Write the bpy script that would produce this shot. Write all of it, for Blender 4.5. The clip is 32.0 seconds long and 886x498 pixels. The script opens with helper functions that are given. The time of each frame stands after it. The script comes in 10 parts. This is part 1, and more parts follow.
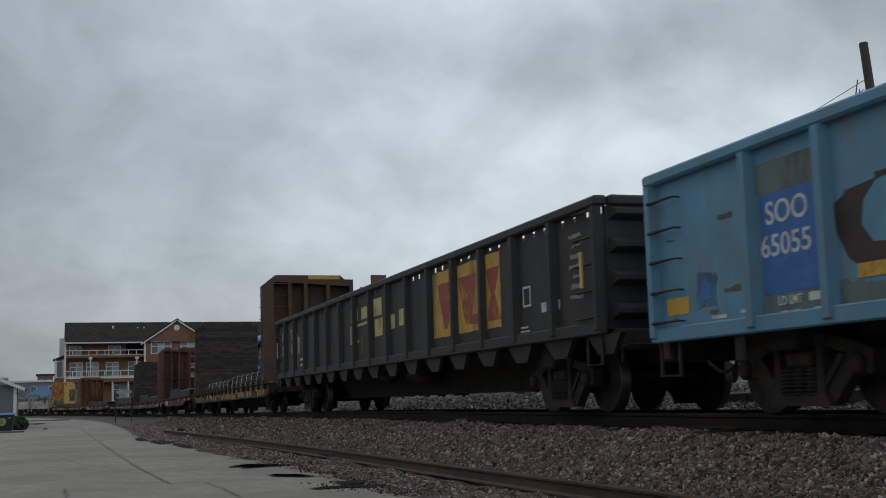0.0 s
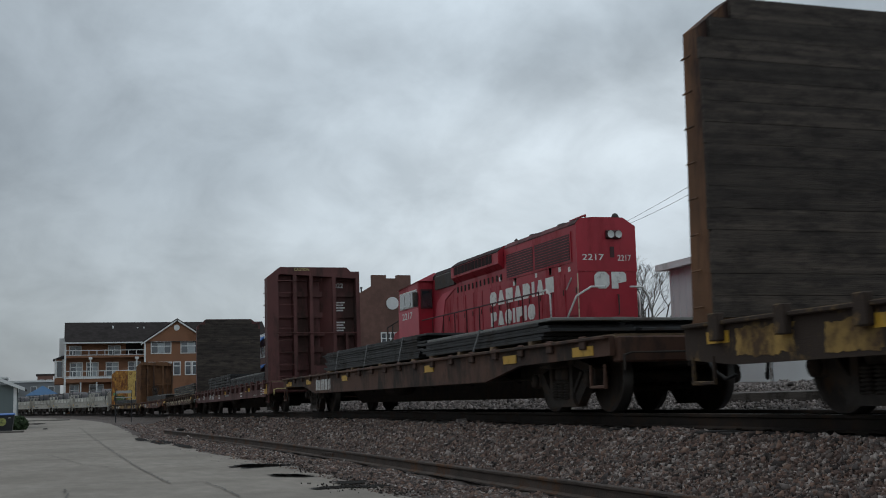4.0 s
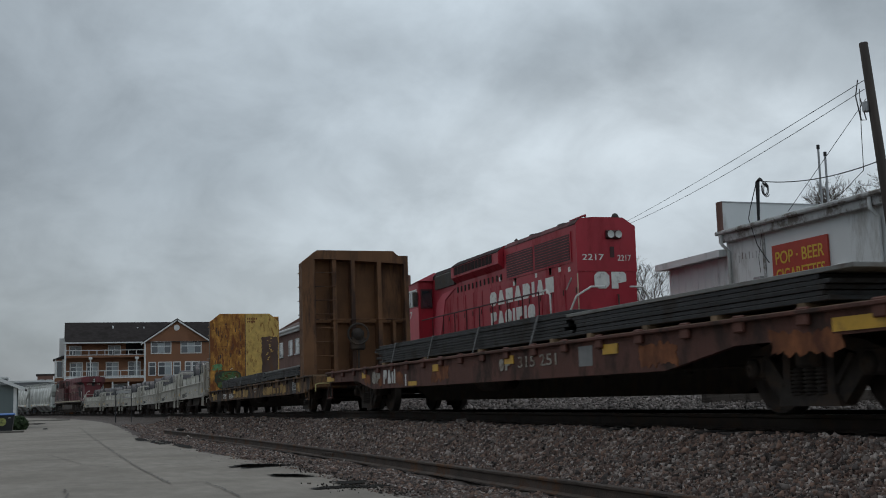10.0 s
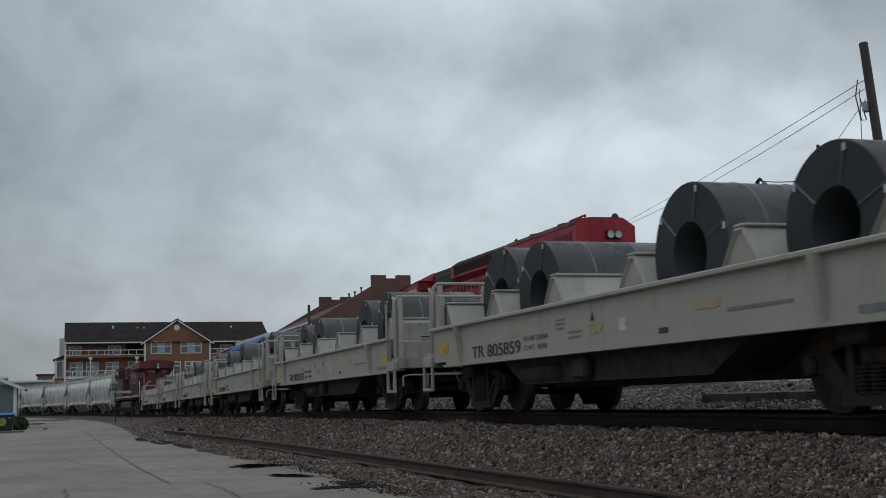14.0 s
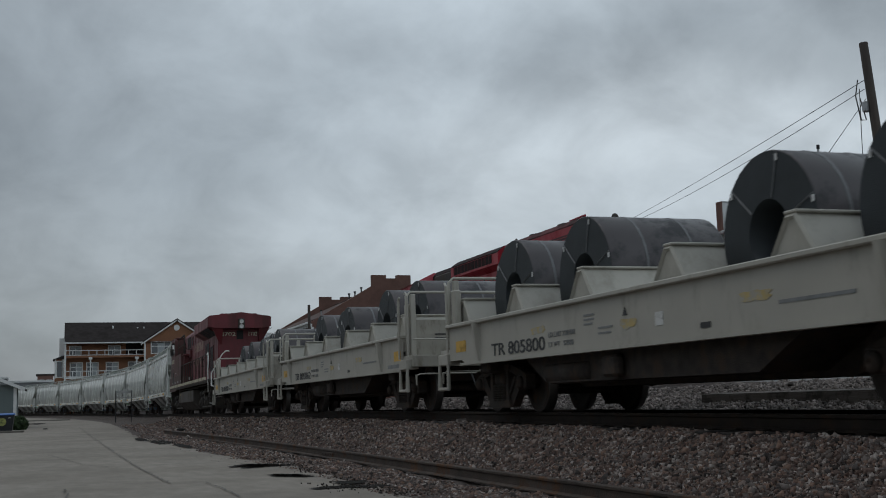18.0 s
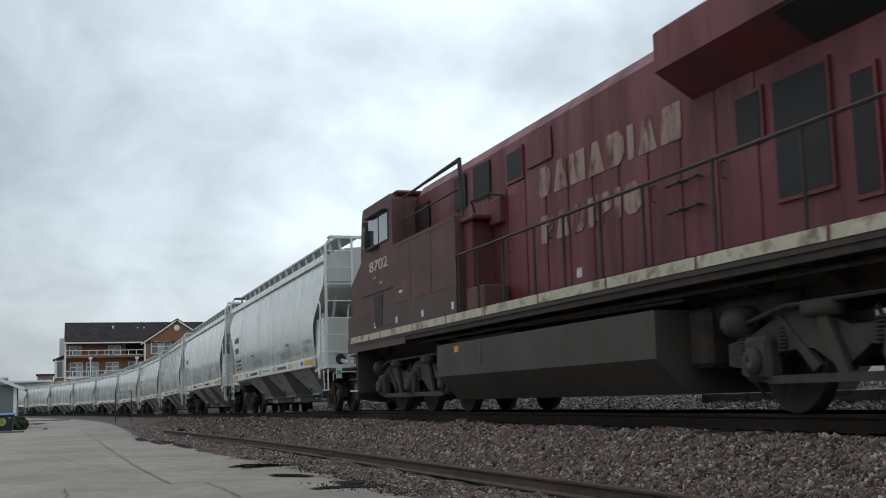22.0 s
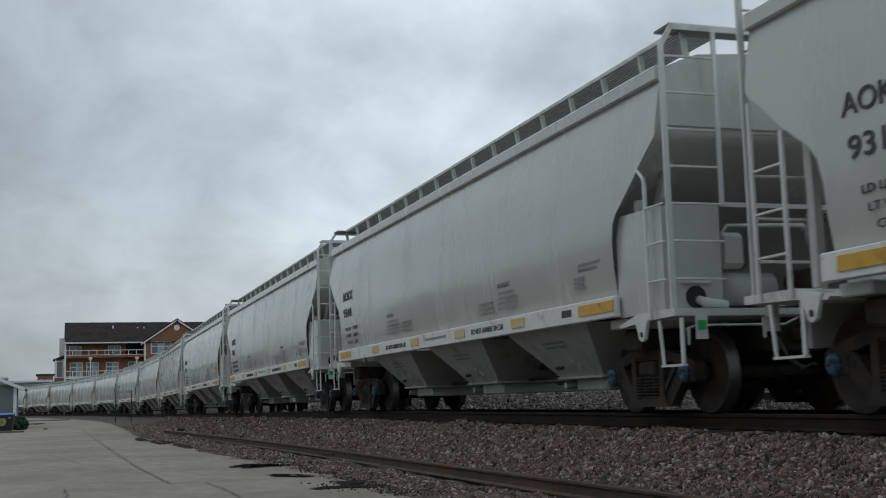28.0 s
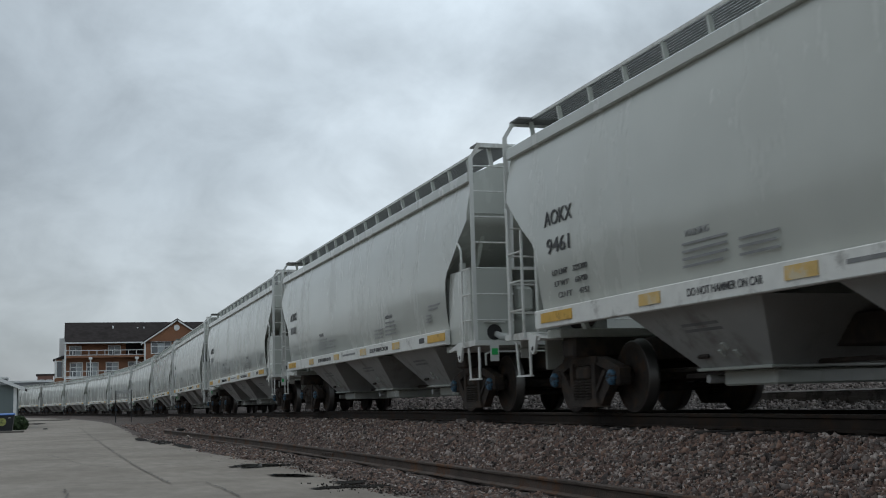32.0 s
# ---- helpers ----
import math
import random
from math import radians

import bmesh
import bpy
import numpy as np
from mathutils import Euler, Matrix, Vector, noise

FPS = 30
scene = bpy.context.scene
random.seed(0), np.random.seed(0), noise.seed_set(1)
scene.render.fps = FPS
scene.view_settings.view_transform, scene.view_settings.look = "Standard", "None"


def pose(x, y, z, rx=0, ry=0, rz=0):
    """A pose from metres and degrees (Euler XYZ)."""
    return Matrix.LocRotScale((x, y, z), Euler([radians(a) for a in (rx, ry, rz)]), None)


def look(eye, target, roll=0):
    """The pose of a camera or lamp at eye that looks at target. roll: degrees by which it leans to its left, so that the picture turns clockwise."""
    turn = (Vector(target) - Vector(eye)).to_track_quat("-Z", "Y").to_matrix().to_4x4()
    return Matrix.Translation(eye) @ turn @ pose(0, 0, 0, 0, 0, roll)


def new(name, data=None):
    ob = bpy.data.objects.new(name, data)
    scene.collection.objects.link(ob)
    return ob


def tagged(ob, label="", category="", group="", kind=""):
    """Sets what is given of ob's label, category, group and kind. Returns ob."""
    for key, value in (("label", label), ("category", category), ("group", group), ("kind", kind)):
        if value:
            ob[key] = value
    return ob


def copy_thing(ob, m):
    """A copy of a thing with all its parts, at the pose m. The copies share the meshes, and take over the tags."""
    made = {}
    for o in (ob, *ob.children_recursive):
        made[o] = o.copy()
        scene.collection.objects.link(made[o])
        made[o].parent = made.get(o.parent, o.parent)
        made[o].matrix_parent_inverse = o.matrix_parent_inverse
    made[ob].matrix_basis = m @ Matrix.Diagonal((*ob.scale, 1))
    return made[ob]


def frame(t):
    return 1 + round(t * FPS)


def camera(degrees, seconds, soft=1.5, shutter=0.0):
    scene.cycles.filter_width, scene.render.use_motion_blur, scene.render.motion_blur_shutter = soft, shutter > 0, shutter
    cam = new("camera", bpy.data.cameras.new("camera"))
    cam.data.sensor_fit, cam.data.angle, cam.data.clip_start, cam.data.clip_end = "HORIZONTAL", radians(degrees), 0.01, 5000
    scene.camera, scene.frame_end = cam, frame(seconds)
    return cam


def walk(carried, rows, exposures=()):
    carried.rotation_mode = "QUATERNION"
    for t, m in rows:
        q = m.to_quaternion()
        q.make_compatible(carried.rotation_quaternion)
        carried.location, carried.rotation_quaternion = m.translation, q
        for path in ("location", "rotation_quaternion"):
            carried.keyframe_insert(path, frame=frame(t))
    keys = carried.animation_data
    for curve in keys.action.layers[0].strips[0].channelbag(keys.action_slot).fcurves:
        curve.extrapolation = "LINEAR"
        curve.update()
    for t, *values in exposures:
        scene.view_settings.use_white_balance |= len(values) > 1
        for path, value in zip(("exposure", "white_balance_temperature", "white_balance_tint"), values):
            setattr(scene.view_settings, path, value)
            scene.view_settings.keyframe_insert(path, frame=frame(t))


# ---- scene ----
# The track is the x axis (the train runs towards +x), y points away from the camera, rail tops are z = 0.
CAM = Vector((0.0, -7.80, 0.2526))
YAW, TILT, ROLL = 0.3211, 0.1262, -1.587
aim = Vector((-math.cos(YAW) * math.cos(TILT), math.sin(YAW) * math.cos(TILT), math.sin(TILT)))
cam = camera(41.31, 32.0, soft=1.0, shutter=0.12)
walk(cam, [(0.0, look(CAM, CAM + aim, ROLL)), (32.0, look(CAM, CAM + aim, ROLL))],
     exposures=[(0.0, 0.12), (1.0, 0.21), (2.0, 0.31), (3.0, 0.16), (6.0, 0.17), (8.0, 0.12), (9.0, -0.03), (12.0, 0.20), (13.0, 0.14), (14.0, 0.06), (17.0, -0.10), (19.0, -0.13), (20.0, -0.12), (20.5, 0.02), (21.0, 0.32), (21.5, 0.64), (22.2, 0.80), (23.5, 0.64), (25.0, 0.36), (28.0, 0.36), (29.0, 0.34), (30.0, 0.41), (32.0, 0.38)])

SPEED = 11.74          # metres a second
GROUND = -0.85         # the paved yard


# ---- light: a heavy overcast sky with a weak, wide sun ----
def make_world():
    w = bpy.data.worlds.new("overcast_sky")
    scene.world = w
    w.use_nodes = True
    nt = w.node_tree
    N, L = nt.nodes, nt.links
    N.clear()
    out = N.new("ShaderNodeOutputWorld")
    bg = N.new("ShaderNodeBackground")
    sky = N.new("ShaderNodeTexSky")
    sky.sky_type, sky.sun_disc = "NISHITA", False
    sky.sun_elevation, sky.sun_rotation = radians(48), radians(215)
    co = N.new("ShaderNodeTexCoord")
    sep = N.new("ShaderNodeSeparateXYZ")
    L.new(co.outputs["Generated"], sep.inputs[0])
    # cloud sheet: direction divided by height, so that the clouds flatten towards the horizon
    up = N.new("ShaderNodeMath"); up.operation = "ADD"; up.inputs[1].default_value = 0.80
    L.new(sep.outputs["Z"], up.inputs[0])
    mx = N.new("ShaderNodeMath"); mx.operation = "MAXIMUM"; mx.inputs[1].default_value = 0.08
    L.new(up.outputs[0], mx.inputs[0])
    dv = N.new("ShaderNodeVectorMath"); dv.operation = "DIVIDE"
    cb = N.new("ShaderNodeCombineXYZ")
    for i in range(3):
        L.new(mx.outputs[0], cb.inputs[i])
    L.new(co.outputs["Generated"], dv.inputs[0]); L.new(cb.outputs[0], dv.inputs[1])
    mp = N.new("ShaderNodeMapping"); mp.inputs["Location"].default_value = CLOUD_SHIFT
    mp.inputs["Rotation"].default_value = (0, 0, radians(-18)); mp.inputs["Scale"].default_value = (3.0, 3.0, 3.4)
    L.new(dv.outputs[0], mp.inputs[0])
    big = N.new("ShaderNodeTexNoise"); big.inputs["Scale"].default_value = 1.0
    big.inputs["Detail"].default_value = 7; big.inputs["Roughness"].default_value = 0.52; big.inputs["Distortion"].default_value = 0.35
    L.new(mp.outputs[0], big.inputs["Vector"])
    # cloud decks by height, ragged by the noise and sinking towards one side
    side = N.new("ShaderNodeVectorMath"); side.operation = "DOT_PRODUCT"; side.inputs[1].default_value = (0.3156, 0.949, 0.0)
    L.new(co.outputs["Generated"], side.inputs[0])
    rag = N.new("ShaderNodeMath"); rag.operation = "MULTIPLY_ADD"
    rag.inputs[1].default_value, rag.inputs[2].default_value = 0.26, -0.13
    L.new(big.outputs["Fac"], rag.inputs[0])
    tip = N.new("ShaderNodeMath"); tip.operation = "MULTIPLY_ADD"; tip.inputs[1].default_value = -0.16
    L.new(side.outputs["Value"], tip.inputs[0]); L.new(rag.outputs[0], tip.inputs[2])
    deck = N.new("ShaderNodeMath"); deck.operation = "ADD"
    L.new(tip.outputs[0], deck.inputs[0]); L.new(sep.outputs["Z"], deck.inputs[1])
    ramp = N.new("ShaderNodeValToRGB")
    e = ramp.color_ramp.elements
    e[0].position, e[0].color = 0.0, (0.30, 0.335, 0.365, 1)
    e[1].position, e[1].color = 1.0, (0.48, 0.545, 0.60, 1)
    for p, c in ((0.055, (0.37, 0.41, 0.445)), (0.115, (0.44, 0.493, 0.533)), (0.155, (0.48, 0.535, 0.575)), (0.20, (0.465, 0.523, 0.566)), (0.26, (0.425, 0.486, 0.534)), (0.36, (0.51, 0.583, 0.64)), (0.5, (0.45, 0.514, 0.56))):
        m = ramp.color_ramp.elements.new(p); m.color = (*c, 1)
    L.new(deck.outputs[0], ramp.inputs[0])
    puff = N.new("ShaderNodeTexNoise"); puff.inputs["Scale"].default_value = 3.2
    puff.inputs["Detail"].default_value = 6; puff.inputs["Roughness"].default_value = 0.55; puff.inputs["Distortion"].default_value = 0.3
    L.new(mp.outputs[0], puff.inputs["Vector"])
    pm = N.new("ShaderNodeMapRange"); pm.inputs["From Min"].default_value, pm.inputs["From Max"].default_value = 0.34, 0.66
    pm.inputs["To Min"].default_value, pm.inputs["To Max"].default_value = 0.86, 1.15
    L.new(puff.outputs["Fac"], pm.inputs["Value"])
    dk = N.new("ShaderNodeMapRange"); dk.interpolation_type = "SMOOTHSTEP"
    dk.inputs["From Min"].default_value, dk.inputs["From Max"].default_value = -0.40, 0.08
    dk.inputs["To Min"].default_value, dk.inputs["To Max"].default_value = 0.56, 1.0
    L.new(side.outputs["Value"], dk.inputs["Value"])
    # a long darker cloud bank above the bright gap, ragged by the same noise
    def bank(centre_side, half_side, centre_z, half_z, depth):
        terms = []
        for socket, mid, half in ((side.outputs["Value"], centre_side, half_side), (sep.outputs["Z"], centre_z, half_z)):
            a = N.new("ShaderNodeMath"); a.operation = "MULTIPLY_ADD"
            a.inputs[1].default_value, a.inputs[2].default_value = 1 / half, -mid / half
            L.new(socket, a.inputs[0])
            b = N.new("ShaderNodeMath"); b.operation = "MULTIPLY"
            L.new(a.outputs[0], b.inputs[0]); L.new(a.outputs[0], b.inputs[1])
            terms.append(b)
        c = N.new("ShaderNodeMath"); c.operation = "ADD"
        L.new(terms[0].outputs[0], c.inputs[0]); L.new(terms[1].outputs[0], c.inputs[1])
        d = N.new("ShaderNodeMath"); d.operation = "MULTIPLY_ADD"; d.inputs[1].default_value = -4.5
        L.new(big.outputs["Fac"], d.inputs[0]); L.new(c.outputs[0], d.inputs[2])
        e_ = N.new("ShaderNodeMapRange"); e_.interpolation_type = "SMOOTHSTEP"
        e_.inputs["From Min"].default_value, e_.inputs["From Max"].default_value = -2.25, -0.75
        e_.inputs["To Min"].default_value, e_.inputs["To Max"].default_value = depth, 1.0
        L.new(d.outputs[0], e_.inputs["Value"])
        return e_
    banks = bank(0.24, 0.32, 0.282, 0.062, 0.66)
    lit = N.new("ShaderNodeMath"); lit.operation = "MULTIPLY"
    L.new(pm.outputs["Result"], lit.inputs[0]); L.new(dk.outputs["Result"], lit.inputs[1])
    both = N.new("ShaderNodeMath"); both.operation = "MULTIPLY"
    L.new(lit.outputs[0], both.inputs[0]); L.new(banks.outputs["Result"], both.inputs[1])
    shade = N.new("ShaderNodeMix"); shade.data_type = "RGBA"; shade.blend_type = "MULTIPLY"; shade.inputs["Factor"].default_value = 1
    L.new(ramp.outputs[0], shade.inputs["A"]); L.new(both.outputs[0], shade.inputs["B"])
    mix = N.new("ShaderNodeMix"); mix.data_type = "RGBA"; mix.inputs["Factor"].default_value = 0.94
    skym = N.new("ShaderNodeMix"); skym.data_type = "RGBA"; skym.blend_type = "MULTIPLY"; skym.inputs["Factor"].default_value = 1
    skym.inputs["B"].default_value = (0.1, 0.1, 0.1, 1)
    L.new(sky.outputs[0], skym.inputs["A"])
    L.new(skym.outputs["Result"], mix.inputs["A"]); L.new(shade.outputs["Result"], mix.inputs["B"])
    # thicker, darker cloud low over the horizon
    low = N.new("ShaderNodeMapRange"); low.interpolation_type = "SMOOTHSTEP"
    low.inputs["From Min"].default_value, low.inputs["From Max"].default_value = -0.02, 0.10
    low.inputs["To Min"].default_value, low.inputs["To Max"].default_value = 0.80, 1.0
    L.new(sep.outputs["Z"], low.inputs["Value"])
    dim = N.new("ShaderNodeMix"); dim.data_type = "RGBA"; dim.blend_type = "MULTIPLY"; dim.inputs["Factor"].default_value = 1
    L.new(mix.outputs["Result"], dim.inputs["A"]); L.new(low.outputs["Result"], dim.inputs["B"])
    L.new(dim.outputs["Result"], bg.inputs["Color"])
    bg.inputs["Strength"].default_value = SKY_STRENGTH
    L.new(bg.outputs[0], out.inputs[0])


CLOUD_SHIFT = (0.0, 0.0, 0.0)
SKY_STRENGTH = 1.2
make_world()
sun = new("sun", bpy.data.lights.new("sun", "SUN"))
sun.data.energy, sun.data.angle, sun.data.color = 0.3, radians(25), (1.0, 0.97, 0.93)
sun.matrix_world = look((0, 0, 60), (35, 30, 0))


# ---- materials ----
def material(name, base, rough=0.6, metal=0.0, vary=0.15, vary_scale=6.0, stain=None, stain_amount=0.45, stain_scale=1.2,
             streak=1.0, grain=40.0, bump=0.15, bump_scale=60.0, islands=0.0, spec=0.5, coat=0.0, squash=(1, 1, 1), edge=0.05, palette=None):
    """Paint, rust, concrete and the like: a base colour with fine variation, larger stains and fine relief."""
    m = bpy.data.materials.new(name)
    m.use_nodes = True
    nt = m.node_tree
    N, L = nt.nodes, nt.links
    b = N["Principled BSDF"]
    b.inputs["Metallic"].default_value = metal
    b.inputs["Specular IOR Level"].default_value = spec
    b.inputs["Coat Weight"].default_value = coat
    co = N.new("ShaderNodeTexCoord")
    mp = N.new("ShaderNodeMapping")
    mp.inputs["Scale"].default_value = squash
    L.new(co.outputs["Object"], mp.inputs[0])
    n1 = N.new("ShaderNodeTexNoise")
    n1.inputs["Scale"].default_value, n1.inputs["Detail"].default_value = vary_scale, 6
    L.new(mp.outputs[0], n1.inputs["Vector"])
    lo = tuple(c * (1 - vary) for c in base) + (1,)
    hi = tuple(min(1, c * (1 + vary)) for c in base) + (1,)
    r1 = N.new("ShaderNodeValToRGB")
    r1.color_ramp.elements[0].position, r1.color_ramp.elements[0].color = 0.3, lo
    r1.color_ramp.elements[1].position, r1.color_ramp.elements[1].color = 0.7, hi
    L.new(n1.outputs["Fac"], r1.inputs[0])
    col = r1.outputs[0]
    if islands:
        gi = N.new("ShaderNodeNewGeometry")
        oi = N.new("ShaderNodeObjectInfo")
        ad = N.new("ShaderNodeMath"); ad.operation = "ADD"
        L.new(gi.outputs["Random Per Island"], ad.inputs[0]); L.new(oi.outputs["Random"], ad.inputs[1])
        fr = N.new("ShaderNodeMath"); fr.operation = "FRACT"; L.new(ad.outputs[0], fr.inputs[0])
        mr = N.new("ShaderNodeMapRange")
        mr.inputs["To Min"].default_value, mr.inputs["To Max"].default_value = 1 - islands, 1 + islands
        L.new(fr.outputs[0], mr.inputs["Value"])
        mu = N.new("ShaderNodeMix"); mu.data_type = "RGBA"; mu.blend_type = "MULTIPLY"; mu.inputs["Factor"].default_value = 1
        L.new(col, mu.inputs["A"]); L.new(mr.outputs["Result"], mu.inputs["B"])
        col = mu.outputs["Result"]
    if palette:
        gp = N.new("ShaderNodeNewGeometry")
        rp = N.new("ShaderNodeValToRGB")
        rp.color_ramp.interpolation = "CONSTANT"
        rp.color_ramp.elements[0].color = (*palette[0], 1)
        rp.color_ramp.elements[1].position, rp.color_ramp.elements[1].color = (len(palette) - 1) / len(palette), (*palette[-1], 1)
        for i in range(1, len(palette) - 1):
            rp.color_ramp.elements.new(i / len(palette)).color = (*palette[i], 1)
        L.new(gp.outputs["Random Per Island"], rp.inputs[0])
        mq = N.new("ShaderNodeMix"); mq.data_type = "RGBA"; mq.blend_type = "MULTIPLY"; mq.inputs["Factor"].default_value = 1
        L.new(col, mq.inputs["A"]); L.new(rp.outputs[0], mq.inputs["B"])
        col = mq.outputs["Result"]
    rough_out = None
    if stain:
        ms = N.new("ShaderNodeMapping")
        ms.inputs["Scale"].default_value = (1, 1, 1 / streak)
        L.new(co.outputs["Object"], ms.inputs[0])
        n2 = N.new("ShaderNodeTexNoise")
        n2.inputs["Scale"].default_value, n2.inputs["Detail"].default_value, n2.inputs["Roughness"].default_value = stain_scale, 12, 0.7
        L.new(ms.outputs[0], n2.inputs["Vector"])
        r2 = N.new("ShaderNodeValToRGB")
        mid = 0.72 - 0.4 * stain_amount
        r2.color_ramp.elements[0].position, r2.color_ramp.elements[1].position = mid - edge, mid + edge * 1.2
        L.new(n2.outputs["Fac"], r2.inputs[0])
        mx = N.new("ShaderNodeMix"); mx.data_type = "RGBA"
        L.new(r2.outputs[0], mx.inputs["Factor"]); L.new(col, mx.inputs["A"])
        mx.inputs["B"].default_value = (*stain, 1)
        col = mx.outputs["Result"]
        rr = N.new("ShaderNodeMapRange")
        rr.inputs["To Min"].default_value, rr.inputs["To Max"].default_value = rough, min(1, rough + 0.3)
        L.new(r2.outputs[0], rr.inputs["Value"])
        rough_out = rr.outputs["Result"]
    L.new(col, b.inputs["Base Color"])
    if rough_out:
        L.new(rough_out, b.inputs["Roughness"])
    else:
        b.inputs["Roughness"].default_value = rough
    if bump:
        n3 = N.new("ShaderNodeTexNoise")
        n3.inputs["Scale"].default_value, n3.inputs["Detail"].default_value = bump_scale, 4
        L.new(mp.outputs[0], n3.inputs["Vector"])
        bp = N.new("ShaderNodeBump")
        bp.inputs["Strength"].default_value, bp.inputs["Distance"].default_value = bump, 0.02
        L.new(n3.outputs["Fac"], bp.inputs["Height"])
        L.new(bp.outputs[0], b.inputs["Normal"])
    return m


GRIME = (0.035, 0.030, 0.027)
M = {}
M["gravel"] = material("gravel", (0.105, 0.083, 0.073), 0.95, vary=0.45, vary_scale=30, stain=(0.060, 0.048, 0.043), stain_amount=0.5, stain_scale=9, bump=1.0, bump_scale=40)
STONE_COLOURS = [(0.040, 0.032, 0.029), (0.125, 0.085, 0.072), (0.199, 0.128, 0.102), (0.085, 0.072, 0.068), (0.168, 0.139, 0.128), (0.248, 0.159, 0.122), (0.139, 0.108, 0.095), (0.305, 0.239, 0.206), (0.108, 0.075, 0.065), (0.213, 0.182, 0.168), (0.149, 0.099, 0.082), (0.412, 0.362, 0.334)]
M["stones"] = material("stones", (0.93, 0.92, 0.91), 0.85, vary=0.18, vary_scale=30, bump=0.3, bump_scale=60, palette=STONE_COLOURS, spec=0.3)
M["far_stones"] = material("far_stones", (0.175, 0.150, 0.138), 0.85, vary=0.2, vary_scale=18, islands=0.75, bump=0.3, bump_scale=50)
M["asphalt"] = material("asphalt", (0.278, 0.248, 0.214), 0.85, vary=0.12, vary_scale=5, stain=(0.212, 0.190, 0.165), stain_amount=0.45, stain_scale=0.35, bump=0.3, bump_scale=110, edge=0.10, squash=(0.35, 1, 1), spec=0.12)
M["ground"] = material("ground", (0.13, 0.12, 0.10), 0.95, vary=0.3, vary_scale=1.5, stain=(0.075, 0.085, 0.045), stain_amount=0.5, stain_scale=0.12, bump=0.5, bump_scale=12)
M["rail_steel"] = material("rail_steel", (0.028, 0.021, 0.017), 0.8, 0.0, spec=0.2, vary=0.25, stain=(0.045, 0.029, 0.021), stain_amount=0.4, stain_scale=3, bump=0.2)
M["rail_bright"] = material("rail_bright", (0.10, 0.098, 0.095), 0.35, 0.7, vary=0.1, bump=0.05)
M["old_rail"] = material("old_rail", (0.055, 0.038, 0.029), 0.7, 0.1, vary=0.4, vary_scale=3, stain=(0.125, 0.062, 0.032), stain_amount=0.36, stain_scale=2.0, bump=0.4, bump_scale=40)
M["tie"] = material("tie", (0.022, 0.019, 0.017), 0.9, vary=0.3, islands=0.3, bump=0.5, bump_scale=30)
M["truck"] = material("truck", (0.048, 0.040, 0.035), 0.8, 0.0, spec=0.25, vary=0.3, stain=(0.075, 0.054, 0.042), stain_amount=0.42, stain_scale=3.0, bump=0.3)
M["wheel"] = material("wheel", (0.043, 0.034, 0.029), 0.75, 0.05, spec=0.3, vary=0.25, stain=(0.085, 0.056, 0.040), stain_amount=0.4, stain_scale=5, bump=0.2)
M["tread"] = material("tread", (0.12, 0.115, 0.11), 0.4, 0.8, vary=0.1, bump=0.03)
M["black"] = material("black", (0.018, 0.017, 0.017), 0.6, vary=0.2, bump=0.1)


# ---- shape helpers ----
def empty(name, m=None):
    ob = new(name)
    ob.empty_display_size = 0.3
    if m is not None:
        ob.matrix_basis = m
    return ob


def part(name, bm, mat, parent, label="", smooth=False):
    """Links a bmesh (or a mesh) as one mesh object under a thing or a part."""
    if isinstance(bm, bpy.types.Mesh):
        me = bm
    else:
        me = bpy.data.meshes.new(name)
        bm.normal_update()
        bm.to_mesh(me)
        bm.free()
    if mat is not None and not me.materials:
        me.materials.append(mat)
    if smooth:
        me.polygons.foreach_set("use_smooth", [True] * len(me.polygons))
    ob = new(name, me)
    if parent is not None:
        ob.parent = parent
    if label:
        tagged(ob, label)
    return ob


def bm_box(x0, x1, y0, y1, z0, z1, bevel=0.0, bm=None):
    bm = bm or bmesh.new()
    vs = [bm.verts.new((x, y, z)) for x in (x0, x1) for y in (y0, y1) for z in (z0, z1)]
    fs = [bm.faces.new([vs[i] for i in f]) for f in ((0, 1, 3, 2), (4, 6, 7, 5), (0, 4, 5, 1), (2, 3, 7, 6), (0, 2, 6, 4), (1, 5, 7, 3))]
    if bevel:
        es = list({e for f in fs for e in f.edges})
        bmesh.ops.bevel(bm, geom=es, offset=bevel, segments=1, affect="EDGES")
    return bm


def bm_hull(points, faces, bm=None):
    bm = bm or bmesh.new()
    vs = [bm.verts.new(p) for p in points]
    for f in faces:
        bm.faces.new([vs[i] for i in f])
    return bm


BOX_FACES = [(3, 2, 1, 0), (4, 5, 6, 7), (0, 1, 5, 4), (1, 2, 6, 5), (2, 3, 7, 6), (3, 0, 4, 7)]


def hull8(a, b, c, d, by):
    """A four-cornered plate pushed out along by."""
    q = [Vector(v) for v in (a, b, c, d)]
    bm = bm_hull(q + [v + Vector(by) for v in q], BOX_FACES)
    bmesh.ops.recalc_face_normals(bm, faces=bm.faces)
    return bm


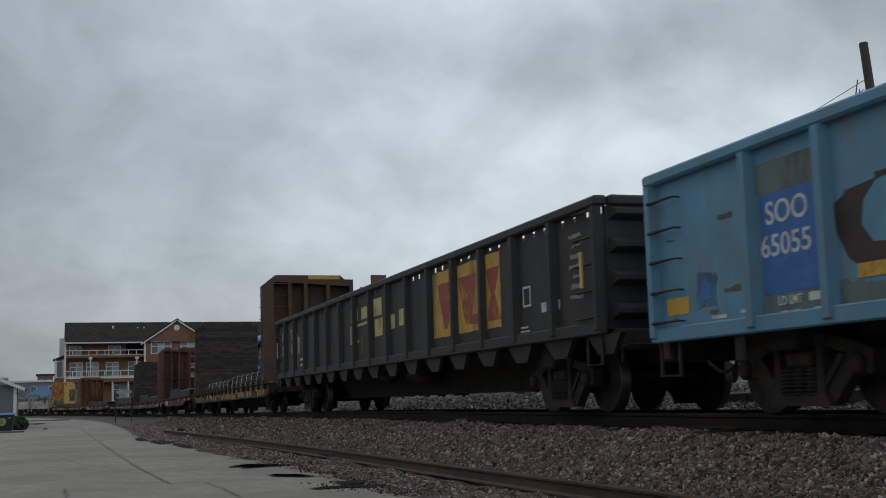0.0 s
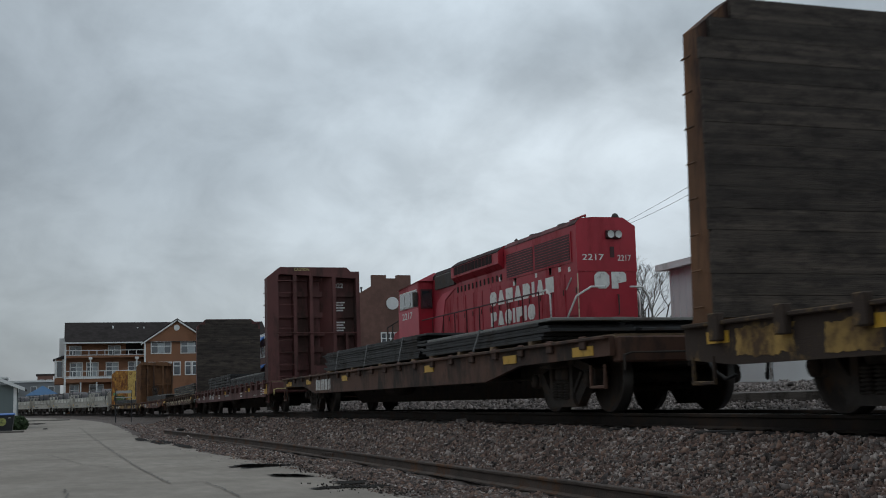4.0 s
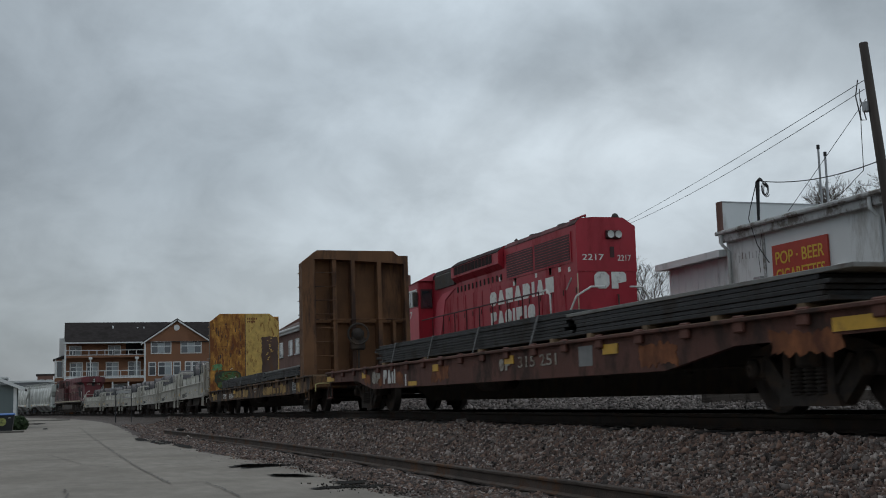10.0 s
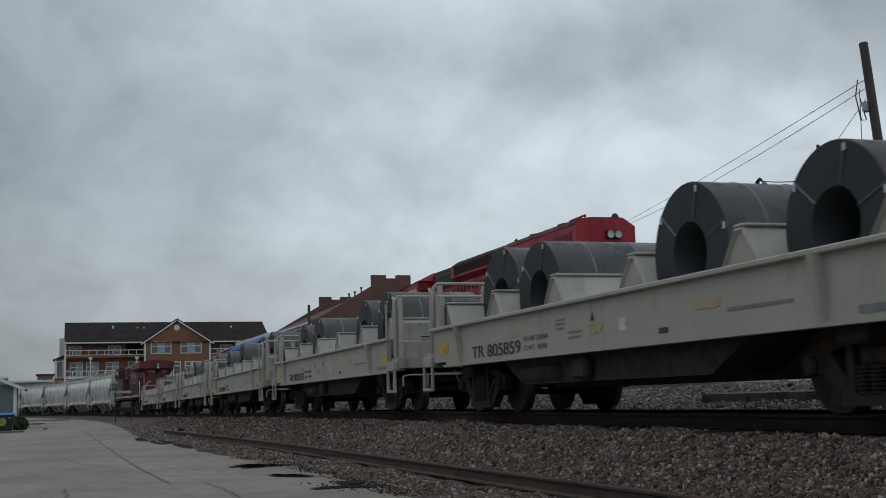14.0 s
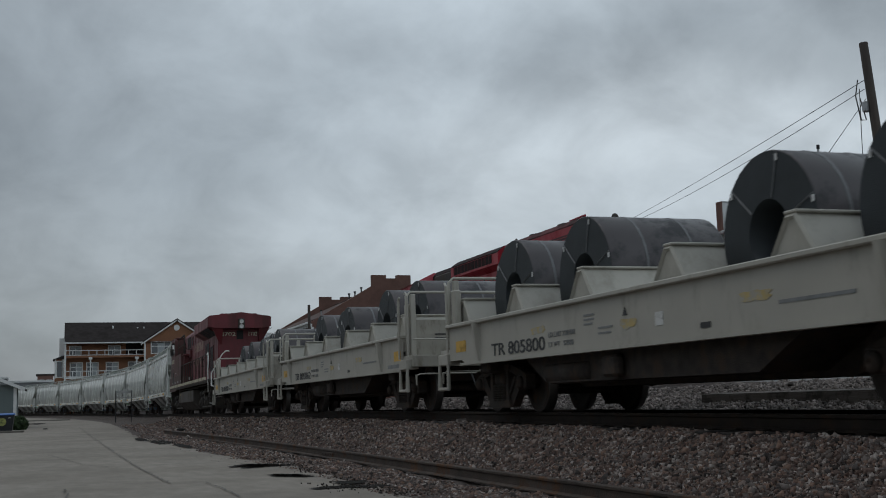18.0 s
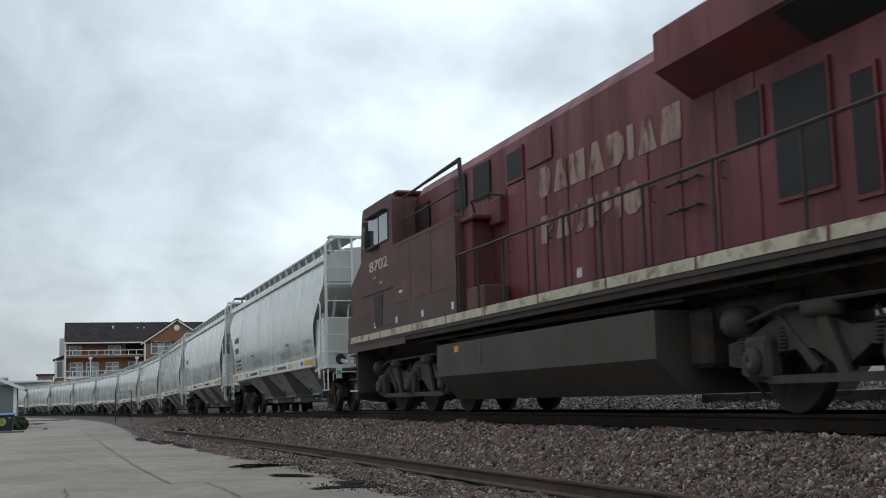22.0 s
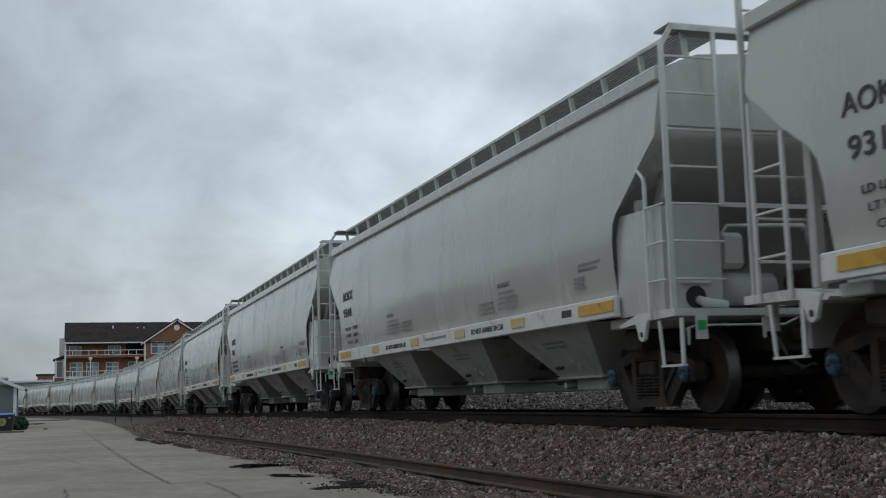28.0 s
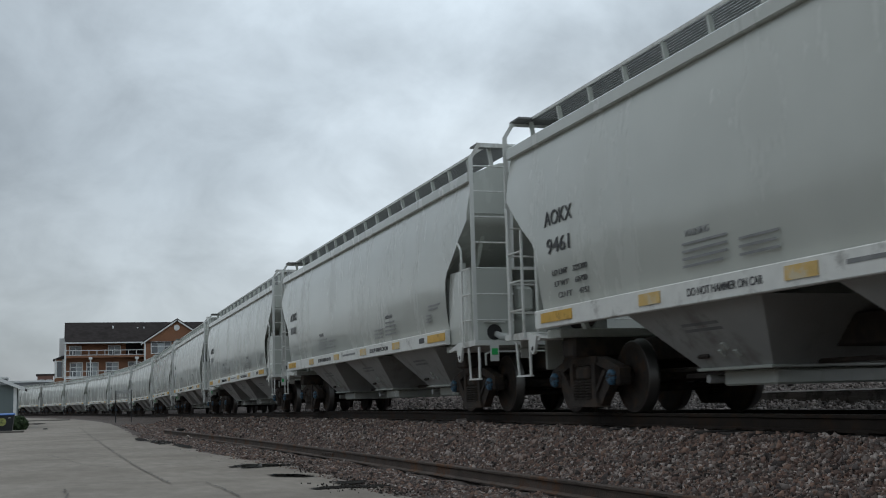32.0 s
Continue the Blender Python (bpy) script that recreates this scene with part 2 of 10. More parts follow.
def bm_ragged(x0, x1, z0, z1, y0, y1, seed, axis="y", rough=0.22):
    """A flat, roughly square patch of paint or rust with a ragged outline."""
    w, h = x1 - x0, z1 - z0
    amp = min(w, h) * rough * 0.55
    nx, nz = max(4, min(26, int(w / 0.04))), max(3, min(16, int(h / 0.04)))
    rim = [(i / nx, 0.0) for i in range(nx)] + [(1.0, i / nz) for i in range(nz)] + [(1 - i / nx, 1.0) for i in range(nx)] + [(0.0, 1 - i / nz) for i in range(nz)]
    pts = []
    for u, v in rim:
        x, z = x0 + u * w, z0 + v * h
        k = 1.0 * noise.noise((x * 3.1 + seed * 7.3, z * 3.1, seed)) + 0.9 * noise.noise((x * 13 + seed, z * 13, seed * 1.7)) - 0.45
        pts.append((x + amp * k * (2 * u - 1) * 1.2, z + amp * k * (2 * v - 1)))
    return bm_prism(pts, y0, y1, axis)


def bm_blotch(x0, x1, z0, z1, y0, y1, seed, axis="x", rough=0.16):
    """A flat, rounded patch of sprayed paint."""
    n, pts = 36, []
    for i in range(n):
        a = 2 * math.pi * i / n
        c, d = math.cos(a), math.sin(a)
        k = (1 + rough * 1.8 * noise.noise((c * 1.4 + seed * 3.1, d * 1.4, seed)) + rough * 0.6 * noise.noise((c * 5 + seed, d * 5, seed))) / max(abs(c), abs(d)) ** 0.4
        pts.append(((x0 + x1) / 2 + (x1 - x0) / 2 * c * k, (z0 + z1) / 2 + (z1 - z0) / 2 * d * k))
    return bm_prism(pts, y0, y1, axis)


def bm_prism(profile, a0, a1, axis="y", bm=None):
    """A profile of (u, w) points drawn out along an axis: y (u = x, w = z), x (u = y, w = z) or z (u = x, w = y)."""
    bm = bm or bmesh.new()
    put = {"y": lambda u, w, a: (u, a, w), "x": lambda u, w, a: (a, u, w), "z": lambda u, w, a: (u, w, a)}[axis]
    A = [bm.verts.new(put(u, w, a0)) for u, w in profile]
    B = [bm.verts.new(put(u, w, a1)) for u, w in profile]
    n = len(profile)
    fs = [bm.faces.new(A), bm.faces.new(B[::-1])]
    for i in range(n):
        fs.append(bm.faces.new((A[i], B[i], B[(i + 1) % n], A[(i + 1) % n])))
    bmesh.ops.recalc_face_normals(bm, faces=fs)
    return bm


def bm_rod(p, q, r, seg=8, bm=None, r2=None):
    """A rod from p to q."""
    bm = bm or bmesh.new()
    p, q = Vector(p), Vector(q)
    d = (q - p)
    m = Matrix.Translation((p + q) / 2) @ d.to_track_quat("Z", "Y").to_matrix().to_4x4()
    bmesh.ops.create_cone(bm, cap_ends=True, segments=seg, radius1=r, radius2=r if r2 is None else r2, depth=d.length, matrix=m)
    return bm


def bm_pipe(points, r, seg=6, bm=None):
    """A bent tube along points, in one skin."""
    bm = bm or bmesh.new()
    pts = [Vector(p) for p in points]
    rings = []
    for i, p in enumerate(pts):
        d = (pts[min(i + 1, len(pts) - 1)] - pts[max(i - 1, 0)]).normalized()
        e = d if i in (0, len(pts) - 1) else (pts[i + 1] - p).normalized()
        side = d.cross((0, 0, 1) if abs(d.z) < 0.9 else (0, 1, 0) if abs(d.y) < 0.9 else (1, 0, 0)).normalized()
        if rings and side.dot(last) < 0.95:
            side = (last - d * last.dot(d)).normalized()
        last = side
        up = side.cross(d)
        k = r / max(0.5, abs(d.dot(e)))
        rings.append([bm.verts.new(p + (side * math.cos(6.28319 * j / seg) + up * math.sin(6.28319 * j / seg)) * k) for j in range(seg)])
    for a, b in zip(rings, rings[1:]):
        for j in range(seg):
            bm.faces.new((a[j], a[(j + 1) % seg], b[(j + 1) % seg], b[j]))
    bm.faces.new(rings[0][::-1])
    bm.faces.new(rings[-1])
    bmesh.ops.recalc_face_normals(bm, faces=bm.faces)
    return bm


def bm_lathe(profile, seg=24, axis="y", centre=(0, 0, 0), bm=None):
    """A closed ring profile of (radius, along) points turned about an axis."""
    bm = bm or bmesh.new()
    rings = []
    c = Vector(centre)
    for r, a in profile:
        ring = []
        for i in range(seg):
            t = 2 * math.pi * i / seg
            u, w = r * math.cos(t), r * math.sin(t)
            ring.append(bm.verts.new(c + (Vector((u, a, w)) if axis == "y" else Vector((a, u, w)) if axis == "x" else Vector((u, w, a)))))
        rings.append(ring)
    fs = []
    n = len(rings)
    for k in range(n):
        A, B = rings[k], rings[(k + 1) % n]
        for i in range(seg):
            fs.append(bm.faces.new((A[i], A[(i + 1) % seg], B[(i + 1) % seg], B[i])))
    bmesh.ops.recalc_face_normals(bm, faces=fs)
    return bm


def lettering(parent, text, x, y, z, height, mat, width=None, tilt=90, name="lettering", turn=0.0, slant=0.0, label=""):
    """Raised writing that stands upright in the x-z plane, its left foot at x, z, facing -y (turn it about z for other sides)."""
    cu = bpy.data.curves.new(name, "FONT")
    cu.body, cu.size, cu.extrude, cu.shear, cu.offset = text, height * 1.37, 0.003, slant, height * 0.012
    ob = bpy.data.objects.new(name, cu)
    me = bpy.data.meshes.new_from_object(ob)
    bpy.data.objects.remove(ob)
    xs = [v.co.x for v in me.vertices]
    wide = (max(xs) - min(xs)) or 1
    k = (width / wide) if width else 1
    base = min(xs)
    for v in me.vertices:
        v.co.x = (v.co.x - base) * k
    me.transform(Matrix.Translation((x, y, z)) @ Matrix.Rotation(radians(turn), 4, "Z") @ Matrix.Rotation(radians(tilt), 4, "X"))
    return part(name, me, mat, parent, label)


def bars(parent, x, y, z, rows, mat, height=0.05, gap=0.035, name="small_print"):
    """Small print that nobody can read, as plain bars: rows of widths, from the top down."""
    bm = bmesh.new()
    for i, w in enumerate(rows):
        top = z - i * (height + gap)
        bm_box(x, x + w, y - 0.003, y + 0.001, top - height, top, bm=bm)
    return part(name, bm, mat, parent)


# ---- the track's line ----
def track_table():
    step, x, y, h = 0.5, 0.0, 0.0, 0.0
    rows = [(0.0, 0.0, 0.0)]
    for i in range(1400):
        s = -i * step
        k = 0.0 if s > -35 else 0.0005 if s > -75 else -0.002 if s > -330 else 0.0
        h -= k * step
        x -= math.cos(h) * step
        y -= math.sin(h) * step
        rows.append((x, y, h))
    return np.array(rows)


TRACK = track_table()


def track(s):
    """Place and heading at s metres along the track."""
    if s >= 0:
        return Vector((s, 0, 0)), 0.0
    i = -s / 0.5
    k = np.arange(len(TRACK))
    x, y, h = (float(np.interp(i, k, TRACK[:, j])) for j in range(3))
    drop = min(0.45, 0.0055 * max(0.0, -s - 25))
    ease = max(0.0, min(1.0, (-s - 15) / 30))
    return Vector((x, y, -drop * ease)), h


def car_pose(s, half):
    """The pose of a car whose middle is at s, on two trucks half metres from it."""
    a, _ = track(s + half)
    b, _ = track(s - half)
    d = a - b
    mid = (a + b) / 2
    return Matrix.Translation(mid) @ Matrix.Rotation(math.atan2(d.y, d.x), 4, "Z") @ Matrix.Rotation(-math.asin(d.z / d.length), 4, "Y")


TRAIN = []     # (thing, middle at 28 s, truck half distance, wheelsets)


CACHE = {}


def shared(key, build, mat, smooth=False):
    """One mesh for many alike parts."""
    if key not in CACHE:
        bm = build()
        me = bpy.data.meshes.new(key)
        bm.normal_update()
        bm.to_mesh(me)
        bm.free()
        me.materials.append(mat)
        if smooth:
            me.polygons.foreach_set("use_smooth", [True] * len(me.polygons))
        CACHE[key] = me
    return CACHE[key]


# ---- ground, yard and tracks ----
def sheet(name, xs, ys, height, mat, label, kind="structure"):
    X, Y = np.meshgrid(xs, ys, indexing="ij")
    Z = np.vectorize(height)(X, Y)
    v = np.stack([X, Y, Z], -1).reshape(-1, 3)
    nx, ny = len(xs), len(ys)
    i = np.arange(nx * ny).reshape(nx, ny)
    f = np.stack([i[:-1, :-1], i[1:, :-1], i[1:, 1:], i[:-1, 1:]], -1).reshape(-1, 4)
    me = bpy.data.meshes.new(name)
    me.from_pydata(v.tolist(), [], f.tolist())
    me.polygons.foreach_set("use_smooth", [True] * len(me.polygons))
    me.materials.append(mat)
    return tagged(new(name, me), label, kind=kind)


def line_y(x):
    """The y of the track's middle at a given x."""
    if x >= 0:
        return 0.0
    return float(np.interp(-x, -TRACK[:, 0], TRACK[:, 1]))


def track_z(x):
    if x >= 0:
        return 0.0
    return track(x)[0].z


def edge_y(x):
    """Where the paved yard ends towards the track."""
    base = float(np.interp(x, [-60, -44, -38, -34, -28, -24.5, -22.5, -18.5, -14.5, -5], [4.6, 4.85, 4.6, 4.3, 4.35, 4.05, 3.75, 3.75, 3.85, 3.9]))
    return line_y(x) - base - 0.22 * noise.noise((x * 0.5, 3.0, 0)) - 0.16 * noise.noise((x * 1.7, 8.0, 0)) - 0.07 * noise.noise((x * 5.1, 2.0, 0))


def ballast_z(x, y):
    """Height of the stone bed across the tracks."""
    d = y - line_y(x)
    z0 = track_z(x)
    n = 0.05 * noise.noise((x * 0.8, y * 0.8, 0)) + 0.035 * noise.noise((x * 2.6, y * 2.6, 5))
    low = GROUND - 0.03
    verge = 0.42 * math.exp(-((x + 42) / 30.0) ** 4)
    rise = 0.10 * math.exp(-((x + 12) / 8.0) ** 2)
    pts = [(-60, low - 0.4), (-4.6, low), (-3.9, GROUND - 0.01), (-3.2, GROUND - 0.02), (-2.62, GROUND - 0.03), (-2.40, GROUND - 0.02), (-2.25, GROUND + 0.06), (-1.80, 0.45 * GROUND + 0.55 * (z0 - 0.21)), (-1.35, z0 - 0.21),
           (1.3, z0 - 0.19), (1.75, z0 - 0.10), (2.4, 0.06 + 0.6 * z0), (3.2, 0.24 + 0.6 * z0 + rise), (3.7, 0.26 + 0.6 * z0 + 1.1 * rise), (4.4, 0.10 + 0.6 * z0 + rise), (6.9, 0.10 + 0.6 * z0), (7.7, 0.06 + 0.6 * z0 + verge), (12, 0.0 + 0.6 * z0 + verge), (20, -0.2), (60, -0.5)]
    z = float(np.interp(d, [p[0] for p in pts], [p[1] for p in pts]))
    return z + n * (0.3 if d < -60 or d > 6 else 0.25 if d < -3.8 else 1.0)


xs = np.concatenate([np.arange(-260, -90, 3.0), np.arange(-90, -40, 0.6), np.arange(-40, 20, 0.22), np.arange(20, 60, 2.0), np.arange(60, 431, 12.0)])
ys = np.concatenate([np.arange(-44, -8, 2.0), np.arange(-8, 6.5, 0.16), np.arange(6.5, 30, 1.2)])
sheet("ballast", xs, ys, ballast_z, M["gravel"], "grey-brown crushed stone bed sloping down from the tracks", "structure")
far = np.concatenate([[-3000, -1200, -600, -400], np.arange(-300, 101, 20), [250, 700, 2500]])
sheet("ground", far, np.concatenate([[-2500, -800, -300], np.arange(-100, 101, 20), [300, 800, 2500]]), lambda x, y: -1.45, M["ground"], "flat dull earth and weeds to the horizon")


def paving():
    xs = np.concatenate([np.arange(-230, -70, 2.5), np.arange(-70, 6.1, 0.4), np.arange(8, 80.1, 4.0)])
    n = 46
    v, f = [], []
    for x in xs:
        e = edge_y(x)
        for j in range(n):
            t = j / (n - 1)
            y = e - (t ** 1.6) * (e + 42)
            rim = 0.035 * max(0.0, 1 - t * 60)
            v.append((x, y, GROUND - rim + 0.005 * noise.noise((x * 0.3, y * 0.3, 1))))
    for i in range(len(xs) - 1):
        for j in range(n - 1):
            a = i * n + j
            f.append((a, a + 1, a + n + 1, a + n))
    me = bpy.data.meshes.new("yard_paving")
    me.from_pydata(v, [], f)
    me.polygons.foreach_set("use_smooth", [True] * len(f))
    me.materials.append(M["asphalt"])
    return tagged(new("pavement", me), "worn grey asphalt yard with cracks, patches and puddles", kind="structure")


paving()

RAIL = [(-0.066, 0), (0.066, 0), (0.066, 0.012), (0.014, 0.032), (0.012, 0.122), (0.035, 0.134), (0.035, 0.160), (0.026, 0.171), (-0.026, 0.171), (-0.035, 0.160), (-0.035, 0.134), (-0.012, 0.122), (-0.014, 0.032), (-0.066, 0.012)]


def rail(name, points, mat, label, top_mat=None):
    """A rail along points (places of its foot)."""
    n = len(RAIL)
    v, f = [], []
    for i, p in enumerate(points):
        a, b = Vector(points[max(0, i - 1)]), Vector(points[min(len(points) - 1, i + 1)])
        d = (b - a).normalized()
        side = Vector((-d.y, d.x, 0)).normalized()
        for u, w in RAIL:
            v.append(Vector(p) + side * u + Vector((0, 0, w)))
    for i in range(len(points) - 1):
        for j in range(n):
            a, b = i * n + j, i * n + (j + 1) % n
            f.append((a, b, b + n, a + n))
    f.append(tuple(range(n))[::-1])
    f.append(tuple(range(len(v) - n, len(v))))
    me = bpy.data.meshes.new(name)
    me.from_pydata([tuple(q) for q in v], [], f)
    me.materials.append(mat)
    if top_mat:
        me.materials.append(top_mat)
        for i, p in enumerate(me.polygons):
            if i % n == 7 and len(p.vertices) == 4:
                p.material_index = 1
    ob = new(name, me)
    return tagged(ob, label, "rail") if label else ob


def track_points(offset, s0, s1, step):
    pts = []
    s = s0
    while s >= s1:
        c, h = track(s)
        pts.append(c + Vector((-math.sin(h), math.cos(h), 0)) * offset + Vector((0, 0, -0.171)))
        s -= step
    return pts


def far_bed():
    """The stone bed of the line beyond the yard, as a low bank."""
    v, f = [], []
    s = -240.0
    while s >= -690:
        c, h = track(s)
        side = Vector((-math.sin(h), math.cos(h), 0))
        for d, z in ((-4.5, -1.4), (-1.9, -0.25), (1.9, -0.25), (4.5, -1.4)):
            v.append(c + side * d + Vector((0, 0, z)))
        s -= 10.0
    n = len(v) // 4
    for i in range(n - 1):
        for j in range(3):
            a = 4 * i + j
            f.append((a, a + 1, a + 5, a + 4))
    me = bpy.data.meshes.new("track_bank")
    me.from_pydata([tuple(q) for q in v], [], f)
    me.materials.append(M["gravel"])
    tagged(new("ballast", me), "low gravel bank of the line beyond the yard", kind="structure")


far_bed()
main_track = empty("railway_track")
tagged(main_track, "main track of dark steel rails on timber ties", "railway track")
side_track = empty("railway_track")
tagged(side_track, "rusty side track behind the main track", "railway track")
for off in (-0.753, 0.753):
    rail("rail", [Vector((430, off, -0.171))] + track_points(off, 24, -690, 3.0), M["rail_steel"], "", M["rail_bright"]).parent = main_track
for off in (4.85, 6.35):
    pts = [Vector((x, line_y(x) + off, 0.25 + 0.6 * track_z(x) - 0.171)) for x in np.arange(20, -120, -4.0)]
    rail("rail", pts, M["old_rail"], "").parent = side_track
tie_mesh = shared("tie", lambda: bm_box(-0.115, 0.115, -1.3, 1.3, -0.36, -0.172, 0.012), M["tie"])
plate_mesh = shared("tie_plate", lambda: bm_box(-0.09, 0.09, -0.15, 0.15, -0.175, -0.155), M["rail_steel"])
rg = random.Random(8)
for i in range(150):
    c, h = track(18 - i * 0.54)
    t = part("tie", tie_mesh, None, main_track)
    t.location, t.rotation_euler = c + Vector((rg.uniform(-0.03, 0.03), rg.uniform(-0.06, 0.06), rg.uniform(-0.012, 0.004))), (0, 0, h + rg.uniform(-0.015, 0.015))
    if i < 112:
        for off in (-0.753, 0.753):
            p = part("tie_plate", plate_mesh, None, t)
            p.location = (0, off, 0)
for i in range(70):
    x = -4 - i * 0.6
    t = part("tie", tie_mesh, None, side_track)
    t.location = (x, line_y(x) + 5.6, 0.25 + 0.6 * track_z(x))

# a loose old rail lying beside the yard
pts = [Vector((x, y + 0.02, z + 0.012)) for x, y, z in ((-3.0, -2.36, -0.84), (-6.5, -2.40, -0.84), (-10.08, -2.47, -0.845), (-14.0, -2.54, -0.85), (-18.25, -2.62, -0.85), (-22.8, -2.70, -0.85), (-27.25, -2.80, -0.85), (-34.0, -3.06, -0.85), (-40.5, -3.40, -0.85), (-46.75, -3.75, -0.85))]
old_rail = empty("old_rail")
tagged(old_rail, "loose rusty rail lying on the stones beside the yard", "rail")
rail("rail_length", pts[:6], M["old_rail"], "").parent = old_rail
rail("rail_length", pts[5:], M["old_rail"], "").parent = old_rail
for sy in (-1, 1):
    bar = part("joint_bar", bm_box(-0.42, 0.42, min(sy * 0.012, sy * 0.035), max(sy * 0.012, sy * 0.035), 0.03, 0.11, 0.006), M["old_rail"], old_rail)
    bar.location, bar.rotation_euler = pts[5], (0, 0, math.atan2(pts[5].y - pts[6].y, pts[5].x - pts[6].x))
    for k in range(4):
        part("bolt", bm_rod((-0.33 + 0.22 * k, sy * 0.034, 0.07), (-0.33 + 0.22 * k, sy * 0.056, 0.07), 0.016, 6), M["old_rail"], bar)
# an old timber left lying on the stones between the tracks
M["old_timber"] = material("old_timber", (0.105, 0.092, 0.082), 0.9, vary=0.3, vary_scale=4, stain=(0.05, 0.042, 0.037), stain_amount=0.5, stain_scale=3, bump=0.6, bump_scale=30, squash=(0.12, 1, 1))
timber = empty("loose_timber")
part("beam", bm_hull([(-17.3, 2.38, -0.06), (-11.6, 2.30, -0.04), (-11.6, 2.62, -0.04), (-17.3, 2.70, -0.06), (-17.3, 2.40, 0.195), (-11.6, 2.33, 0.215), (-11.6, 2.60, 0.235), (-17.25, 2.68, 0.215)],
                     [(3, 2, 1, 0), (4, 5, 6, 7), (0, 1, 5, 4), (1, 2, 6, 5), (2, 3, 7, 6), (3, 0, 4, 7)]), M["old_timber"], timber)
tagged(timber, "long weathered timber beam lying on ballast stones", "timber")


# ---- running gear ----
def wheel_mesh(r):
    key = "wheel%.3f" % r
    if key not in CACHE:
        prof = [(0.10, -0.085), (r * 0.42, -0.055), (r * 0.80, -0.045), (r * 0.86, -0.07), (r - 0.012, -0.07), (r, -0.06), (r + 0.004, 0.025),
                (r + 0.028, 0.045), (r + 0.026, 0.066), (r - 0.02, 0.07), (r * 0.85, 0.065), (r * 0.78, 0.03), (r * 0.40, 0.06), (0.10, 0.085)]
        bm = bm_lathe(prof, 36)
        bm.normal_update()
        me = bpy.data.meshes.new("wheel")
        bm.to_mesh(me)
        bm.free()
        me.materials.append(M["wheel"])
        me.materials.append(M["tread"])
        for i, p in enumerate(me.polygons):
            ring = i // 36
            if ring in (4, 5, 6, 7):
                p.material_index = 1
            p.use_smooth = ring not in (3, 8)
        CACHE[key] = me
    return CACHE[key]


def wheelset(car, x, r=0.457):
    ax = part("wheelset", shared("axle", lambda: bm_rod((0, -1.02, 0), (0, 1.02, 0), 0.075, 12), M["truck"]), M["truck"], car)
    ax.location = (x, 0, r)
    for sy in (-1, 1):
        w = part("wheel", wheel_mesh(r), None, ax)
        w.location = (0, 0.755 * sy, 0)
        w.rotation_euler = (0, 0, 0 if sy < 0 else math.pi)
    return ax


def side_frame_bm():
    """A cast side frame: top member, slanting tension members, columns and spring seat, open between them."""
    bm = bm_prism([(-1.05, 0.45), (-1.06, 0.57), (-0.82, 0.655), (-0.46, 0.735), (0.46, 0.735), (0.82, 0.655), (1.06, 0.57), (1.05, 0.45), (0.76, 0.47), (0.70, 0.555), (0.40, 0.63), (-0.40, 0.63), (-0.70, 0.555), (-0.76, 0.47)], -0.085, 0.055)
    for k in (-1, 1):
        bm_prism([(k * 0.60, 0.53), (k * 0.74, 0.57), (k * 0.79, 0.40), (k * 0.47, 0.10), (k * 0.33, 0.12), (k * 0.35, 0.25)], -0.075, 0.05, bm=bm)
        bm_prism([(k * 0.28, 0.15), (k * 0.40, 0.15), (k * 0.385, 0.66), (k * 0.29, 0.66)], -0.11, 0.04, bm=bm)
        bm_prism([(k * 0.62, 0.56), (k * 0.69, 0.54), (k * 0.42, 0.27), (k * 0.40, 0.33)], -0.105, -0.07, bm=bm)
        bm_box(k * 0.889 - 0.15, k * 0.889 + 0.15, -0.10, 0.10, 0.35, 0.60, 0.03, bm)
    bm_prism([(-0.48, 0.085), (0.48, 0.085), (0.42, 0.19), (-0.42, 0.19)], -0.12, 0.06, bm=bm)
    bm_box(-0.44, 0.44, -0.11, -0.05, 0.66, 0.745, bm=bm)
    return bm


def spring_bm():
    prof = [(0.03, 0.185)]
    z = 0.185
    while z < 0.42:
        prof += [(0.075, z), (0.078, z + 0.011), (0.075, z + 0.022), (0.050, z + 0.026), (0.050, z + 0.033)]
        z += 0.037
    prof.append((0.03, z))
    return bm_lathe(prof, 12, "z")


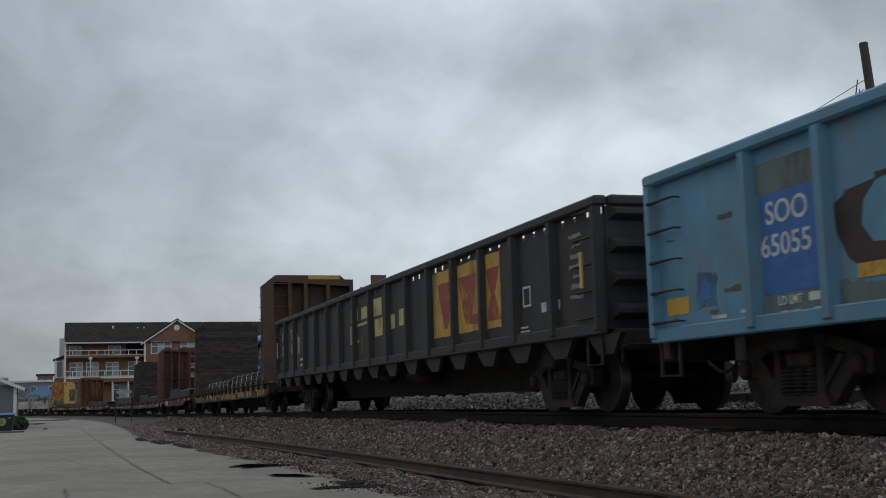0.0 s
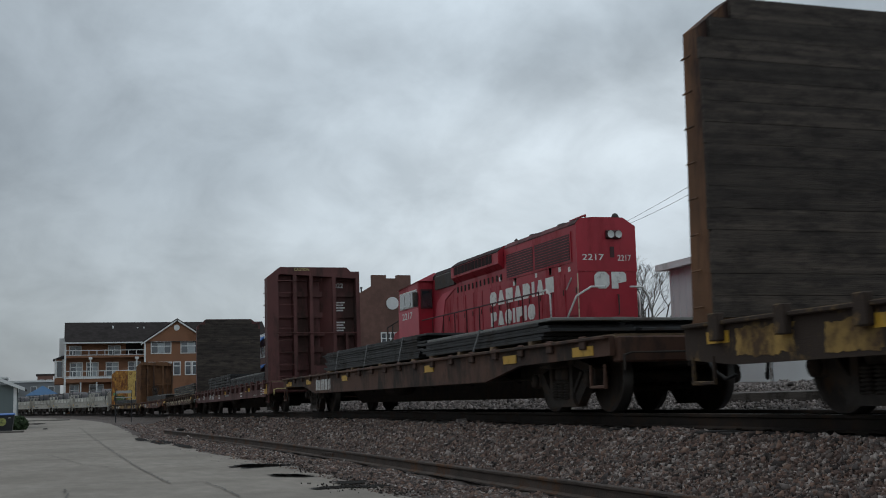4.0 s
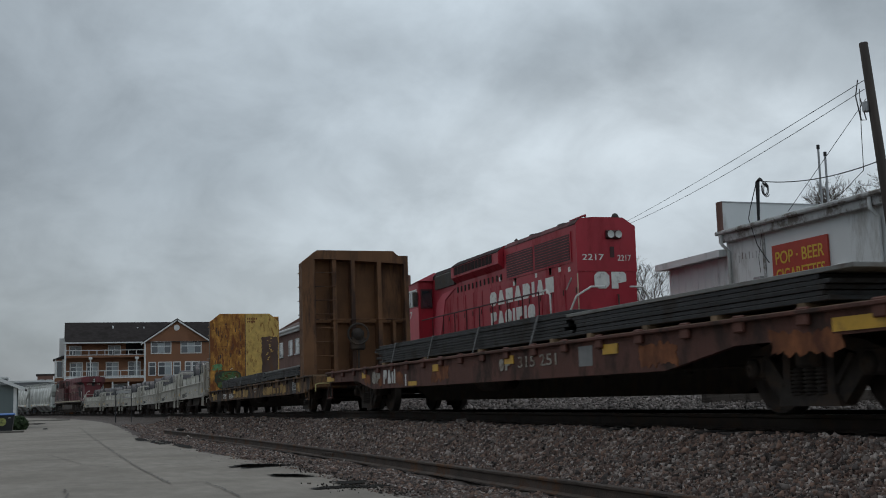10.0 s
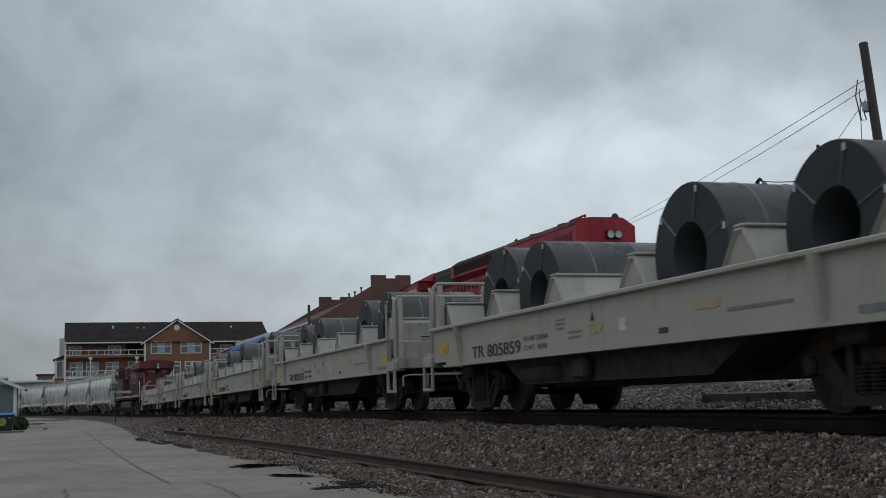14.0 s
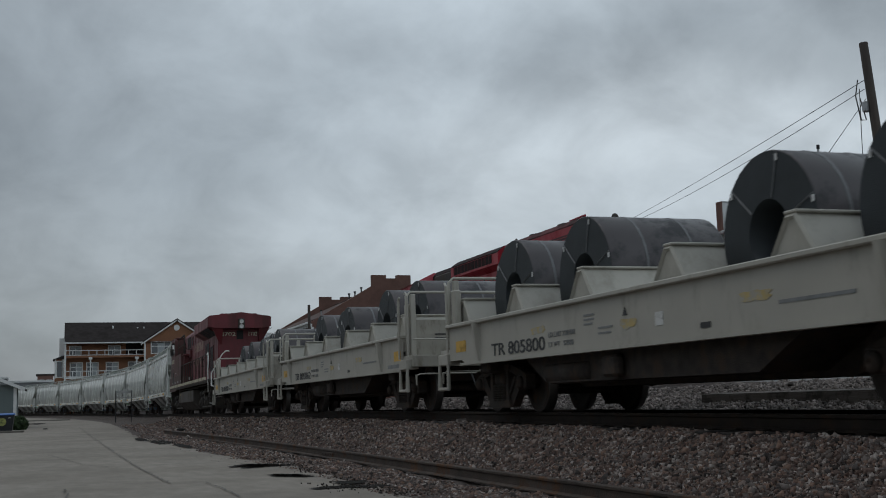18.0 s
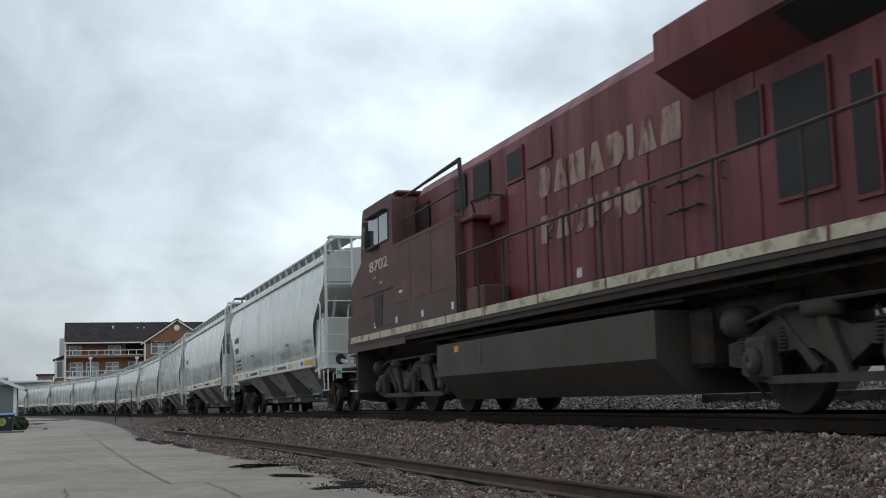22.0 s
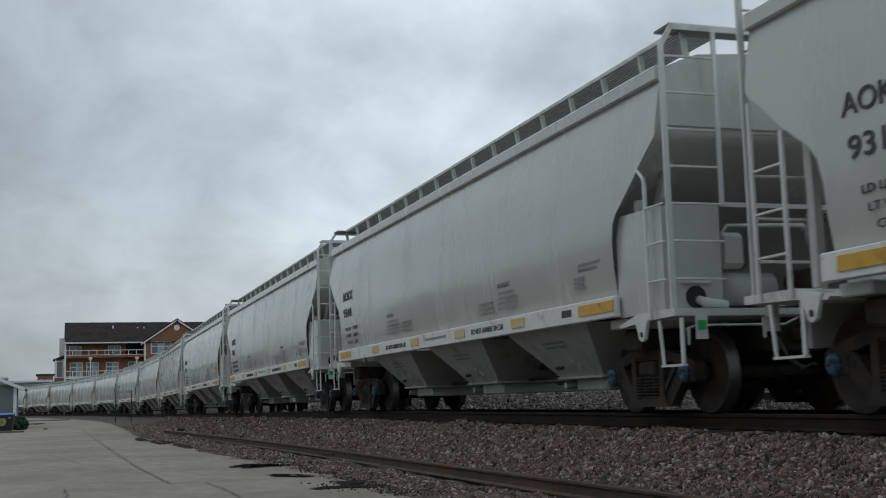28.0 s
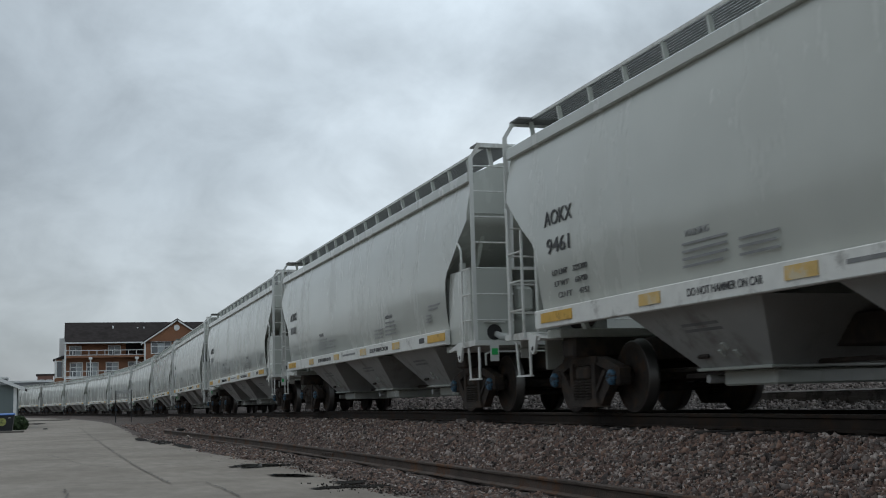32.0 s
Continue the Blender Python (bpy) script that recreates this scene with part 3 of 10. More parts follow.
def freight_truck(car, x, r=0.457, cap="truck", base=1.778, name="truck", far=False):
    """A three-piece truck: bolster with side frames, springs and bearing caps as its pieces."""
    def bolster():
        bm = bm_box(-0.20, 0.20, -1.12, 1.12, 0.44, 0.62, 0.03)
        bm_box(-0.36, 0.36, -0.5, 0.5, 0.55, 0.70, 0.02, bm)
        bm_rod((-0.5, -0.85, 0.32), (-0.5, 0.85, 0.32), 0.05, 8, bm)
        bm_rod((0.5, -0.85, 0.32), (0.5, 0.85, 0.32), 0.05, 8, bm)
        return bm
    t = part(name, shared("bolster", bolster, M["truck"]), M["truck"], car)
    t.location = (x, 0, 0)
    for sy in (-1, 1):
        f = part("side_frame", shared("side_frame", side_frame_bm, M["truck"]), M["truck"], t)
        f.location = (0, sy * 1.0, 0)
        f.rotation_euler = (0, 0, 0 if sy < 0 else math.pi)
        for k in (() if far else (-0.19, 0.0, 0.19)):
            s = part("spring", shared("spring", spring_bm, M["truck"], True), M["truck"], t)
            s.location = (k, sy * 1.07, 0)
        for k in (-base / 2, base / 2):
            c = part("bearing_cap", shared("cap_" + cap, lambda: bm_lathe([(0.02, -0.05), (0.055, -0.05), (0.10, -0.02), (0.10, 0.03), (0.02, 0.03)], 16), M[cap], True), M[cap], t)
            c.location = (k, sy * 1.12, r)
            c.rotation_euler = (0, 0, 0 if sy < 0 else math.pi)
    return [wheelset(car, x - base / 2, r), wheelset(car, x + base / 2, r)]


def coupler(car, x, sign, z=0.83, reach=0.5):
    """A knuckle coupler whose shank leaves the car at x."""
    def build():
        bm = bm_box(-0.25, reach - 0.18, -0.07, 0.07, -0.075, 0.075, 0.02)
        bm_prism([(reach - 0.22, -0.10), (reach - 0.08, -0.17), (reach + 0.06, -0.15), (reach + 0.09, -0.06), (reach - 0.02, -0.03), (reach - 0.03, 0.06), (reach + 0.05, 0.15), (reach - 0.02, 0.18), (reach - 0.20, 0.10)],
                 -0.14, 0.14, "z", bm)
        return bm
    c = part("coupler", shared("coupler%.2f" % reach, build, M["truck"]), M["truck"], car)
    c.location = (x, 0, z)
    c.rotation_euler = (0, 0, 0 if sign > 0 else math.pi)
    h = [(x + sign * a, b, z + c2) for a, b, c2 in ((-0.05, -0.32, 0.02), (0.12, -0.34, -0.05), (0.24, -0.30, -0.26), (0.38, -0.22, -0.38), (0.5, -0.15, -0.33))]
    part("air_hose", bm_pipe(h, 0.022, 6), M["black"], car, smooth=True)
    return c


def cut_lever(car, x, sign, y0=-1.45, z=0.78, mat="truck"):
    """The uncoupling rod across a car's end."""
    part("cut_lever", bm_pipe([(x, y0, z - 0.18), (x, y0, z), (x, y0 + 0.1, z + 0.03), (x + sign * 0.06, -0.25, z + 0.03), (x + sign * 0.1, -0.1, z + 0.1)], 0.014, 6), M[mat], car)


def grab(car, pts, mat, r=0.011, name="grab_iron"):
    return part(name, bm_pipe(pts, r, 6), mat, car)


def ladder(car, x0, x1, y, z0, z1, n, mat, rail=0.022, name="ladder", dy=0.0, joined=False):
    """A ladder with flat stiles and n rungs in the plane of a side (dy = 0) or an end (x0 = x1)."""
    bm = bmesh.new()
    if x0 != x1:
        for x in (x0, x1):
            bm_box(x - rail, x + rail, y - 0.012, y + 0.012, z0, z1, bm=bm)
    else:
        for yy in (y, y + dy):
            bm_box(x0 - 0.012, x0 + 0.012, yy - rail, yy + rail, z0, z1, bm=bm)
    if joined:
        for i in range(n):
            z = z0 + (z1 - z0) * (i + 0.5) / n
            bm_rod((x0, y, z), (x1, y if x0 != x1 else y + dy, z), 0.013, 6, bm)
        n = 0
    lad = part(name, bm, mat, car)
    for i in range(n):
        z = z0 + (z1 - z0) * (i + 0.5) / n
        if x0 != x1:
            part("rung", bm_rod((x0, y, z), (x1, y, z), 0.013, 6), mat, lad)
        else:
            part("rung", bm_rod((x0, y, z), (x0, y + dy, z), 0.013, 6), mat, lad)
    return lad


# ---- covered hoppers ----
M["hopper_grey"] = material("hopper_grey", (0.495, 0.515, 0.478), 0.20, vary=0.03, vary_scale=1.5, stain=(0.482, 0.502, 0.465), stain_amount=0.25, stain_scale=0.9, streak=3.5, bump=0.012, bump_scale=3, spec=0.5, coat=0.32, edge=0.12)
# lighter copy of the hopper grey: direct sky light put into the end fittings' colour
M["hopper_skylit"] = material("hopper_skylit", (0.62, 0.63, 0.605), 0.45, vary=0.06, vary_scale=2, stain=(0.46, 0.455, 0.42), stain_amount=0.36, stain_scale=2.2, streak=2, bump=0.05)
# darker copy of the hopper grey: dust, and the bays' shade put into the colour
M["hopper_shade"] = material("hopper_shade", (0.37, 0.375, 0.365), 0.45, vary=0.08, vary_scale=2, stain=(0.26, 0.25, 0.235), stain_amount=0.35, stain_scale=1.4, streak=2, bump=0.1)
M["stripe_white"] = material("stripe_white", (0.70, 0.71, 0.68), 0.5, vary=0.06, stain=(0.40, 0.40, 0.38), stain_amount=0.3, stain_scale=2.5, bump=0.05)
M["pale_reflector"] = material("pale_reflector", (0.62, 0.42, 0.14), 0.5, vary=0.1, stain=(0.58, 0.50, 0.34), stain_amount=0.5, stain_scale=5, bump=0.05)
M["reflector"] = material("reflector", (0.62, 0.36, 0.04), 0.45, vary=0.08, stain=(0.40, 0.24, 0.05), stain_amount=0.35, stain_scale=5, bump=0.05)
M["black_paint"] = material("black_paint", (0.03, 0.03, 0.032), 0.5, vary=0.15, bump=0.05)
M["green_tag"] = material("green_tag", (0.03, 0.45, 0.12), 0.5, vary=0.1, bump=0.05)
M["blue_cap"] = material("blue_cap", (0.06, 0.16, 0.26), 0.5, vary=0.25, stain=GRIME, stain_amount=0.5, stain_scale=9, bump=0.1)
M["faded_print"] = material("faded_print", (0.20, 0.205, 0.205), 0.5, vary=0.2, bump=0.05)
M["grating"] = material("grating", (0.17, 0.175, 0.172), 0.6, 0.2, vary=0.15, bump=0.1)

HOPPER_PITCH = 17.8


def hopper_section(x):
    """Half cross-section of the body at x: (y, z) from the sill up to the middle of the roof."""
    return [(-1.54, 1.38), (-1.585, 1.7), (-1.605, 2.0), (-1.615, 2.2), (-1.615, 2.32), (-1.612, 2.6), (-1.605, 2.8), (-1.59, 2.99), (-1.585, 3.05), (-1.575, 3.18), (-1.52, 3.52), (-1.46, 3.80)]


def hopper_body():
    bm = bmesh.new()
    sec = hopper_section(0)
    # x reach of the side at each height: the lower corners are cut back over the trucks
    def reach(z):
        return float(np.interp(z, [1.38, 2.0, 2.2, 2.32, 2.6, 2.8, 2.95, 3.0, 3.05, 4.2], [6.90, 6.92, 6.97, 7.06, 7.46, 7.70, 7.88, 7.97, 8.03, 8.04]))
    for sy in (1, -1):
        cols = []
        nx = 25
        for i in range(nx):
            t = -1 + 2 * i / (nx - 1)
            cols.append([bm.verts.new((t * reach(z), sy * y, z)) for y, z in sec])
        for i in range(nx - 1):
            for j in range(len(sec) - 1):
                f = (cols[i][j], cols[i + 1][j], cols[i + 1][j + 1], cols[i][j + 1])
                bm.faces.new(f if sy > 0 else f[::-1])
    # end sheets: upright above, sloping inwards below
    for sx in (1, -1):
        rows = []
        for (y, z) in sec:
            inset = 0.0 if z > 3.1 else (3.1 - z) * 0.62
            x = reach(z) - 0.02
            rows.append([bm.verts.new((sx * (x - inset * 1.3 * (1 - abs(k) ** 6)), k * abs(y) * 0.995, z)) for k in (-1, -0.9, -0.45, 0, 0.45, 0.9, 1)])
        for a, b in zip(rows, rows[1:]):
            for i in range(6):
                f = (a[i], a[i + 1], b[i + 1], b[i])
                bm.faces.new(f if sx > 0 else f[::-1])
    bmesh.ops.recalc_face_normals(bm, faces=bm.faces)
    return bm


def make_hopper(far=False):
    """far: for the cars that stay in the distance, small pieces are joined."""
    car = empty("hopper_car")
    g, sh, tr = M["hopper_grey"], M["hopper_shade"], M["hopper_skylit"]
    body = part("body", hopper_body(), g, car, smooth=True)
    roofp = [(-1.46, 3.80), (-1.20, 3.93), (-0.80, 4.02), (0, 4.08), (0.80, 4.02), (1.20, 3.93), (1.46, 3.80)]
    part("roof", bm_prism(roofp, -8.0, 8.0, "x"), g, car)
    for sy in (-1, 1):
        part("top_chord", bm_box(-8.05, 8.05, sy * 1.49 - 0.06, sy * 1.49 + 0.06, 3.67, 3.84, 0.015), g, car)
        sill = part("side_sill", bm_box(-6.98, 6.98, sy * 1.60 - 0.045, sy * 1.60 + 0.045, 1.13, 1.38, 0.012), M["stripe_white"], car, "white side sill with amber reflectors")
        for x, w in ((-6.25, 0.97), (-3.73, 0.48), (-0.97, 0.48), (1.5, 0.48), (4.0, 0.48), (6.5, 0.95)):
            part("reflector", bm_box(x - w / 2, x + w / 2, sy * 1.652 - 0.006, sy * 1.652 + 0.006, 1.20, 1.33), M["reflector" if w > 0.6 else "pale_reflector"], sill)
        # end sills and platforms
    for sx in (-1, 1):
        part("end_sill", bm_prism([(sx * 6.95, 1.02), (sx * 7.45, 1.13), (sx * 8.26, 1.13), (sx * 8.26, 1.05), (sx * 7.5, 1.03), (sx * 7.0, 0.99)], -1.58, 1.58), tr, car, "thin pale end platform")
        if sx < 0:
            part("sill_web", bm_box(sx * 8.02 - 0.03, sx * 8.02 + 0.03, -1.05, 1.05, 0.62, 1.05, 0.01), g, car)
        part("bolster_plate", bm_box(sx * 6.7 - 0.20, sx * 6.7 + 0.20, -1.30, 1.30, 0.74, 1.0, 0.03), M["truck"], car)
        part("bolster_web", bm_box(sx * 6.75 - 0.22, sx * 6.75 + 0.22, -1.48, 1.48, 1.0, 1.12, 0.015), g, car)
        # slope sheet supports behind the end ladders
        for sy in (-1, 1):
            part("end_post", bm_box(sx * 7.30 - 0.05, sx * 7.30 + 0.05, sy * 1.42 - 0.05, sy * 1.42 + 0.05, 1.12, 2.45, 0.01), g, car)
            part("brace", hull8((sx * 6.3, sy * 1.2, 1.1), (sx * 6.42, sy * 1.2, 1.1), (sx * 7.75, sy * 1.2, 3.0), (sx * 7.63, sy * 1.2, 3.0), (0, 0.06, 0)), g, car)
            if sx > 0:
                # closed corner below the slope sheet: a side plate, an end plate and a slanting lid
                ya, yb = sorted((sy * 1.52, sy * 1.54))
                part("corner_plate", bm_prism([(6.90, 1.12), (8.0, 1.12), (8.0, 2.27), (7.02, 2.30), (6.92, 2.05)], ya, yb), g, car)
                ya, yb = sorted((sy * 1.52, sy * 0.82))
                pl = part("end_plate", bm_box(7.98, 8.0, ya, yb, 1.12, 2.27), g, car)
                part("lid_plate", hull8((6.98, sy * 1.44, 2.28), (8.0, sy * 1.44, 2.27), (8.0, sy * 0.82, 2.27), (7.3, sy * 0.82, 2.32), (0, 0, 0.02)), g, car)
                if sy < 0:
                    part("round_port", bm_lathe([(0.01, 8.0), (0.125, 8.0), (0.125, 8.012), (0.01, 8.012)], 20, "x", (0, -1.16, 1.27)), M["black"], pl)
                    part("port_pipe", bm_pipe([(8.0, -1.13, 1.24), (8.10, -1.08, 1.20), (8.14, -0.86, 1.17)], 0.05, 8), tr, pl, smooth=True)
                    part("port_hood", bm_box(8.0, 8.03, -1.34, -0.98, 1.42, 1.45), tr, pl)
            # side and end ladders share the rung heights
            lx = (7.76, 8.16) if sx > 0 else (-7.97, -7.48)
            corner = 8.18 if sx > 0 else -8.12
            rungs = [1.45 + 0.41 * i for i in range(7)]
            bm = bmesh.new()
            yl = sy * 1.60
            if sx > 0:
                bm_box(lx[0] - 0.022, lx[0] + 0.022, yl - 0.014, yl + 0.014, 1.05, 2.58, bm=bm)
                bm_pipe([(lx[0], yl, 2.55), (lx[0] - 0.02, yl, 2.62), (lx[0] - 0.16, yl, 2.74)], 0.02, 6, bm)
                top = 3
            else:
                bm_box(lx[0] - 0.022, lx[0] + 0.022, yl - 0.014, yl + 0.014, 1.05, 2.94, bm=bm)
                bm_box(lx[1] - 0.022, lx[1] + 0.022, yl - 0.014, yl + 0.014, 1.05, 2.57, bm=bm)
                top = 3
            if far:
                for z in rungs[:top]:
                    bm_rod((lx[0], yl, z), (lx[1], yl, z), 0.013, 5, bm)
            lad = part("ladder", bm, tr, car, "pale side ladder")
            for z in (() if far else rungs[:top]):
                part("rung", bm_rod((lx[0], yl, z), (lx[1], yl, z), 0.014, 6), tr, lad)
            bm = bmesh.new()
            yo, yi = sy * 1.54, sy * 0.88
            bm_box(corner - 0.014, corner + 0.014, yo - 0.032, yo + 0.032, 1.05, 4.03, bm=bm)
            bm_hull([(corner - 0.014, yo - 0.032, 4.03), (corner + 0.014, yo - 0.032, 4.03), (corner + 0.014, yo + 0.032, 4.03), (corner - 0.014, yo + 0.032, 4.03),
                     (corner - 0.014, sy * 1.40 - 0.032, 4.25), (corner + 0.014, sy * 1.40 - 0.032, 4.25), (corner + 0.014, sy * 1.40 + 0.032, 4.25), (corner - 0.014, sy * 1.40 + 0.032, 4.25)], BOX_FACES, bm)
            bm_box(corner - 0.012, corner + 0.012, yi - 0.026, yi + 0.026, 2.27, 4.22, bm=bm)
            if far:
                for z in rungs:
                    bm_rod((corner, yo, z), (corner, yi, z), 0.013, 5, bm)
            lad = part("ladder", bm, tr, car, "pale end ladder")
            for z in (() if far else rungs):
                part("rung", bm_rod((corner, yo, z), (corner, yi, z), 0.014, 6), tr, lad)
            # stirrup step of flat bar below the platform, and an eye lug
            a, b = (7.90, 8.38) if sx > 0 else (-7.86, -7.36)
            yl = sy * 1.56
            bm = bm_hull([(a - 0.035, yl - 0.012, 1.02), (a + 0.015, yl - 0.012, 1.02), (a + 0.065, yl - 0.012, 0.53), (a + 0.035, yl - 0.012, 0.53), (a - 0.035, yl + 0.012, 1.02), (a + 0.015, yl + 0.012, 1.02), (a + 0.065, yl + 0.012, 0.53), (a + 0.035, yl + 0.012, 0.53)], BOX_FACES)
            bm_box(b - 0.04, b + 0.01, yl - 0.012, yl + 0.012, 0.53, 1.02, bm=bm)
            bm_box(a + 0.035, b + 0.01, yl - 0.03, yl + 0.03, 0.515, 0.54, bm=bm)
            part("stirrup", bm, tr, car)
            lx0 = 7.54 if sx > 0 else -7.20
            ya, yb = sorted((sy * 1.56, sy * 1.60))
            lug = part("jacking_lug", bm_prism([(lx0 - 0.15, 1.05), (lx0 + 0.15, 1.05), (lx0 + 0.09, 0.92), (lx0 + 0.06, 0.84), (lx0, 0.81), (lx0 - 0.06, 0.84), (lx0 - 0.09, 0.92)], ya, yb), tr, car)
            part("lug_hole", bm_lathe([(0.004, sy * 1.59), (0.034, sy * 1.59), (0.034, sy * 1.604), (0.004, sy * 1.604)], 12, "y", (lx0, 0, 0.89)), M["black"], lug)
        part("end_crossbar", bm_box(sx * 8.15 - 0.02, sx * 8.15 + 0.02, -0.88, 0.88, 2.25, 2.30), tr, car)
        part("end_panel", bm_prism([(-1.46, 3.17), (1.46, 3.17), (1.45, 3.82), (1.0, 4.0), (0, 4.07), (-1.0, 4.0), (-1.45, 3.82)], min(sx * 8.0, sx * 8.03), max(sx * 8.0, sx * 8.03), "x"), g, car)
        coupler(car, sx * 8.15, sx, 0.84, 0.72)
        cut_lever(car, sx * 8.22, sx, -1.4, 0.92, "hopper_grey")
        tb = part("tag_board", bm_box(sx * 8.27 - 0.008, sx * 8.27 + 0.008, -1.34, -1.20, 0.80, 1.06), tr, car)
        part("routing_tag", bm_box(sx * 8.283 - 0.005, sx * 8.283 + 0.005, -1.32, -1.22, 0.90, 1.00), M["green_tag"], tb, "small bright green tag")
    # brake gear at one end
    part("brake_wheel", bm_lathe([(0.27, 8.16), (0.30, 8.14), (0.33, 8.16), (0.30, 8.18)], 20, "x", (0, 0.5, 1.95)), M["hopper_shade"], car)
    part("air_tank", bm_rod((7.35, -0.9, 1.42), (7.35, 0.2, 1.42), 0.2, 14), g, car, smooth=True)
    part("brake_valve", bm_box(7.6, 7.85, -0.72, -0.40, 1.62, 2.02, 0.05), g, car)
    part("brake_pipe", bm_pipe([(7.75, -0.74, 1.15), (7.75, -0.74, 1.9), (7.8, -0.6, 2.1), (7.8, 0.4, 2.12), (7.85, 0.5, 1.95)], 0.022, 6), g, car, smooth=True)
    part("brake_cylinder", bm_rod((7.3, 0.6, 1.5), (7.75, 0.6, 1.5), 0.15, 12), M["truck"], car, smooth=True)
    # running boards: grating on brackets along the edge of the roof, and across the ends
    for sy in (-1, 1):
        bm = bmesh.new()
        lanes, bars_across = (6, 120) if far else (11, 290)
        for i in range(lanes):
            y = 0.64 + 0.54 * i / (lanes - 1)
            bm_box(-8.12, 8.12, sy * y - 0.005, sy * y + 0.005, 4.272, 4.289, bm=bm)
        for i in range(bars_across):
            x = -8.05 + 16.1 * i / (bars_across - 1)
            bm_box(x - 0.007, x + 0.007, min(sy * 0.64, sy * 1.18), max(sy * 0.64, sy * 1.18), 4.276, 4.288, bm=bm)
        part("running_board", bm, M["grating"], car)
        part("running_board_edge", bm_box(-8.15, 8.15, sy * 1.20 - 0.010, sy * 1.20 + 0.010, 4.262, 4.298), tr, car)
        if far:
            bm = bmesh.new()
            for i in range(17):
                bm_box(-8.02 + i, -7.98 + i, min(sy * 1.10, sy * 1.18), max(sy * 1.10, sy * 1.18), 3.93, 4.26, bm=bm)
            part("brackets", bm, g, car)
        for i in range(0 if far else 17):
            x = -8.0 + i
            part("bracket", shared("hop_bracket%d" % sy, lambda: bm_hull([(-0.02, sy * 1.19, 4.26), (0.02, sy * 1.19, 4.26), (0.02, sy * 1.14, 3.93), (-0.02, sy * 1.14, 3.93), (-0.02, sy * 1.13, 4.26), (0.02, sy * 1.13, 4.26), (0.02, sy * 1.08, 3.93), (-0.02, sy * 1.08, 3.93)],
                                                                             [(0, 1, 2, 3), (4, 7, 6, 5), (0, 4, 5, 1), (1, 5, 6, 2), (2, 6, 7, 3), (3, 7, 4, 0)]), g), g, car).location.x = x
    for sx in (-1, 1):
        part("end_running_board", bm_box(sx * 8.00 - 0.17, sx * 8.00 + 0.17, -1.42, 1.42, 4.262, 4.288), M["grating"], car)
        part("board_edge", bm_box(sx * 8.175 - 0.008, sx * 8.175 + 0.008, -1.43, 1.43, 4.22, 4.29), tr, car)
    for i in range(8):
        part("hatch", bm_box(-7.0 + i * 1.8, -5.6 + i * 1.8, -0.35, 0.35, 4.06, 4.17, 0.03), g, car)
    part("centre_sill", bm_box(-8.15, 8.15, -0.33, 0.33, 0.66, 0.98, 0.02), M["truck"], car)
    # three discharge bays below the sill, their side sheets leaning inwards
    for k, c in enumerate((-3.19, 0.69, 4.53)):
        P = []
        for z, hx, hy in ((1.15, 1.37, 1.5), (0.49, 0.68, 0.95)):
            P += [(c - hx, -hy, z), (c + hx, -hy, z), (c + hx, hy, z), (c - hx, hy, z)]
        bay = part("bay", bm_hull(P, [(0, 1, 5, 4), (1, 2, 6, 5), (2, 3, 7, 6), (3, 0, 4, 7), (4, 5, 6, 7), (3, 2, 1, 0)]), sh, car, "dusty grey discharge bay, shade put into its colour")
        part("flange", bm_box(c - 0.72, c + 0.72, -1.0, 1.0, 0.465, 0.50, 0.008), g, bay)
        part("outlet_gate", bm_box(c - 0.50, c + 0.50, -0.80, 0.80, 0.30, 0.462, 0.02), g, car)
        part("gate_track", bm_box(c - 1.75, c - 0.5, -0.55, 0.55, 0.40, 0.462, 0.01), M["truck"], car)
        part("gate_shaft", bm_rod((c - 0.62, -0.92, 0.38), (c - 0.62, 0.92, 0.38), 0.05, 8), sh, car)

        def on_face(u, v, w, h, d=0.012):
            """A small block on the leaning side sheet, u along and v down it."""
            q = []
            for e in (0.0, d):
                for du, dv in ((0, 0), (w, 0), (w, h), (0, h)):
                    q.append((c + u + du, -1.5 + 0.55 * (v + dv) - 0.768 * e, 1.15 - 0.66 * (v + dv) - 0.640 * e))
            return bm_hull(q, [(3, 2, 1, 0), (4, 5, 6, 7), (0, 1, 5, 4), (1, 2, 6, 5), (2, 3, 7, 6), (3, 0, 4, 7)])
        for v in (0.27, 0.36):
            part("small_print", on_face(-0.42, v, 0.74, 0.045, 0.004), M["faded_print"], bay)
        if not far:
            part("latch", on_face(-0.52, 0.76, 0.20, 0.04, 0.04), M["truck"], bay)
            for u, v in ((-0.05, 0.70), (0.08, 0.60), (0.22, 0.72)):
                part("door_clip", on_face(u, v, 0.06, 0.10, 0.035), g, bay)
    part("train_line", bm_pipe([(-6.2, -0.42, 0.52), (6.2, -0.42, 0.52)], 0.03, 6), M["truck"], car)
    wheels = freight_truck(car, -6.7, cap="blue_cap", far=far) + freight_truck(car, 6.7, cap="blue_cap", far=far)
    # stencils
    y = -1.600
    for x, hx, hz, cols in ((-3.06, 0.06, 1.84, ((0.0, 1.78, (0.86, 0.86, 0.86, 0.78)), (1.07, 1.70, (0.66, 0.62, 0.66)))),
                            (2.29, 0.82, 1.83, ((0.0, 1.67, (0.62, 0.62, 0.62)), (0.82, 1.77, (0.62, 0.76, 0.76, 0.72))))):
        lettering(car, "WARNING", x + hx, y, hz, 0.075, M["faded_print"], 0.48, name="warning")
        for dx, top, rows in cols:
            bars(car, x + dx, y, top, rows, M["faded_print"], 0.026, 0.052)
    bars(car, 5.95, y, 1.86, (0.62, 0.5), M["faded_print"], 0.03, 0.03)
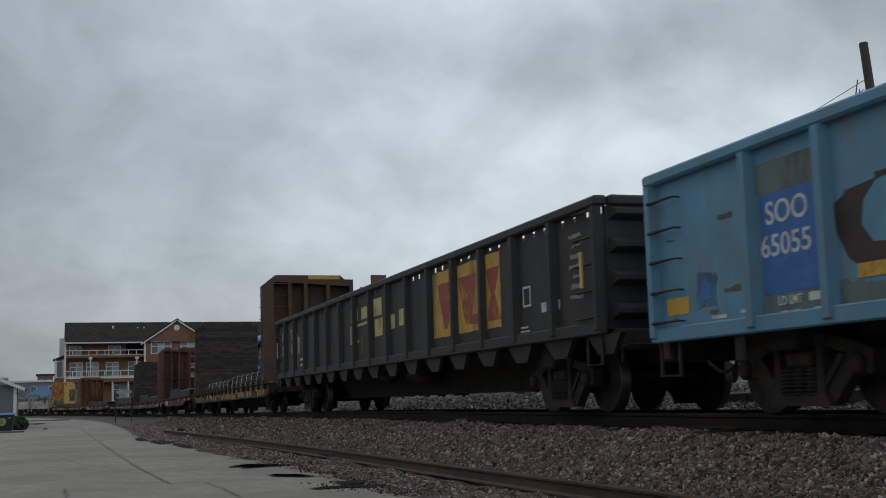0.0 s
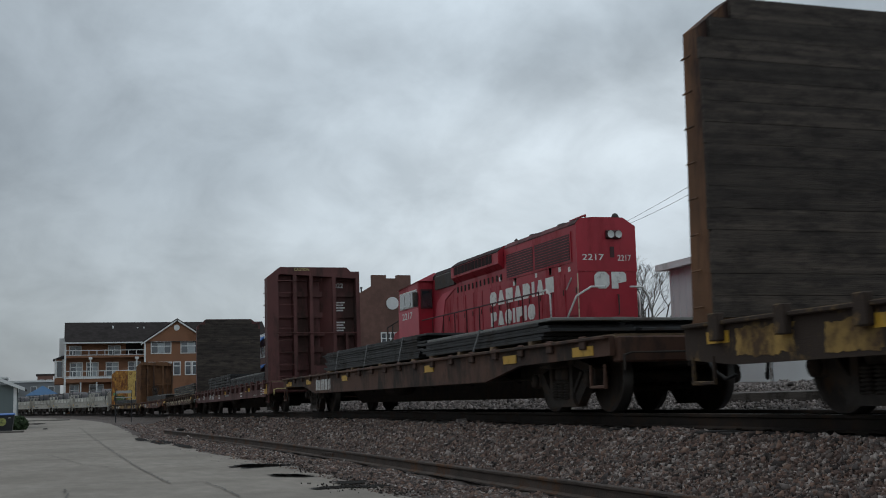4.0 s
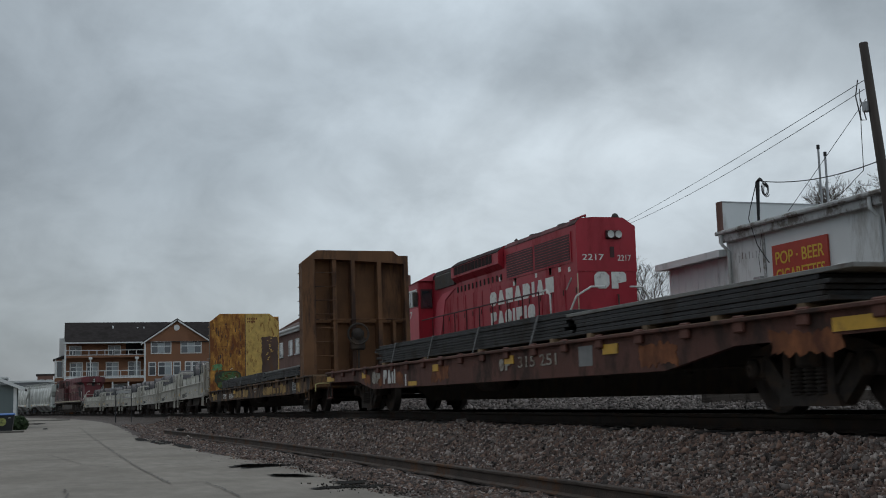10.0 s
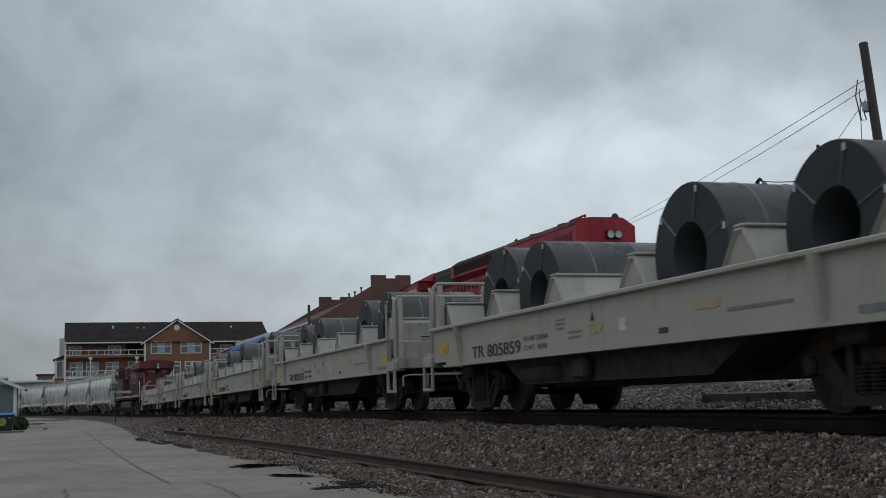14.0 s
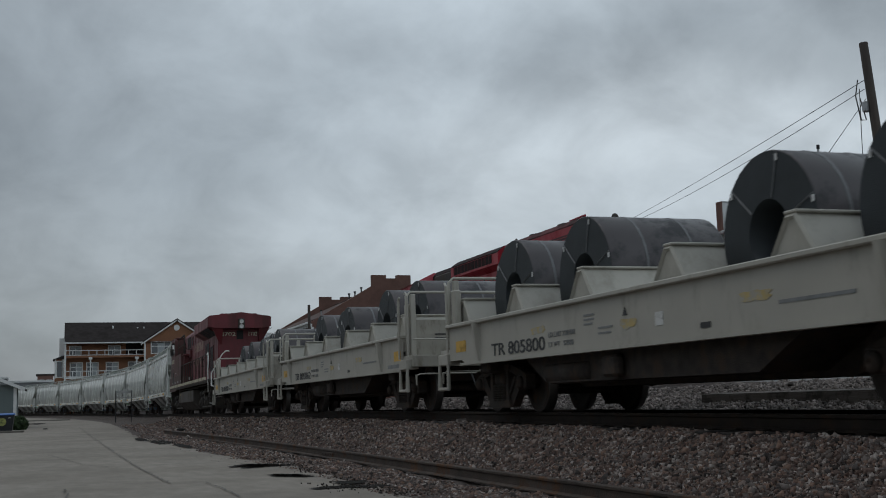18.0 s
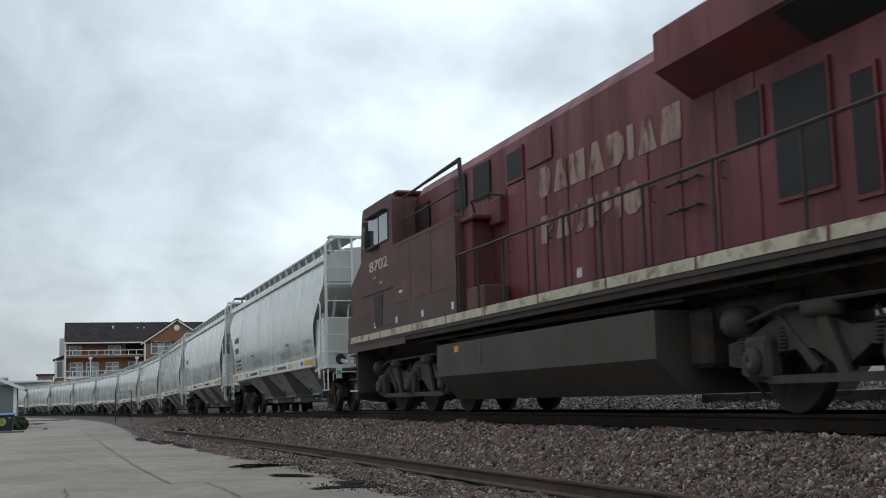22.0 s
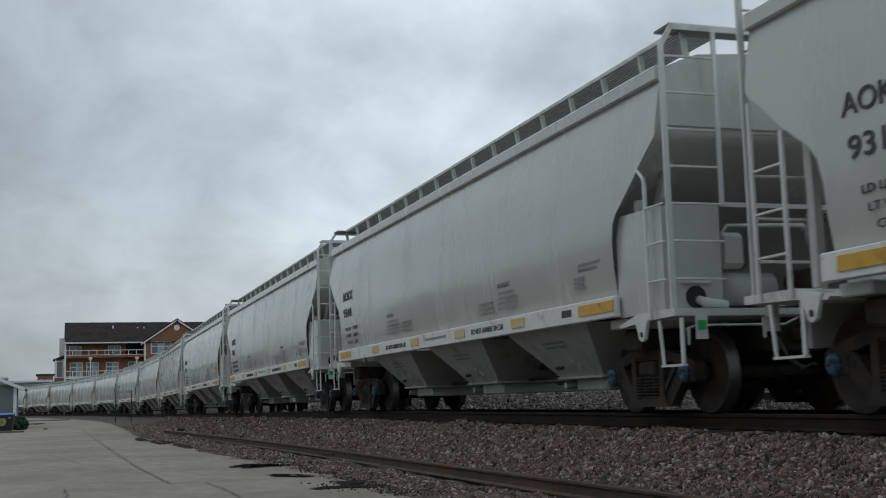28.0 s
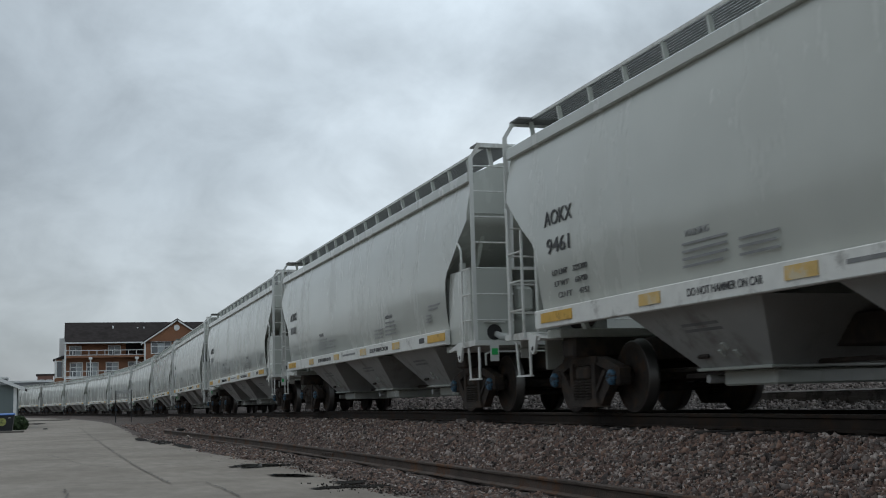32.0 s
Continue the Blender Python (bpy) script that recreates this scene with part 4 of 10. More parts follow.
    bars(car, 5.80, y, 1.70, (0.3, 0.28, 0.3), M["faded_print"], 0.025, 0.03)
    lettering(car, "DO NOT HAMMER ON CAR", -2.92, -1.648, 1.215, 0.085, M["black_paint"], 1.36)
    lettering(car, "DO NOT HAMMER ON CAR", 2.05, -1.648, 1.215, 0.085, M["black_paint"], 1.38)
    bars(car, -0.35, -1.646, 1.29, (1.15,), M["faded_print"], 0.04)
    bars(car, 5.5, -1.646, 1.31, (0.3,), M["black_paint"], 0.09)
    return car


def hopper_marks(car, number):
    """Reporting mark and number near the rear end of a hopper."""
    lettering(car, "AOKX", -6.59, -1.622, 2.47, 0.20, M["black_paint"], 0.88, name="car_mark")
    lettering(car, number, -6.53, -1.624, 2.10, 0.20, M["black_paint"], 0.72, name="car_number")
    lettering(car, "LD LMT    225300", -6.42, -1.605, 1.80, 0.075, M["black_paint"], 1.06, name="load_limit")
    lettering(car, "LT WT     60700", -6.36, -1.600, 1.65, 0.075, M["black_paint"], 0.98, name="light_weight")
    lettering(car, "CU FT     4751", -6.28, -1.590, 1.50, 0.075, M["black_paint"], 0.92, name="capacity")


first = make_hopper()
tagged(first, "new light-grey covered hopper car with roof running boards", "hopper car", "hopper cars of the train")
MARKS = {0: "9391", 2: "9317", 3: "9344", 4: "9360", 5: "9461"}
far_one = make_hopper(True)
tagged(far_one, "new light-grey covered hopper car with roof running boards", "hopper car", "hopper cars of the train")
hoppers = [first] + [copy_thing(first, Matrix.Identity(4)) for i in range(6)] + [far_one] + [copy_thing(far_one, Matrix.Identity(4)) for i in range(9)]
for i, car in enumerate(hoppers):
    mid = 43.25 - HOPPER_PITCH * (i + 0.5) - {1: 0.06, 2: 0.17, 3: 0.22, 4: 0.08}.get(i, 0.0)
    if MARKS.get(i):
        hopper_marks(car, MARKS[i])
    else:
        lettering(car, "AOKX", -6.59, -1.622, 2.47, 0.20, M["black_paint"], 0.88, name="car_mark")
        for q in range(4):
            bars(car, -6.53 + 0.19 * q, -1.624, 2.29, (0.11,), M["faded_print"], 0.18)
    TRAIN.append((car, mid, 6.7, [c for c in car.children if c.name.startswith("wheelset")]))


# ---- gondolas ----
M["scuff_ochre"] = material("scuff_ochre", (0.22, 0.13, 0.04), 0.8, vary=0.3, vary_scale=6, stain=(0.08, 0.05, 0.03), stain_amount=0.4, stain_scale=6, bump=0.1)
M["black_car"] = material("black_car", (0.024, 0.0228, 0.0225), 0.6, vary=0.35, vary_scale=2.5, stain=(0.058, 0.049, 0.043), stain_amount=0.42, stain_scale=2.4, streak=5, bump=0.2, edge=0.10)
M["blue_car"] = material("blue_car", (0.105, 0.270, 0.400), 0.55, vary=0.15, vary_scale=2, stain=(0.17, 0.23, 0.26), stain_amount=0.42, stain_scale=2.6, streak=2.5, bump=0.15, edge=0.09)
M["deep_blue"] = material("deep_blue", (0.035, 0.135, 0.40), 0.5, vary=0.15, stain=(0.08, 0.2, 0.4), stain_amount=0.35, stain_scale=4, bump=0.08)
M["cream_mark"] = material("cream_mark", (0.55, 0.47, 0.20), 0.6, vary=0.15, stain=(0.25, 0.21, 0.10), stain_amount=0.4, stain_scale=3, bump=0.05)
M["white_mark"] = material("white_mark", (0.62, 0.62, 0.60), 0.6, vary=0.1, stain=(0.35, 0.34, 0.32), stain_amount=0.35, stain_scale=4, bump=0.05)
M["faded_white"] = material("faded_white", (0.34, 0.32, 0.28), 0.7, vary=0.2, stain=(0.12, 0.085, 0.06), stain_amount=0.45, stain_scale=6, bump=0.05)
M["yellow_panel"] = material("yellow_panel", (0.55, 0.33, 0.06), 0.6, vary=0.15, stain=(0.28, 0.15, 0.05), stain_amount=0.4, stain_scale=1.5, streak=4, bump=0.08)
M["red_mark"] = material("red_mark", (0.30, 0.055, 0.035), 0.6, vary=0.15, stain=(0.40, 0.22, 0.06), stain_amount=0.35, stain_scale=3, bump=0.05)
M["rust"] = material("rust", (0.16, 0.075, 0.035), 0.85, vary=0.3, stain=(0.07, 0.035, 0.02), stain_amount=0.5, stain_scale=2.5, bump=0.3)


SHAPES = {
    "round": [(0.25, 0), (0.75, 0), (1, 0.22), (1, 0.78), (0.75, 1), (0.25, 1), (0, 0.78), (0, 0.22)],
    "wedge": [(0, 0), (1, 0), (0.68, 1), (0.32, 1)],
    "block": [(0, 0), (1, 0), (1, 1), (0, 1)],
    "half": [(0, 0), (0.68, 0), (1, 0.25), (1, 0.75), (0.68, 1), (0, 1)],
    "flag": [(0, 0), (0.45, 0), (0.45, 0.32), (1, 0.42), (1, 0.85), (0.84, 1), (0, 1)],
    "post": [(0, 0), (1, 0), (1, 1), (0, 1)]}


def marks(parent, kinds, x, y, z, h, w, gap, mat, turn=False, name="painted_mark"):
    """A painted trade mark as a row of plain solid shapes; posts are narrow. turn: on an end that faces +x, running along y."""
    for k in kinds:
        ww = w * 0.36 if k == "post" else w
        pts = [(x + u * ww, z + v * h) for u, v in SHAPES[k]]
        if turn:
            part(name, bm_prism(pts, y, y + 0.006, "x"), mat, parent)
        else:
            part(name, bm_prism(pts, y - 0.005, y + 0.001), mat, parent)
        x += ww + gap


def blocks(parent, x, y, z, h, widths, mat, gap=0.12, name="painted_mark"):
    """Faded marks as plain letter-sized shapes."""
    for w in widths:
        part(name, bm_box(x, x + w, y - 0.004, y + 0.002, z, z + h), mat, parent)
        x += w + gap


def gondola(name, half, z0, z1, ribs, mat, y=1.50, holes=False, feet=True, truck_at=None, wall=0.05):
    car = empty(name)
    top = z1 - 0.13
    part("floor_plate", bm_box(-half + 0.1, half - 0.1, -y + 0.05, y - 0.05, z0 + 0.02, z0 + 0.10), mat, car)
    for sy in (-1, 1):
        ya, yb = sorted((sy * (y - wall), sy * y))
        hz = top - 0.10 if holes else top
        part("side_wall", bm_box(-half, half, ya, yb, z0, hz), mat, car)
        if holes:
            # the strip below the top chord, pierced by drain holes
            for a, b in zip(ribs, ribs[1:]):
                cuts = [a + (b - a) * k for k in (0.22, 0.50, 0.79)]
                xs_ = [a] + [q for c in cuts for q in (c - 0.045, c + 0.045)] + [b]
                for q in range(0, len(xs_), 2):
                    part("wall_strip", bm_box(xs_[q], xs_[q + 1], min(sy * y, sy * (y - 0.008)), max(sy * y, sy * (y - 0.008)), hz, top), mat, car)
        part("top_chord", bm_box(-half - 0.02, half + 0.02, sy * y - 0.09, sy * y + 0.09, top, z1, 0.025), mat, car)
        part("side_sill", bm_box(-half, half, sy * (y + 0.02) - 0.05, sy * (y + 0.02) + 0.05, z0 - 0.06, z0 + 0.10, 0.015), mat, car)
        for x in ribs:
            yo = sy * (y + 0.10)
            P = [(x - 0.09, sy * y, top), (x + 0.09, sy * y, top), (x + 0.09, sy * y, z0 - 0.05), (x - 0.09, sy * y, z0 - 0.05), (x - 0.05, yo, top), (x + 0.05, yo, top), (x + 0.05, yo, z0), (x - 0.05, yo, z0)]
            part("rib", bm_hull(P, [(0, 1, 2, 3), (4, 7, 6, 5), (0, 4, 5, 1), (1, 5, 6, 2), (2, 6, 7, 3), (3, 7, 4, 0)]), mat, car)
            if feet:
                part("rib_foot", bm_hull([(x - 0.46, sy * y, z0 - 0.06), (x + 0.46, sy * y, z0 - 0.06), (x + 0.20, sy * (y - 0.03), z0 - 0.30), (x - 0.20, sy * (y - 0.03), z0 - 0.30), (x - 0.46, sy * (y - 0.08), z0 - 0.06), (x + 0.46, sy * (y - 0.08), z0 - 0.06), (x + 0.20, sy * (y - 0.08), z0 - 0.30), (x - 0.20, sy * (y - 0.08), z0 - 0.30)],
                                         [(0, 1, 2, 3), (4, 7, 6, 5), (0, 4, 5, 1), (1, 5, 6, 2), (2, 6, 7, 3), (3, 7, 4, 0)]), mat, car)
    for sx in (-1, 1):
        xa, xb = sorted((sx * half, sx * (half - 0.08)))
        part("end_wall", bm_box(xa, xb, -y + 0.06, y - 0.06, z0, top), mat, car)
        part("end_chord", bm_box(sx * half - 0.09, sx * half + 0.09, -y + 0.1, y - 0.1, top, z1, 0.025), mat, car)
        for k in range(4):
            z = z0 + 0.22 + k * (top - z0 - 0.3) / 3
            part("end_rib", bm_hull([(sx * half, -y + 0.1, z - 0.10), (sx * half, y - 0.1, z - 0.10), (sx * half, y - 0.1, z + 0.10), (sx * half, -y + 0.1, z + 0.10), (sx * (half + 0.13), -y + 0.14, z - 0.03), (sx * (half + 0.13), y - 0.14, z - 0.03), (sx * (half + 0.13), y - 0.14, z + 0.03), (sx * (half + 0.13), -y + 0.14, z + 0.03)],
                                    [(0, 1, 2, 3), (4, 7, 6, 5), (0, 4, 5, 1), (1, 5, 6, 2), (2, 6, 7, 3), (3, 7, 4, 0)]), mat, car)
        part("end_sill", bm_box(sx * half - 0.12, sx * half + 0.12, -1.4, 1.4, z0 - 0.25, z0, 0.02), M["truck"], car)
        for k in range(5):
            z = z0 + 0.15 + k * 0.33
            grab(car, [(sx * (half - 0.64), -y, z), (sx * (half - 0.64), -y - 0.09, z), (sx * (half - 0.10), -y - 0.09, z), (sx * (half - 0.10), -y, z)], M["truck"])
        part("stirrup", bm_pipe([(sx * (half - 0.5), -y, z0), (sx * (half - 0.5), -y, z0 - 0.42), (sx * (half - 0.1), -y, z0 - 0.42), (sx * (half - 0.1), -y, z0)], 0.018, 6), M["truck"], car)
        coupler(car, sx * (half + 0.1), sx, 0.83, 0.5)
        cut_lever(car, sx * (half + 0.12), sx, -1.35, 0.8)
        part("bolster_plate", bm_box(sx * (truck_at) - 0.25, sx * (truck_at) + 0.25, -1.3, 1.3, 0.62, z0, 0.03), M["truck"], car)
    part("centre_sill", bm_prism([(-half + 0.2, 0.62), (-half + 0.2, z0), (half - 0.2, z0), (half - 0.2, 0.62), (truck_at - 1.5, 0.62), (truck_at - 2.2, 0.34), (-truck_at + 2.2, 0.34), (-truck_at + 1.5, 0.62)], -0.40, 0.40), M["truck"], car)
    part("air_tank", bm_rod((0.5, -0.75, z0 - 0.28), (1.7, -0.75, z0 - 0.28), 0.19, 12), M["truck"], car, smooth=True)
    part("brake_cylinder", bm_rod((-1.6, -0.8, z0 - 0.25), (-0.9, -0.8, z0 - 0.25), 0.14, 12), M["truck"], car, smooth=True)
    w = freight_truck(car, -truck_at) + freight_truck(car, truck_at)
    return car, w


black_half, black_mid = 10.92, 304.97
ribs = [-10.85 + 21.7 * i / 16 for i in range(17)]
gon, w = gondola("gondola_car", black_half, 1.02, 2.66, ribs, M["black_car"], holes=True, truck_at=8.6)
tagged(gon, "long black steel gondola car with ribbed sides and faded marks", "gondola car")
y = -1.502
lettering(gon, "GN", -10.20, y, 2.03, 0.26, M["cream_mark"], 0.50, name="car_mark")
lettering(gon, "TX", -8.95, y, 2.03, 0.26, M["cream_mark"], 0.5, name="car_mark")
lettering(gon, "295", -10.20, y, 1.62, 0.26, M["cream_mark"], 0.54, name="car_number")
lettering(gon, "472", -8.98, y, 1.62, 0.26, M["cream_mark"], 0.62, name="car_number")
for x_, ww_, z_ in ((-7.62, 0.10, 1.44), (-7.47, 0.18, 1.44), (-7.22, 0.20, 1.44), (-7.62, 0.09, 1.29), (-7.48, 0.14, 1.29), (-7.24, 0.20, 1.29)):
    bars(gon, x_, y, z_, (ww_,), M["white_mark"], 0.06)
part("paint_streak", bm_ragged(-7.96, -7.92, 1.22, 2.12, y - 0.004, y + 0.001, 4.4, rough=0.5), M["cream_mark"], gon)
part("round_stencil", bm_lathe([(0.035, -1.506), (0.055, -1.506), (0.055, -1.50), (0.035, -1.50)], 16, "y", (-9.86, 0, 1.28)), M["white_mark"], gon)
bars(gon, -8.75, y, 1.40, (0.18, 0.20, 0.18), M["faded_print"], 0.025, 0.03)
# a faded trade mark in cream letter shapes, and a yellow panel with a red mark
for i, (x, z, ww, h) in enumerate(((-1.84, 1.99, 0.62, 0.26), (-0.88, 2.00, 0.60, 0.25), (0.15, 1.98, 0.62, 0.36), (0.22, 1.56, 0.60, 0.36), (1.14, 1.64, 0.58, 0.28), (2.02, 1.66, 0.60, 0.32))):
    part("painted_mark", bm_box(x, x + ww, y - 0.004, y + 0.002, z, z + h), M["cream_mark"], gon)
part("painted_mark", bm_prism([(-1.90, 1.50), (-1.15, 1.52), (-1.15, 1.57), (-1.82, 1.56), (-1.82, 1.84), (-1.3, 1.86), (-0.3, 1.88), (-0.3, 1.93), (-1.90, 1.91)], y - 0.004, y + 0.002), M["cream_mark"], gon)
for x0, x1 in ((4.19, 5.32), (5.52, 6.60), (6.84, 7.48)):
    part("yellow_panel", bm_ragged(x0, x1, 1.28, 2.42, y - 0.003, y + 0.001, x0, rough=0.03), M["yellow_panel"], gon, "faded yellow painted panel")
for pts in ([(4.80, 1.42), (4.98, 1.42), (5.28, 2.20), (4.46, 2.20)], [(5.88, 1.42), (6.14, 1.42), (6.44, 2.20), (5.56, 2.20)], [(6.16, 1.40), (6.54, 1.40), (6.54, 1.56), (6.16, 1.56)],
            [(6.86, 1.40), (7.46, 1.40), (7.24, 1.80), (7.46, 2.20), (6.86, 2.20), (7.08, 1.80)]):
    part("red_mark", bm_prism(pts, y - 0.006 - 0.0005 * len(gon.children) % 0.002, y - 0.002), M["red_mark"], gon)
for x_, z_ in ((-3.84, 1.25), (-0.86, 1.24), (3.78, 1.24)):
    part("rust_streak", bm_ragged(x_ - 0.05, x_ + 0.05, z_, z_ + 0.42, y - 0.004, y + 0.001, x_, rough=0.4), M["scuff_ochre"], gon)
bars(gon, 8.35, y, 1.78, (0.28,), M["white_mark"], 0.03)
bars(gon, 8.35, y, 1.52, (0.28,), M["white_mark"], 0.03)
part("stencil", bm_box(8.35, 8.38, y - 0.004, y, 1.50, 1.78), M["white_mark"], gon)
part("stencil", bm_box(8.60, 8.63, y - 0.004, y, 1.50, 1.78), M["white_mark"], gon)
bars(gon, 9.0, y, 1.50, (0.16,), M["white_mark"], 0.13)
bars(gon, 9.22, y, 1.50, (0.13,), M["white_mark"], 0.13)
bars(gon, 9.40, y, 1.50, (0.22,), M["white_mark"], 0.13)
bars(gon, 8.0, y, 1.22, (0.5, 0.55), M["white_mark"], 0.025, 0.03)
for k in range(7):
    part("chalk_scrawl", bm_ragged(9.95 + 0.05 * (k % 3), 10.35, 1.45 + 0.13 * k, 1.52 + 0.13 * k, y - 0.004, y, k * 2.3, rough=0.6), M["faded_print"], gon)
for x in (-10.4, -7.2, 10.55):
    part("yellow_bar", bm_box(x - 0.03, x + 0.03, -1.625, -1.60, 1.55, 2.0), M["pale_reflector"], gon)
TRAIN.append((gon, black_mid, 8.6, w))

blue_half, blue_mid = 8.9, 326.05
bribs = [-8.82] + [-6.92 + 1.16 * i for i in range(13)] + [8.82]
M["grey_primer"] = material("grey_primer", (0.135, 0.165, 0.170), 0.7, vary=0.15, vary_scale=3, stain=(0.10, 0.11, 0.105), stain_amount=0.45, stain_scale=2, streak=3, bump=0.1)
M["blue_stain"] = material("blue_stain", (0.055, 0.115, 0.185), 0.7, vary=0.3, vary_scale=5, stain=(0.10, 0.20, 0.28), stain_amount=0.45, stain_scale=5, bump=0.1)
M["spray_brown"] = material("spray_brown", (0.040, 0.026, 0.024), 0.65, vary=0.3, vary_scale=4, stain=(0.08, 0.05, 0.04), stain_amount=0.4, stain_scale=4, bump=0.1)
M["scuff_tan"] = material("scuff_tan", (0.13, 0.105, 0.07), 0.8, vary=0.3, vary_scale=6, bump=0.2)
blue, w = gondola("gondola_car", blue_half, 0.84, 2.64, bribs, M["blue_car"], feet=False, truck_at=6.9)
tagged(blue, "scuffed light-blue steel gondola car with a dark blue panel", "gondola car")
part("blue_panel", bm_box(-6.78, -5.90, y - 0.003, y + 0.001, 1.12, 2.05), M["deep_blue"], blue, "dark blue painted panel")
lettering(blue, "SOO", -6.68, -1.506, 1.77, 0.22, M["white_mark"], 0.64, name="car_mark")
lettering(blue, "65055", -6.78, -1.506, 1.47, 0.21, M["white_mark"], 0.76, name="car_number")
lettering(blue, "LD LMT", -6.56, -1.504, 1.01, 0.085, M["white_mark"], 0.36, name="load_limit")
lettering(blue, "LT WT", -6.55, -1.504, 0.875, 0.085, M["white_mark"], 0.30, name="light_weight")
bars(blue, -6.10, y, 1.09, (0.34,), M["white_mark"], 0.075)
bars(blue, -6.04, y, 0.955, (0.28,), M["white_mark"], 0.075)
bars(blue, -7.72, y, 1.00, (0.26, 0.30), M["white_mark"], 0.035, 0.045)
bars(blue, -7.20, y, 1.02, (0.16, 0.10), M["white_mark"], 0.03, 0.05)
part("grey_panel", bm_box(-6.88, -5.88, -1.503, -1.50, 2.06, 2.36), M["grey_primer"], blue, "dull grey patch of primer")
part("grey_panel", bm_ragged(-6.84, -5.0, 0.82, 1.14, -1.5025, -1.50, 4.0), M["grey_primer"], blue)
part("reflector", bm_box(-8.62, -8.16, -1.505, -1.50, 1.06, 1.24), M["reflector"], blue)
part("reflector", bm_box(-5.42, -4.8, -1.506, -1.50, 1.14, 1.26), M["reflector"], blue)
part("placard_stain", bm_ragged(-8.02, -7.58, 1.06, 1.46, -1.5035, -1.50, 9.0), M["blue_stain"], blue)
part("placard", bm_box(-7.90, -7.70, -1.507, -1.50, 1.17, 1.34), M["deep_blue"], blue)
# a brown-black sprayed ring, broken by the ribs
part("sprayed_ring", bm_prism([(-5.68, 1.80), (-5.66, 1.55), (-5.52, 1.32), (-5.36, 1.22), (-5.0, 1.22), (-4.95, 1.40), (-5.2, 1.42), (-5.34, 1.58), (-5.30, 1.78), (-5.12, 1.93), (-5.45, 1.90)], -1.5055, -1.50), M["spray_brown"], blue)
part("sprayed_ring", bm_prism([(-4.86, 1.22), (-4.4, 1.30), (-4.15, 1.6), (-4.3, 2.0), (-4.86, 2.12), (-4.86, 1.95), (-4.6, 1.85), (-4.5, 1.6), (-4.6, 1.42), (-4.86, 1.40)], -1.5055, -1.50), M["spray_brown"], blue)
rng = random.Random(5)
for i in range(22):
    x, z = -8.5 + rng.random() * 5.6, 0.95 + rng.random() * 1.35
    if -6.95 < x < -5.8:
        continue
    a, b = 0.05 + rng.random() * 0.10, 0.012 + rng.random() * 0.022
    part("rust_patch", bm_ragged(x - a, x + a, z - b, z + b, -1.5045, -1.50, i * 1.3, rough=0.5), M["scuff_tan" if i % 3 else "spray_brown"], blue)
for x, z in ((-7.27, 0.64), (7.27, 0.64)):
    part("eye_lug", bm_box(x - 0.09, x + 0.09, -1.50, -1.46, z - 0.12, z + 0.16, 0.02), M["truck"], blue)
TRAIN.append((blue, blue_mid, 6.9, w))


# ---- flat cars with and without bulkheads ----
M["flat_yellow"] = material("flat_yellow", (0.25, 0.15, 0.045), 0.75, vary=0.3, vary_scale=1.5, stain=(0.045, 0.031, 0.024), stain_amount=0.78, stain_scale=1.9, streak=1.2, bump=0.25, edge=0.06)
M["flat_tan"] = material("flat_tan", (0.17, 0.085, 0.032), 0.78, vary=0.3, vary_scale=1.5, stain=(0.036, 0.026, 0.021), stain_amount=0.70, stain_scale=1.7, streak=1.2, bump=0.25, edge=0.07)
M["flat_red"] = material("flat_red", (0.098, 0.030, 0.027), 0.65, vary=0.15, vary_scale=1.5, stain=(0.055, 0.03, 0.025), stain_amount=0.42, stain_scale=1.2, streak=3, bump=0.12)
M["flat_brown"] = material("flat_brown", (0.095, 0.045, 0.028), 0.8, vary=0.25, vary_scale=1.5, stain=(0.035, 0.026, 0.022), stain_amount=0.5, stain_scale=1.1, streak=2, bump=0.25)
M["flat_rust"] = material("flat_rust", (0.105, 0.038, 0.026), 0.75, vary=0.25, vary_scale=1.5, stain=(0.045, 0.026, 0.021), stain_amount=0.46, stain_scale=1.3, streak=1.6, bump=0.25)
M["flat_rusty"] = material("flat_rusty", (0.17, 0.095, 0.055), 0.8, vary=0.3, vary_scale=2, stain=(0.050, 0.031, 0.022), stain_amount=0.74, stain_scale=2.0, streak=1.4, bump=0.25, edge=0.06)
M["cream_patch"] = material("cream_patch", (0.50, 0.44, 0.31), 0.75, vary=0.2, vary_scale=3, stain=(0.13, 0.058, 0.03), stain_amount=0.52, stain_scale=5, streak=1.8, bump=0.2)
M["bulk_brown"] = material("bulk_brown", (0.15, 0.070, 0.030), 0.8, vary=0.3, vary_scale=1.4, stain=(0.045, 0.026, 0.02), stain_amount=0.5, stain_scale=1.5, streak=6, bump=0.25)
M["bulk_dark"] = material("bulk_dark", (0.084, 0.050, 0.040), 0.75, vary=0.25, vary_scale=1.6, stain=(0.13, 0.062, 0.026), stain_amount=0.48, stain_scale=1.6, streak=6, bump=0.25)
M["flat_patch"] = material("flat_patch", (0.36, 0.225, 0.06), 0.75, vary=0.25, vary_scale=3, stain=(0.085, 0.05, 0.028), stain_amount=0.50, stain_scale=2.6, streak=1.3, bump=0.2, edge=0.07)
M["bulk_yellow"] = material("bulk_yellow", (0.50, 0.245, 0.045), 0.75, vary=0.4, vary_scale=5, stain=(0.185, 0.066, 0.024), stain_amount=0.60, stain_scale=3.2, streak=3.0, bump=0.35, edge=0.075)
